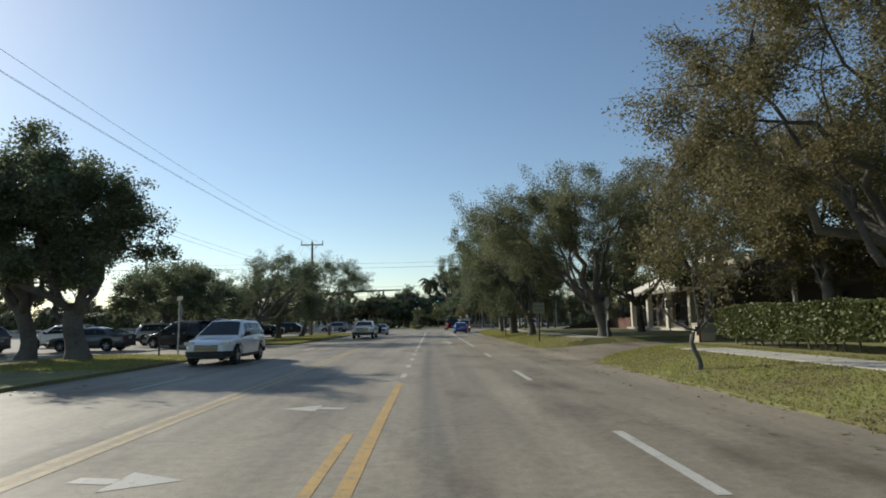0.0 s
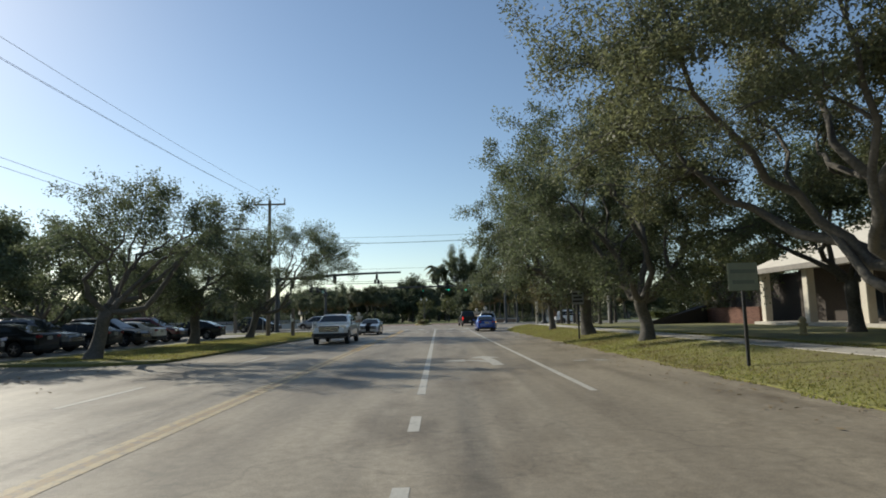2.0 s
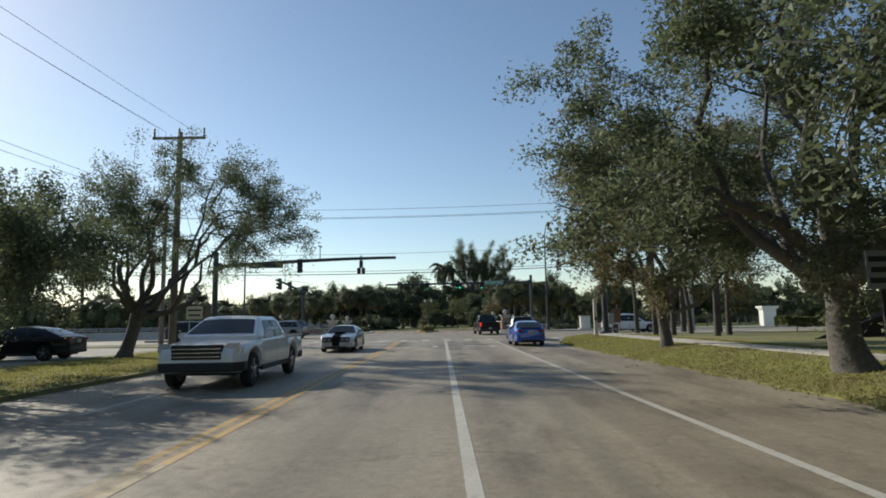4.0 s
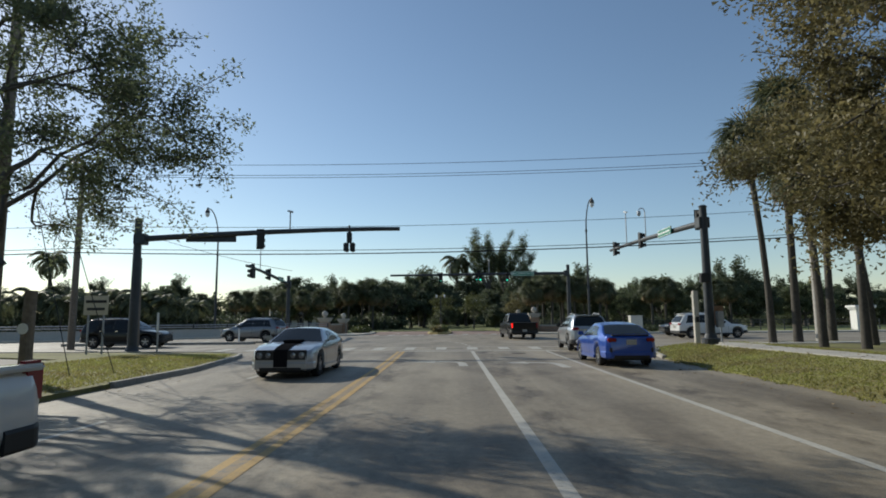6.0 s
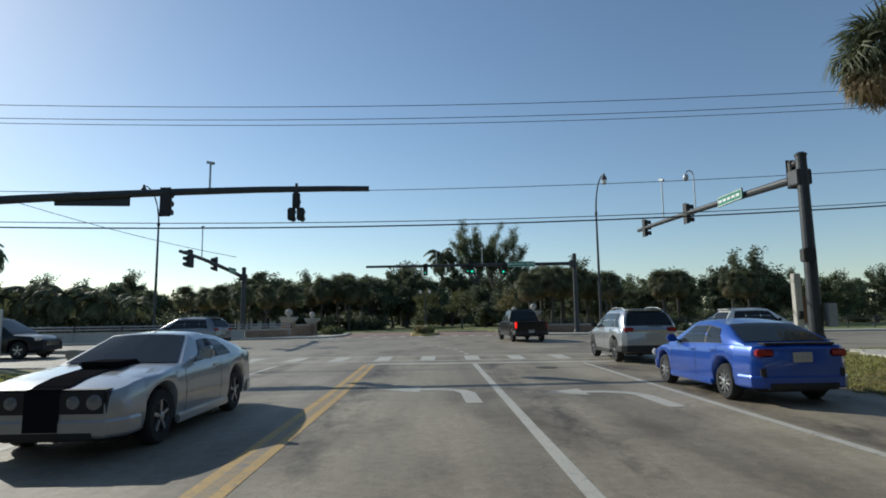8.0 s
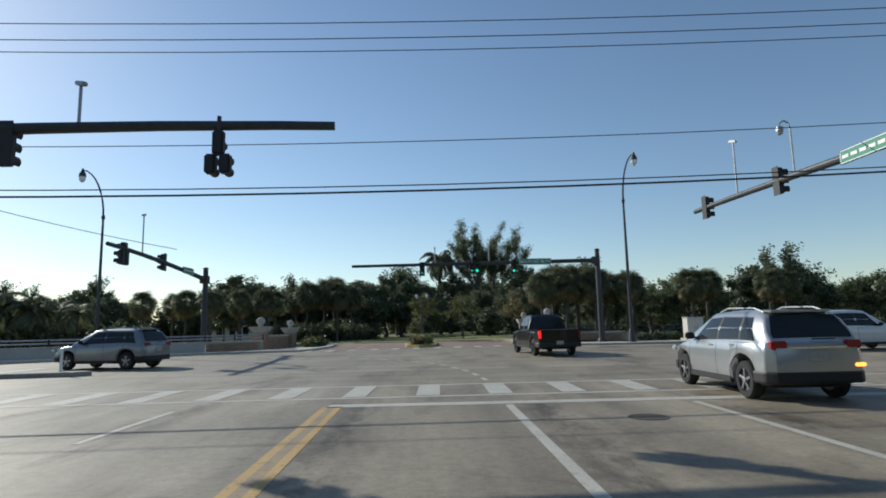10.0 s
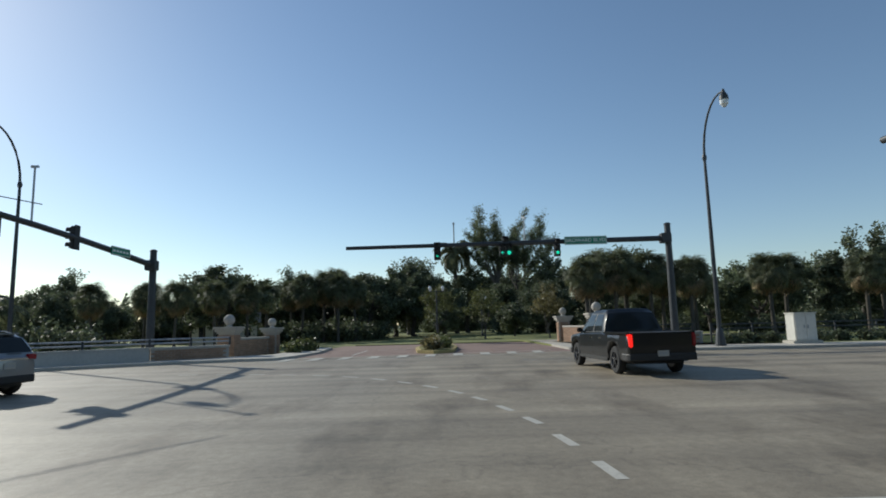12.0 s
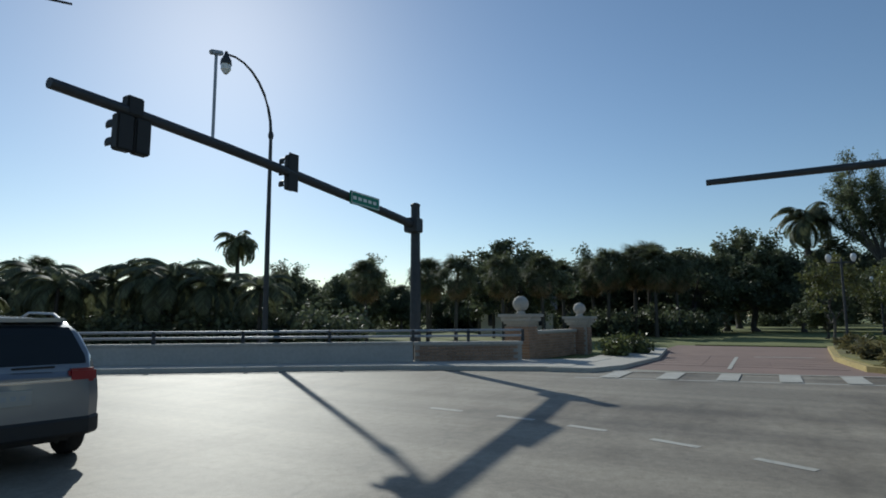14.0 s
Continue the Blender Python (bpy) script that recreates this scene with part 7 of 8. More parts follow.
    for sg in (-1, 1):
        zz = curve_at(top, my) + 0.09
        bm = bmesh.new()
        x = curve_at(plan, my) * 0.95
        box(bm, sg * (x + 0.12) - 0.1, my - 0.05, zz - 0.07, sg * (x + 0.12) + 0.1, my + 0.06, zz + 0.08, 0.03)
        box(bm, min(sg * (x - 0.04), sg * (x + 0.05)), my - 0.02, zz - 0.06, max(sg * (x - 0.04), sg * (x + 0.05)), my + 0.03, zz - 0.02, 0.008)
        part("mirror", bm, low if rails else mat, root)
    if spoiler:
        y, z, w = spoiler
        bm = bmesh.new()
        box(bm, -w, y - 0.1, z, w, y + 0.1, z + 0.03, 0.012)
        for sg in (-1, 1):
            box(bm, sg * w * 0.9 - 0.03, y - 0.08, z - 0.05, sg * w * 0.9 + 0.03, y + 0.06, z + 0.01, 0.01)
        part("spoiler", bm, BLACK, root, "black boot spoiler")
    if rails:
        for c in (wf, wr):
            for sg in (-1, 1):
                bm = bmesh.new()
                row = []
                for a in np.linspace(0.08, math.pi - 0.08, 15):
                    pts = []
                    for rr in (ra, ra + 0.075):
                        y, z = c + rr * math.cos(a), r + rr * math.sin(a)
                        pts.append((y, z, side_x(min(max(y, y0), y1), z)))
                    row.append([bm.verts.new((sg * (pts[0][2] - 0.05), pts[0][0], pts[0][1])), bm.verts.new((sg * (pts[0][2] + 0.012), pts[0][0], pts[0][1])), bm.verts.new((sg * (pts[1][2] + 0.01), pts[1][0], pts[1][1]))])
                for a, b in zip(row, row[1:]):
                    bm.faces.new((a[0], a[1], b[1], b[0])), bm.faces.new((a[1], a[2], b[2], b[1]))
                part("arch_trim", bm, low, root, "black wheel-arch trim")
        zb = curve_at(top, y0 + 0.1)
        part("rear_wiper", box(bmesh.new(), -0.02, y0 + 0.06, zb + 0.03, 0.38, y0 + 0.09, zb + 0.05, 0.006), BLACK, root)
        part("tailgate_trim", box(bmesh.new(), -W * 0.3, y0 - 0.012, zb - 0.12, W * 0.3, y0 + 0.06, zb - 0.09, 0.01), CHROME, root)
        yt = cabin[2][0]
        part("roof_spoiler", box(bmesh.new(), -cab_w * 0.86, yt - 0.26, curve_at(cabin, yt) - 0.035, cab_w * 0.86, yt + 0.1, curve_at(cabin, yt) + 0.012, 0.02), mat, root)
        for sg in (-1, 1):
            bm = bmesh.new()
            ya, yb = cabin[1][0] + 0.2, cabin[-2][0] - 0.2
            pts = [(sg * (cab_w - 0.08), y, curve_at(cabin, y) + (0.0 if i in (0, 5) else 0.055)) for i, y in enumerate(np.linspace(ya, yb, 6))]
            tube(bm, pts, 0.016, 6)
            part("roof_rail", bm, GALV, root)
    if stripes:
        bm = bmesh.new()
        row = []
        for y in np.linspace(stripes[0], stripes[1], 14):
            z = curve_at(top, y) + 0.036
            row.append((bm.verts.new((-0.21, y, z - 0.005)), bm.verts.new((0.21, y, z - 0.005))))
        for a, b in zip(row, row[1:]):
            bm.faces.new((a[0], a[1], b[1], b[0]))
        part("stripe", bm, MATTE, root, "black bonnet stripe")
        part("lower_intake", box(bmesh.new(), -0.6, y1 - 0.2, clear + 0.03, 0.6, y1 + 0.022, clear + 0.15, 0.03), BLACK, root, "black lower intake")
        part("nose_panel", box(bmesh.new(), -0.22, y1 - 0.2, 0.3, 0.22, y1 + 0.026, 0.8, 0.03), MATTE, root, "black nose panel")
        for sg in (-1, 1):
            bm = bmesh.new()
            lathe(bm, [(0.085, -0.1), (0.085, 0.02), (0.07, 0.04), (0.02, 0.05)], 16, pose(sg * 0.345, y1 - 0.02, 0.65, -90, 0, 0))
            part("fog_lamp", bm, LENS, root, "round fog lamp")
        part("bonnet_scoop", box(bmesh.new(), -0.26, 0.75, curve_at(top, 1.0), 0.26, 1.35, curve_at(top, 1.0) + 0.08, 0.03), MATTE, root, "black bonnet scoop")
    if bed:
        ya, yb, zf = bed
        zt = curve_at(top, (ya + yb) / 2)
        wb = W * 0.43
        # the bed is closed; a dark sheet on top stands for its shaded opening
        part("bed_floor", box(bmesh.new(), -wb, ya, zt + 0.022, wb, yb, zt + 0.03), BLACK, root, "dark panel standing in for the shaded inside of the open bed")
        for sg in (-1, 1):
            part("bed_rail", box(bmesh.new(), sg * W * 0.462 - 0.06, ya - 0.05, zt - 0.01, sg * W * 0.462 + 0.05, yb + 0.02, zt + 0.05, 0.02), mat, root)
        part("tailgate", box(bmesh.new(), -W * 0.42, y0 - 0.012, zt - 0.5, W * 0.42, y0 + 0.06, zt + 0.02, 0.02), mat, root)
    for c in (wf, wr):
        for sg in (-1, 1):
            wheel_mesh(r, 0.22, spokes, rim, root, (sg * (W / 2 - 0.155), c, r), sg)
    return root


def sedan(m, mat, label, group="parked cars", **k):
    return vehicle("sedan", m, 4.55, 1.8, 0.32, 1.36, -1.32, [(-2.28, 0.92), (-2.2, 1.0), (-1.5, 1.02), (0.6, 0.94), (1.2, 0.9), (1.9, 0.8), (2.2, 0.68), (2.28, 0.62)],
                   [(-2.28, 0.66), (-2.15, 0.8), (-1.6, 0.89), (0, 0.9), (1.5, 0.88), (2.05, 0.78), (2.28, 0.6)],
                   [(-1.95, 1.0), (-1.15, 1.33), (-0.5, 1.42), (0.15, 1.4), (1.15, 0.9)], 0.62, mat, label, group,
                   sides=((-0.62, 0.75, -0.5, 0.06), (-1.35, -0.7, -1.0, -0.6)), screen=(1.08, 0.2), back=(-1.85, -1.12), tails=((0.61, 0.87, 0.28, 0.13, 0.125),), heads=((0.62, 0.66, 0.38, 0.14, 0.03),),
                   seams=(0.85, -0.3, -1.15), handles=((-0.15, 0.84), (-1.0, 0.86)), grille=(0.45, 0.42, 0.56), **k)


def crossover(m, mat, label, group="parked cars", L=4.5, H=1.66, **k):
    h = L / 2
    return vehicle("suv", m, L, 1.86, 0.35, h - 0.86, -h + 0.84, [(-h, 0.98), (-h + 0.08, 1.06), (-1.2, 1.08), (0.7, 1.04), (1.1, 1.02), (h - 0.4, 0.92), (h - 0.1, 0.8), (h, 0.72)],
                   [(-h, 0.72), (-h + 0.14, 0.86), (-1.5, 0.92), (0, 0.93), (1.4, 0.91), (h - 0.25, 0.82), (h, 0.62)],
                   [(-h + 0.06, 1.06), (-h + 0.34, 1.5), (-h + 0.6, H - 0.03), (-0.4, H), (0.2, H - 0.03), (1.2, 1.03)], 0.64, mat, label, group,
                   sides=((-0.35, 0.85, -0.3, 0.16), (-1.25, -0.42, -1.15, -0.4), (-h + 0.42, -1.32, -h + 0.7, -1.25)), screen=(1.1, 0.28), back=(-h + 0.1, -h + 0.4),
                   tails=((0.64, 1.0, 0.28, 0.15, 0.115),), heads=((0.66, 0.82, 0.36, 0.12, 0.04),), seams=(0.95, -0.38, -1.28), handles=((-0.15, 0.96), (-1.05, 0.98)), grille=(0.45, 0.5, 0.76), clear=0.28, rails=True, **k)


def pickup(m, mat, label, H=1.9, L=5.8, group="", dz=0.0, **k):
    h = L / 2
    return vehicle("pickup_truck", m, L, 2.02, 0.4, h - 0.95, -h + 1.15, [(y, z - dz) for y, z in ((-h, 1.16), (-0.9, 1.17), (-0.7, 1.2), (1.0, 1.16), (1.35, 1.16), (h - 0.35, 1.08), (h - 0.06, 1.0), (h, 0.9))],
                   [(-h, 0.94), (-h + 0.1, 0.985), (-1, 1.0), (1.2, 1.0), (h - 0.25, 0.95), (h, 0.8)],
                   [(-0.92, 1.2), (-0.78, H - 0.12), (-0.6, H), (0.55, H), (0.75, H - 0.05), (1.5, 1.17)], 0.72, mat, label, group,
                   sides=((0.12, 1.15, 0.1, 0.62), (-0.72, 0.02, -0.6, 0.0)), screen=(1.42, 0.82), back=(-0.905, -0.79), tails=((0.9, 0.98, 0.1, 0.36, 0.14),), heads=((0.74, 0.92, 0.3, 0.22, 0.03),),
                   seams=(1.2, 0.06, -0.86), handles=((0.25, 1.02), (-0.65, 1.02)), grille=(0.56, 0.66, 1.0), clear=0.36, bed=(-h + 0.06, -0.98, 0.7), plate_z=0.62, category="pickup truck", mirror=1.05, **k)


def spot(x, y, heading, z=0.0):
    return pose(x, y, z, 0, 0, heading)


BLUE = paint("blue", (0.0, 0.06, 0.38), 0.25)
SILVER = paint("silver", (0.4, 0.41, 0.42), 0.6)
WHITE = paint("white", (0.72, 0.72, 0.7), 0.0)
DARK = paint("dark", (0.009, 0.01, 0.011), 0.0)
DARK.node_tree.nodes["Principled BSDF"].inputs["Specular IOR Level"].default_value = 0.2
GREY = paint("grey", (0.1, 0.105, 0.11), 0.5)
PALEGREY = paint("pale_grey", (0.22, 0.23, 0.245), 0.6)
MAROON = paint("maroon", (0.09, 0.015, 0.015), 0.3)
sedan(spot(3.7, 74.5, 0) @ Matrix.Scale(0.94, 4), BLUE, "bright blue saloon car with a black boot spoiler, waiting", "waiting cars", spoiler=(-2.14, 1.005, 0.6), spokes=10, low=BLUE, diffuser=True)
crossover(spot(-15.8, 96.0, 78), PALEGREY, "silver-grey compact SUV turning through the junction", "waiting cars")
pickup(spot(3.4, 99.5, 4), DARK, "black crew-cab pickup truck with lit tail light turning at the junction", brake=True, rim=DARKALLOY)
crossover(spot(4.6, 83.0, -2), SILVER, "pale silver SUV with a lit amber turn lamp at the crosswalk", "waiting cars", 4.45, 1.64, amber=True)
crossover(spot(16.8, 96.6, -86), WHITE, "long white three-row SUV crossing the junction", "cross traffic", 5.0, 1.76)
crossover(spot(17.6, 101.7, 90), DARK, "black SUV waiting on the cross street", "cross traffic", 4.6, 1.66)
crossover(spot(-20.6, 88.4, -90), DARK, "black SUV waiting on the cross street", "cross traffic", 4.7, 1.68)
crossover(spot(-8.15, 24.6, 180), WHITE, "white SUV on the oncoming side of the street", "oncoming cars", 4.6, 1.68)
pickup(spot(-6.35, 57.2, 180), WHITE, "white extended-cab pickup truck on the oncoming side", 1.64, 5.5, dz=0.08)
vehicle("coupe", spot(-6.1, 71.8, 180) @ Matrix.Scale(0.93, 4), 4.75, 1.88, 0.34, 1.42, -1.3, [(-2.37, 0.9), (-2.28, 0.98), (-1.5, 1.02), (0.5, 0.96), (1.0, 0.95), (1.9, 0.86), (2.25, 0.78), (2.37, 0.7)],
        [(-2.37, 0.74), (-2.2, 0.86), (-1.5, 0.94), (0, 0.92), (1.5, 0.92), (2.15, 0.84), (2.37, 0.7)], [(-1.95, 1.0), (-1.0, 1.3), (-0.45, 1.37), (-0.05, 1.35), (0.8, 0.95)], 0.64, SILVER,
        "silver muscle car with a broad black bonnet stripe", "oncoming cars", sides=((-0.4, 0.5, -0.35, -0.14), (-1.1, -0.5, -0.8, -0.47)), screen=(0.76, -0.0), back=(-1.75, -0.95),
        tails=((0.6, 0.86, 0.36, 0.18, 0.12),), heads=((0.58, 0.65, 0.2, 0.2, 0.075),), seams=(0.75, -0.55), handles=((-0.35, 0.86),), grille=(0.71, 0.5, 0.79), stripes=(0.95, 2.3), round_lamps=True, clear=0.2, low=SILVER)
# car park and side drive
crossover(spot(-16.3, 39.4, 68, 0.03), DARK, "dark minivan leaving the car park", "parked cars", 4.9, 1.75)
sedan(spot(-18.9, 66.6, 95, 0.06), DARK, "dark saloon parked in the car park")
LOTCARS = ((36.4, GREY, 0), (46.0, SILVER, 1), (48.9, DARK, 0), (51.7, GREY, 1), (54.6, DARK, 0), (57.4, DARK, 1), (60.3, WHITE, 0), (63.0, MAROON, 1))
for i, (y, mt, kind) in enumerate(LOTCARS):
    (crossover if kind else sedan)(spot(-20.4 + 0.25 * (i % 3), y, -90 if i % 2 else 90, 0.06), mt, f"{mt.name[10:]} {'SUV' if kind else 'saloon'} parked nose-in in the car park")
for i, (y, mt, kind) in enumerate(((31.0, WHITE, 0), (28.2, SILVER, 1), (33.8, GREY, 1), (23.5, DARK, 1), (43.0, WHITE, 1), (47.0, SILVER, 0))):
    (crossover if kind else sedan)(spot(-26.5 + 0.2 * (i % 3), y, 90, 0.02), mt, f"{mt.name[10:]} {'SUV' if kind else 'saloon'} parked under the trees")

# ---- signs, posts and street furniture ----


def post_sign(name, base, h, w, hh, mat, label, legs=1, rot=0.0, bars=0, cat="sign", barmat=None, leg_mat=None, octagon=False):
    root = tagged(empty(name, pose(*base, 0, 0, rot)), label, cat)
    for k in range(legs):
        x = (k - (legs - 1) / 2) * w * 0.62
        part("post", box(bmesh.new(), x - 0.035, 0.0, -0.2, x + 0.035, 0.06, h - (0 if legs > 1 else 0.02), 0.008), leg_mat or GALV, root)
    bm = bmesh.new()
    if octagon:
        lathe(bm, [(w / 2, -0.012), (w / 2, 0.012)], 8, pose(0, -0.02, h - hh / 2, 90, 22.5, 0))
    else:
        box(bm, -w / 2, -0.03, h - hh, w / 2, -0.005, h, 0.01)
    face = part("panel", bm, mat, root)
    for k in range(bars):
        z = h - hh * (k + 0.8) / (bars + 0.6)
        bw = w * (0.36 if k % 2 else 0.42)
        part("lettering", box(bmesh.new(), -bw, -0.035, z - hh * 0.07, bw, -0.03, z + hh * 0.07), barmat or BLACK, face, "bars of lettering")
    return root


post_sign("building_sign", (-17.3, 79.9, 0.1), 2.55, 1.05, 0.85, SIGNTAN, "tan double-post building sign with dark lettering", 2, 4, 2)
post_sign("warning_post", (-15.2, 81.2, 0.1), 1.8, 0.1, 0.9, SIGNWHITE, "white marker post near the kerb", 1)
post_sign("entrance_sign", (6.6, 36.2, 0.15), 2.34, 0.7, 0.64, material("sign_olive", (0.2, 0.22, 0.16), 0.6, 0, 0.15, 5, 0.8, 0.0), "olive-grey square sign on a dark post in the verge", 1, 0, 2, leg_mat=BLACK, barmat=material("faint_lettering", (0.12, 0.14, 0.11), 0.6, 0, 0.1, 5, 0.8, 0.0))
SIGNBACK = material("sign_back_grey", (0.3, 0.31, 0.31), 0.5, 0.5, 0.15, 5, 0.8, 0.0)
stop = post_sign("stop_sign", (10.3, 34.6, 0.4), 2.35, 0.76, 0.76, SIGNBACK, "grey back of an octagonal stop sign with a pale plate below", 1, 92, 0, octagon=True)
part("plate", box(bmesh.new(), -0.15, -0.02, 0.98, 0.15, -0.003, 1.5, 0.006), SIGNWHITE, stop, "narrow pale plate")
post_sign("parking_sign", (6.5, 51.5, 0.15), 2.35, 0.58, 0.66, SIGNBACK, "grey sign with dark lettering on a dark post", 1, 0, 3, leg_mat=BLACK)
post_sign("drive_sign", (16.4, 40.4, 0.4), 2.3, 0.5, 0.6, SIGNBACK, "small grey sign on a post inside the drive", 1, 0, 0)
post_sign("yard_sign", (12.6, 21.9, 0.4), 1.0, 0.6, 0.75, SIGNTAN, "small tan yard sign beside the hedge", 2, -20, 2)
post_sign("wood_sign", (11.9, 84.6, 0.05), 2.0, 0.75, 1.0, material("brown_board", (0.2, 0.11, 0.06), 0.7, 0, 0.25, 8, 0.8, 0.1), "brown board sign on the corner seen from behind", 2, 0)
# hydrant
hy = tagged(empty("fire_hydrant", pose(13.4, 44.9, VERGE_IN)), "faded yellow fire hydrant beside the sidewalk", "fire hydrant")
HYD = material("hydrant_paint", (0.42, 0.35, 0.2), 0.6, 0.1, 0.25, 10, 1, 0.1)
bm = bmesh.new()
lathe(bm, [(0.16, -0.1), (0.16, 0.05), (0.11, 0.08), (0.11, 0.5), (0.14, 0.52), (0.13, 0.6), (0.05, 0.7)], 14)
part("barrel", bm, HYD, hy)
for sg in (-1, 1):
    bm = bmesh.new()
    lathe(bm, [(0.055, 0.1), (0.055, 0.18), (0.03, 0.2)], 10, pose(0, 0, 0.4, 0, 90 * sg, 0))
    part("nozzle", bm, HYD, hy)
# side-drive sign, pedestrian posts and control boxes on the corner
st = post_sign("street_sign", (-12.1, 29.2, 0.1), 2.42, 0.7, 0.7, SIGNBACK, "grey back of a stop sign under a street-name blade", 1, 130, 0, octagon=True)
part("post_top", box(bmesh.new(), -0.03, 0.002, 2.39, 0.03, 0.058, 2.6, 0.008), GALV, st)
part("name_blade", box(bmesh.new(), -0.4, 0.01, 2.6, 0.4, 0.035, 2.8, 0.006), SIGNBACK, st)
low = tagged(empty("marker_post", pose(-12.75, 28.6, 0.1)), "thin low metal post with a crossbar in the grass", "post")
part("post", box(bmesh.new(), -0.03, -0.03, -0.2, 0.03, 0.03, 1.2, 0.006), STEEL, low)
part("crossbar", box(bmesh.new(), -0.32, -0.02, 1.2, 0.3, 0.02, 1.25, 0.006), STEEL, low)
pp = tagged(empty("pedestrian_post", pose(9.6, 81.6, 0.3)), "pale concrete post with a push button on the corner", "post")
part("shaft", box(bmesh.new(), -0.11, -0.11, -0.3, 0.11, 0.11, 2.4, 0.02), CONCRETE, pp)
part("button_box", box(bmesh.new(), -0.07, -0.17, 0.95, 0.07, -0.1, 1.2, 0.01), BLACK, pp)
ph = tagged(empty("pedestrian_signal", pose(10.15, 81.75, 3.3)), "black pedestrian signal box on the mast", "pedestrian signal")
part("housing", box(bmesh.new(), -0.22, -0.2, -0.22, 0.2, 0.06, 0.22, 0.03), BLACK, ph)
cb2 = tagged(empty("control_box", pose(10.75, 81.75, 1.0)), "pale metal control box strapped to the mast", "control box")
part("housing", box(bmesh.new(), -0.14, -0.14, 0, 0.14, 0.14, 0.75, 0.02), GALV, cb2)
isl = slab("traffic_island", [(-26, 90.6), (-14.8, 91.6), (-14.3, 92.0), (-14.8, 92.4), (-26, 91.6)], 0.16, KERB, 0.3, label="narrow concrete traffic island", cat="traffic island")
bm = bmesh.new()
lathe(bm, [(0.05, 0), (0.05, 0.8), (0.03, 0.84)], 10)
mk = tagged(part("delineator", bm, SIGNWHITE), "white flexible delineator post on the traffic island", "post")
mk.matrix_basis = pose(-15.4, 92.0, 0.15)


# ---- grass and litter, close to the street ----
def grass(name, n, region, z_of, seed, h=0.07, label=""):
    rng = np.random.default_rng(seed)
    x, y = rng.uniform(region[0], region[2], n), rng.uniform(region[1], region[3], n)
    z = z_of(x, y)
    keep = ~np.isnan(z)
    x, y, z = x[keep], y[keep], z[keep]
    m = len(x)
    a = rng.uniform(0, 6.28, m)
    hh = h * rng.uniform(0.4, 1.5, m)
    lean = rng.normal(0, 0.5, (m, 2)) * hh[:, None]
    w = 0.012 + 0.02 * rng.random(m)
    b0 = np.stack([x - np.cos(a) * w, y - np.sin(a) * w, z - 0.01], 1)
    b1 = np.stack([x + np.cos(a) * w, y + np.sin(a) * w, z - 0.01], 1)
    t = np.stack([x + lean[:, 0], y + lean[:, 1], z + hh], 1)
    v = np.stack([b0, b1, t], 1).reshape(-1, 3)
    return tagged(raw(name, v, np.arange(3 * m).reshape(-1, 3), BLADE), label, "grass", kind="stuff")


def east_z(x, y):
    z = 0.03 + (VERGE_IN - 0.03) * np.clip((x - 5.7) / 2.9, 0, 1)
    near = np.interp(x, (5.7, 6.8, 8.0, 10.2, 12.2), (20.8, 23.4, 24.8, 26.7, 28.1))
    far = np.interp(x, (5.7, 7.3, 10.6), (30.4, 30.3, 33.0))
    z = np.minimum(z, 0.03 + (VERGE_IN - 0.03) * np.clip(np.where(y < 28, (near - y) / 2.1, (y - far) / 1.6), 0, 1))
    z = np.where(x < 5.7, 0.005, z)
    edge = 5.6 + 0.1 * np.sin(y * 2.1) + 0.06 * np.sin(y * 7.3) + np.where(y > 73, (y - 73) ** 1.7 * 0.06, 0)
    bad = (x < edge) | ((y > near) & (y < far)) | ((x > 8.55) & (x < 10.15) & ((y < 22.8) | (y > 33)))
    return np.where(bad, np.nan, z)


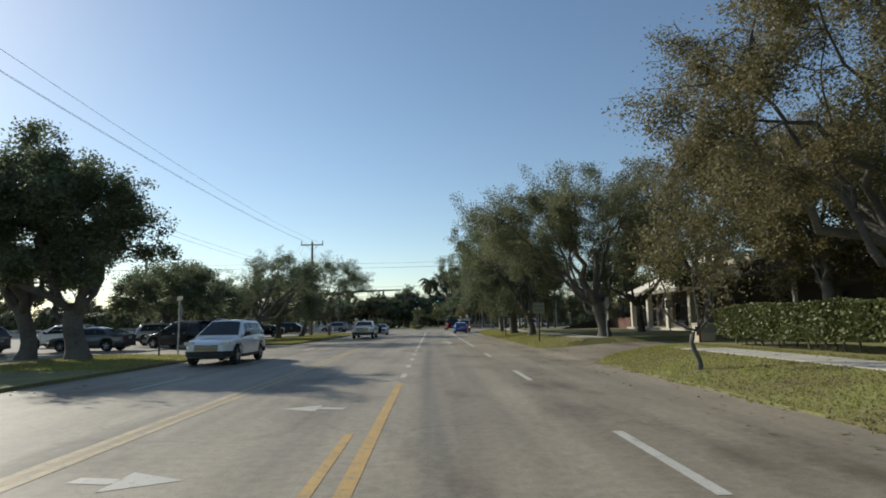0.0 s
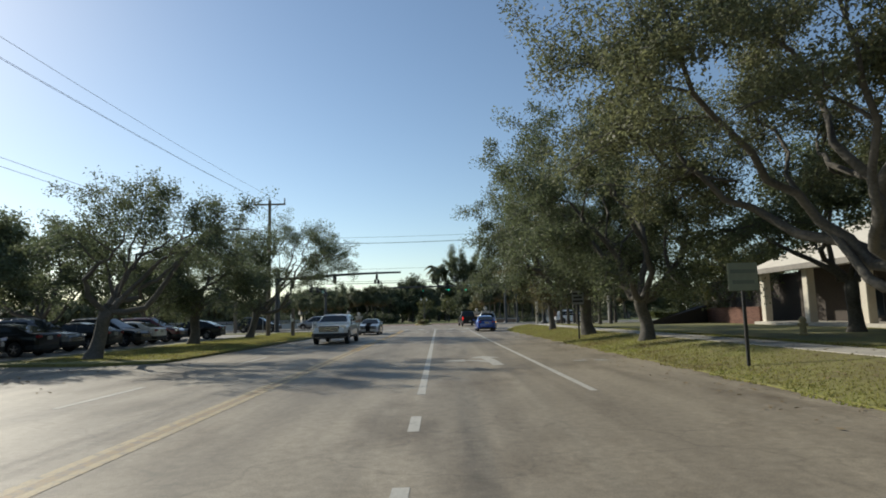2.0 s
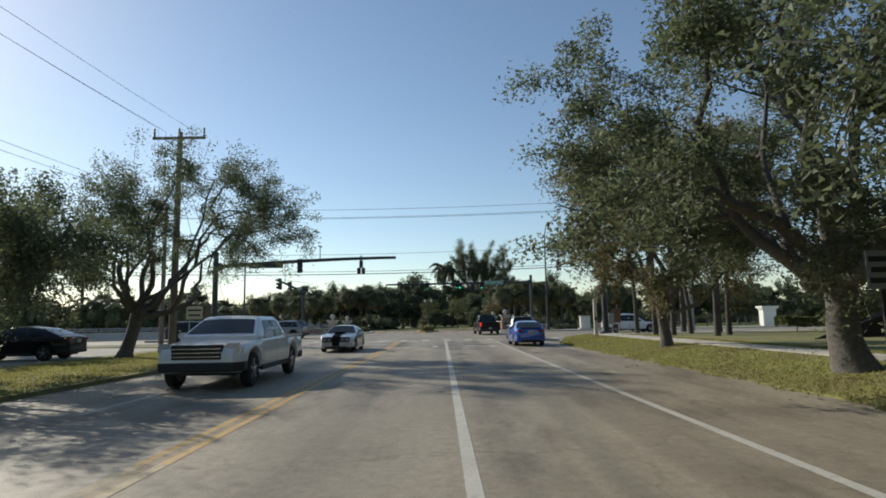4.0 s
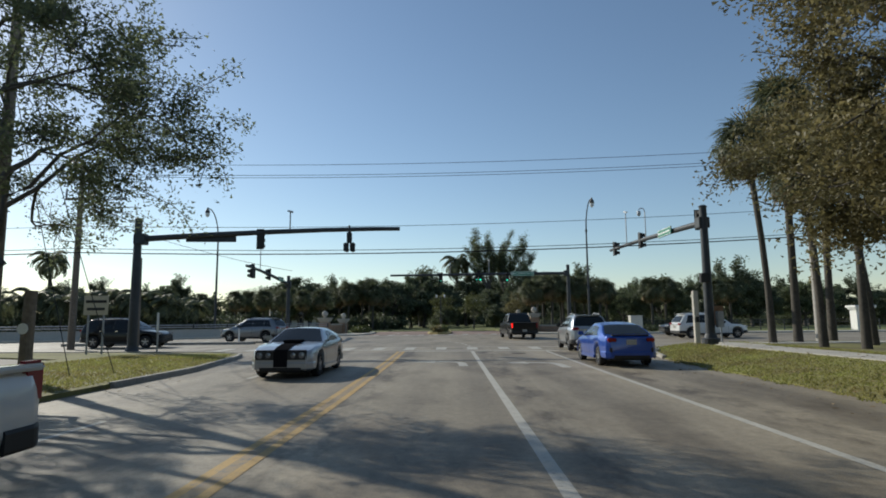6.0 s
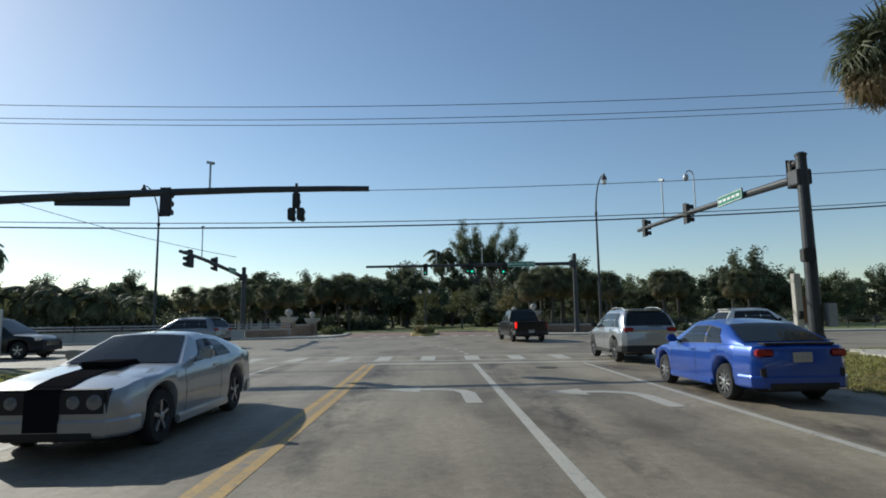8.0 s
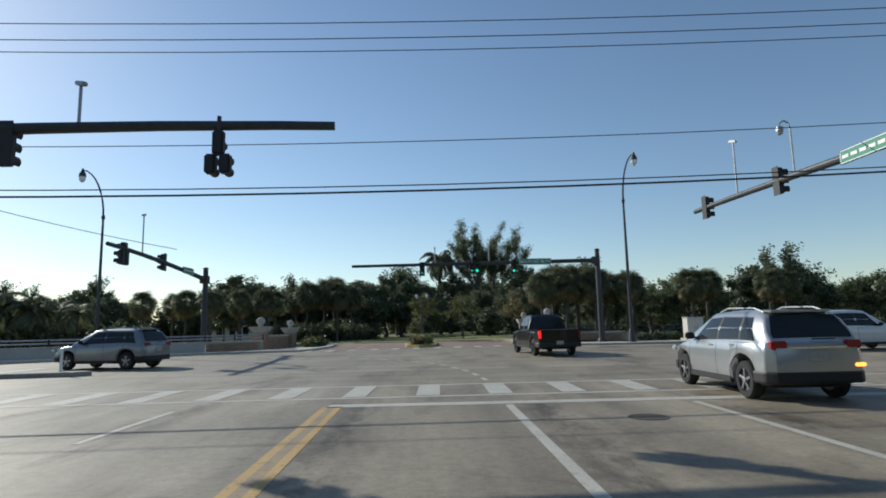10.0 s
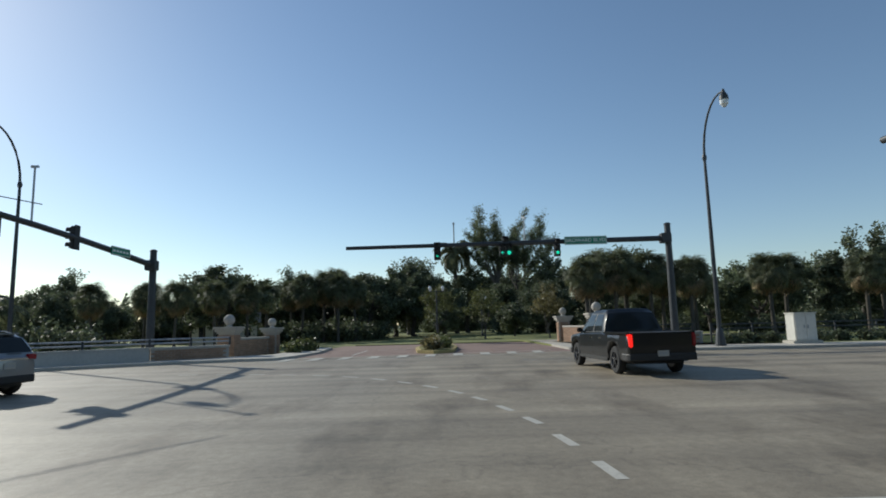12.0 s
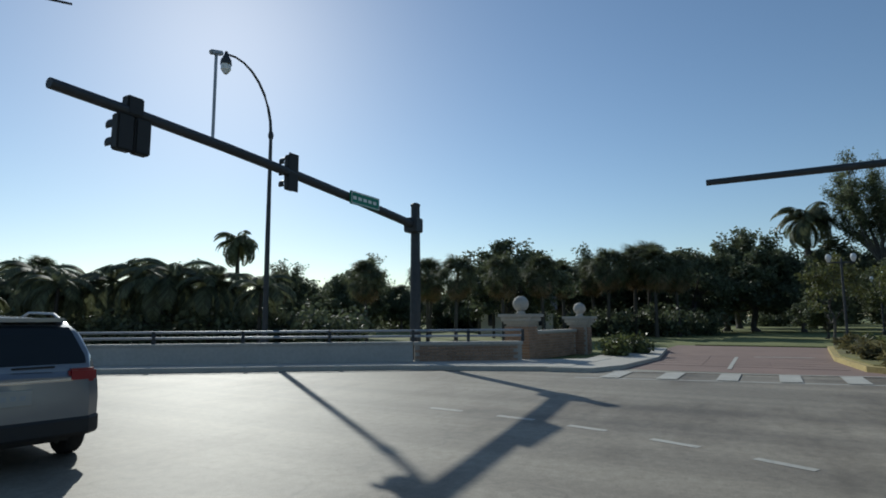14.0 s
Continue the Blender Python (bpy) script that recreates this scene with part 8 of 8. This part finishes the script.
grass("verge_grass", 150000, (5.4, 3, 11.0, 80), east_z, 500, 0.036, "short rough yellow-green grass on the verge")
grass("verge_grass", 16000, (-16.5, 20, -10.1, 30.5), lambda x, y: np.where((y > 27.9 + 0.8 * (-10.6 - x)) | (y > 29.5 + 0.34 * (-12.6 - x)), np.nan, 0.1), 507, 0.05, "short rough grass on the corner of the side drive")
grass("verge_grass", 60000, (-15.5, 44, -9.6, 79), lambda x, y: np.where((x > -9.75 - np.where(y > 74, (y - 74) * 0.22, 0)) | (y > 79), np.nan, 0.1), 501, 0.04, "short rough grass under the roadside trees")
rngl = np.random.default_rng(9)
n = 2600
c = np.stack([np.where(rngl.random(n) < 0.7, rngl.uniform(4.2, 10.5, n), rngl.uniform(-12, -8.5, n)), rngl.uniform(5, 79, n), np.full(n, 0.02)], 1)
c[:, 2] += np.where(c[:, 0] > 5.8, 0.04 + (VERGE_IN - 0.03) * np.clip((c[:, 0] - 5.7) / 2.9, 0, 1), np.where(c[:, 0] < -9.6, 0.11, 0.0))
v, f = leaf_quads(rngl, c, 0.06)
v[:, 2] = np.repeat(c[:, 2], 4) + (v[:, 2] - np.repeat(c[:, 2], 4)) * 0.25
tagged(raw("fallen_leaves", v, f, DEADFROND), "dry brown leaves fallen on grass and gutter", "leaves", kind="stuff")

ub = tagged(empty("utility_box", pose(11.8, 25.9, 0.34, 0, 0, 8)), "tan metal utility box with a red edge beside the drive", "utility box")
part("body", box(bmesh.new(), -0.4, -0.25, 0.06, 0.4, 0.25, 0.82, 0.02), SIGNTAN, ub)
part("plinth", box(bmesh.new(), -0.44, -0.29, -0.2, 0.44, 0.29, 0.06, 0.01), CONCRETE, ub)
part("lid", box(bmesh.new(), -0.42, -0.27, 0.82, 0.42, 0.27, 0.87, 0.01), SIGNTAN, ub)
part("panel", box(bmesh.new(), -0.28, -0.262, 0.44, 0.38, -0.25, 0.79, 0.004), GALV, ub, "grey upper panel")
part("edge_strip", box(bmesh.new(), -0.4, -0.265, 0.06, -0.31, -0.25, 0.8, 0.004), material("red_strip", (0.3, 0.05, 0.04), 0.6, 0, 0.15, 6, 1, 0.0), ub, "faded red strip")
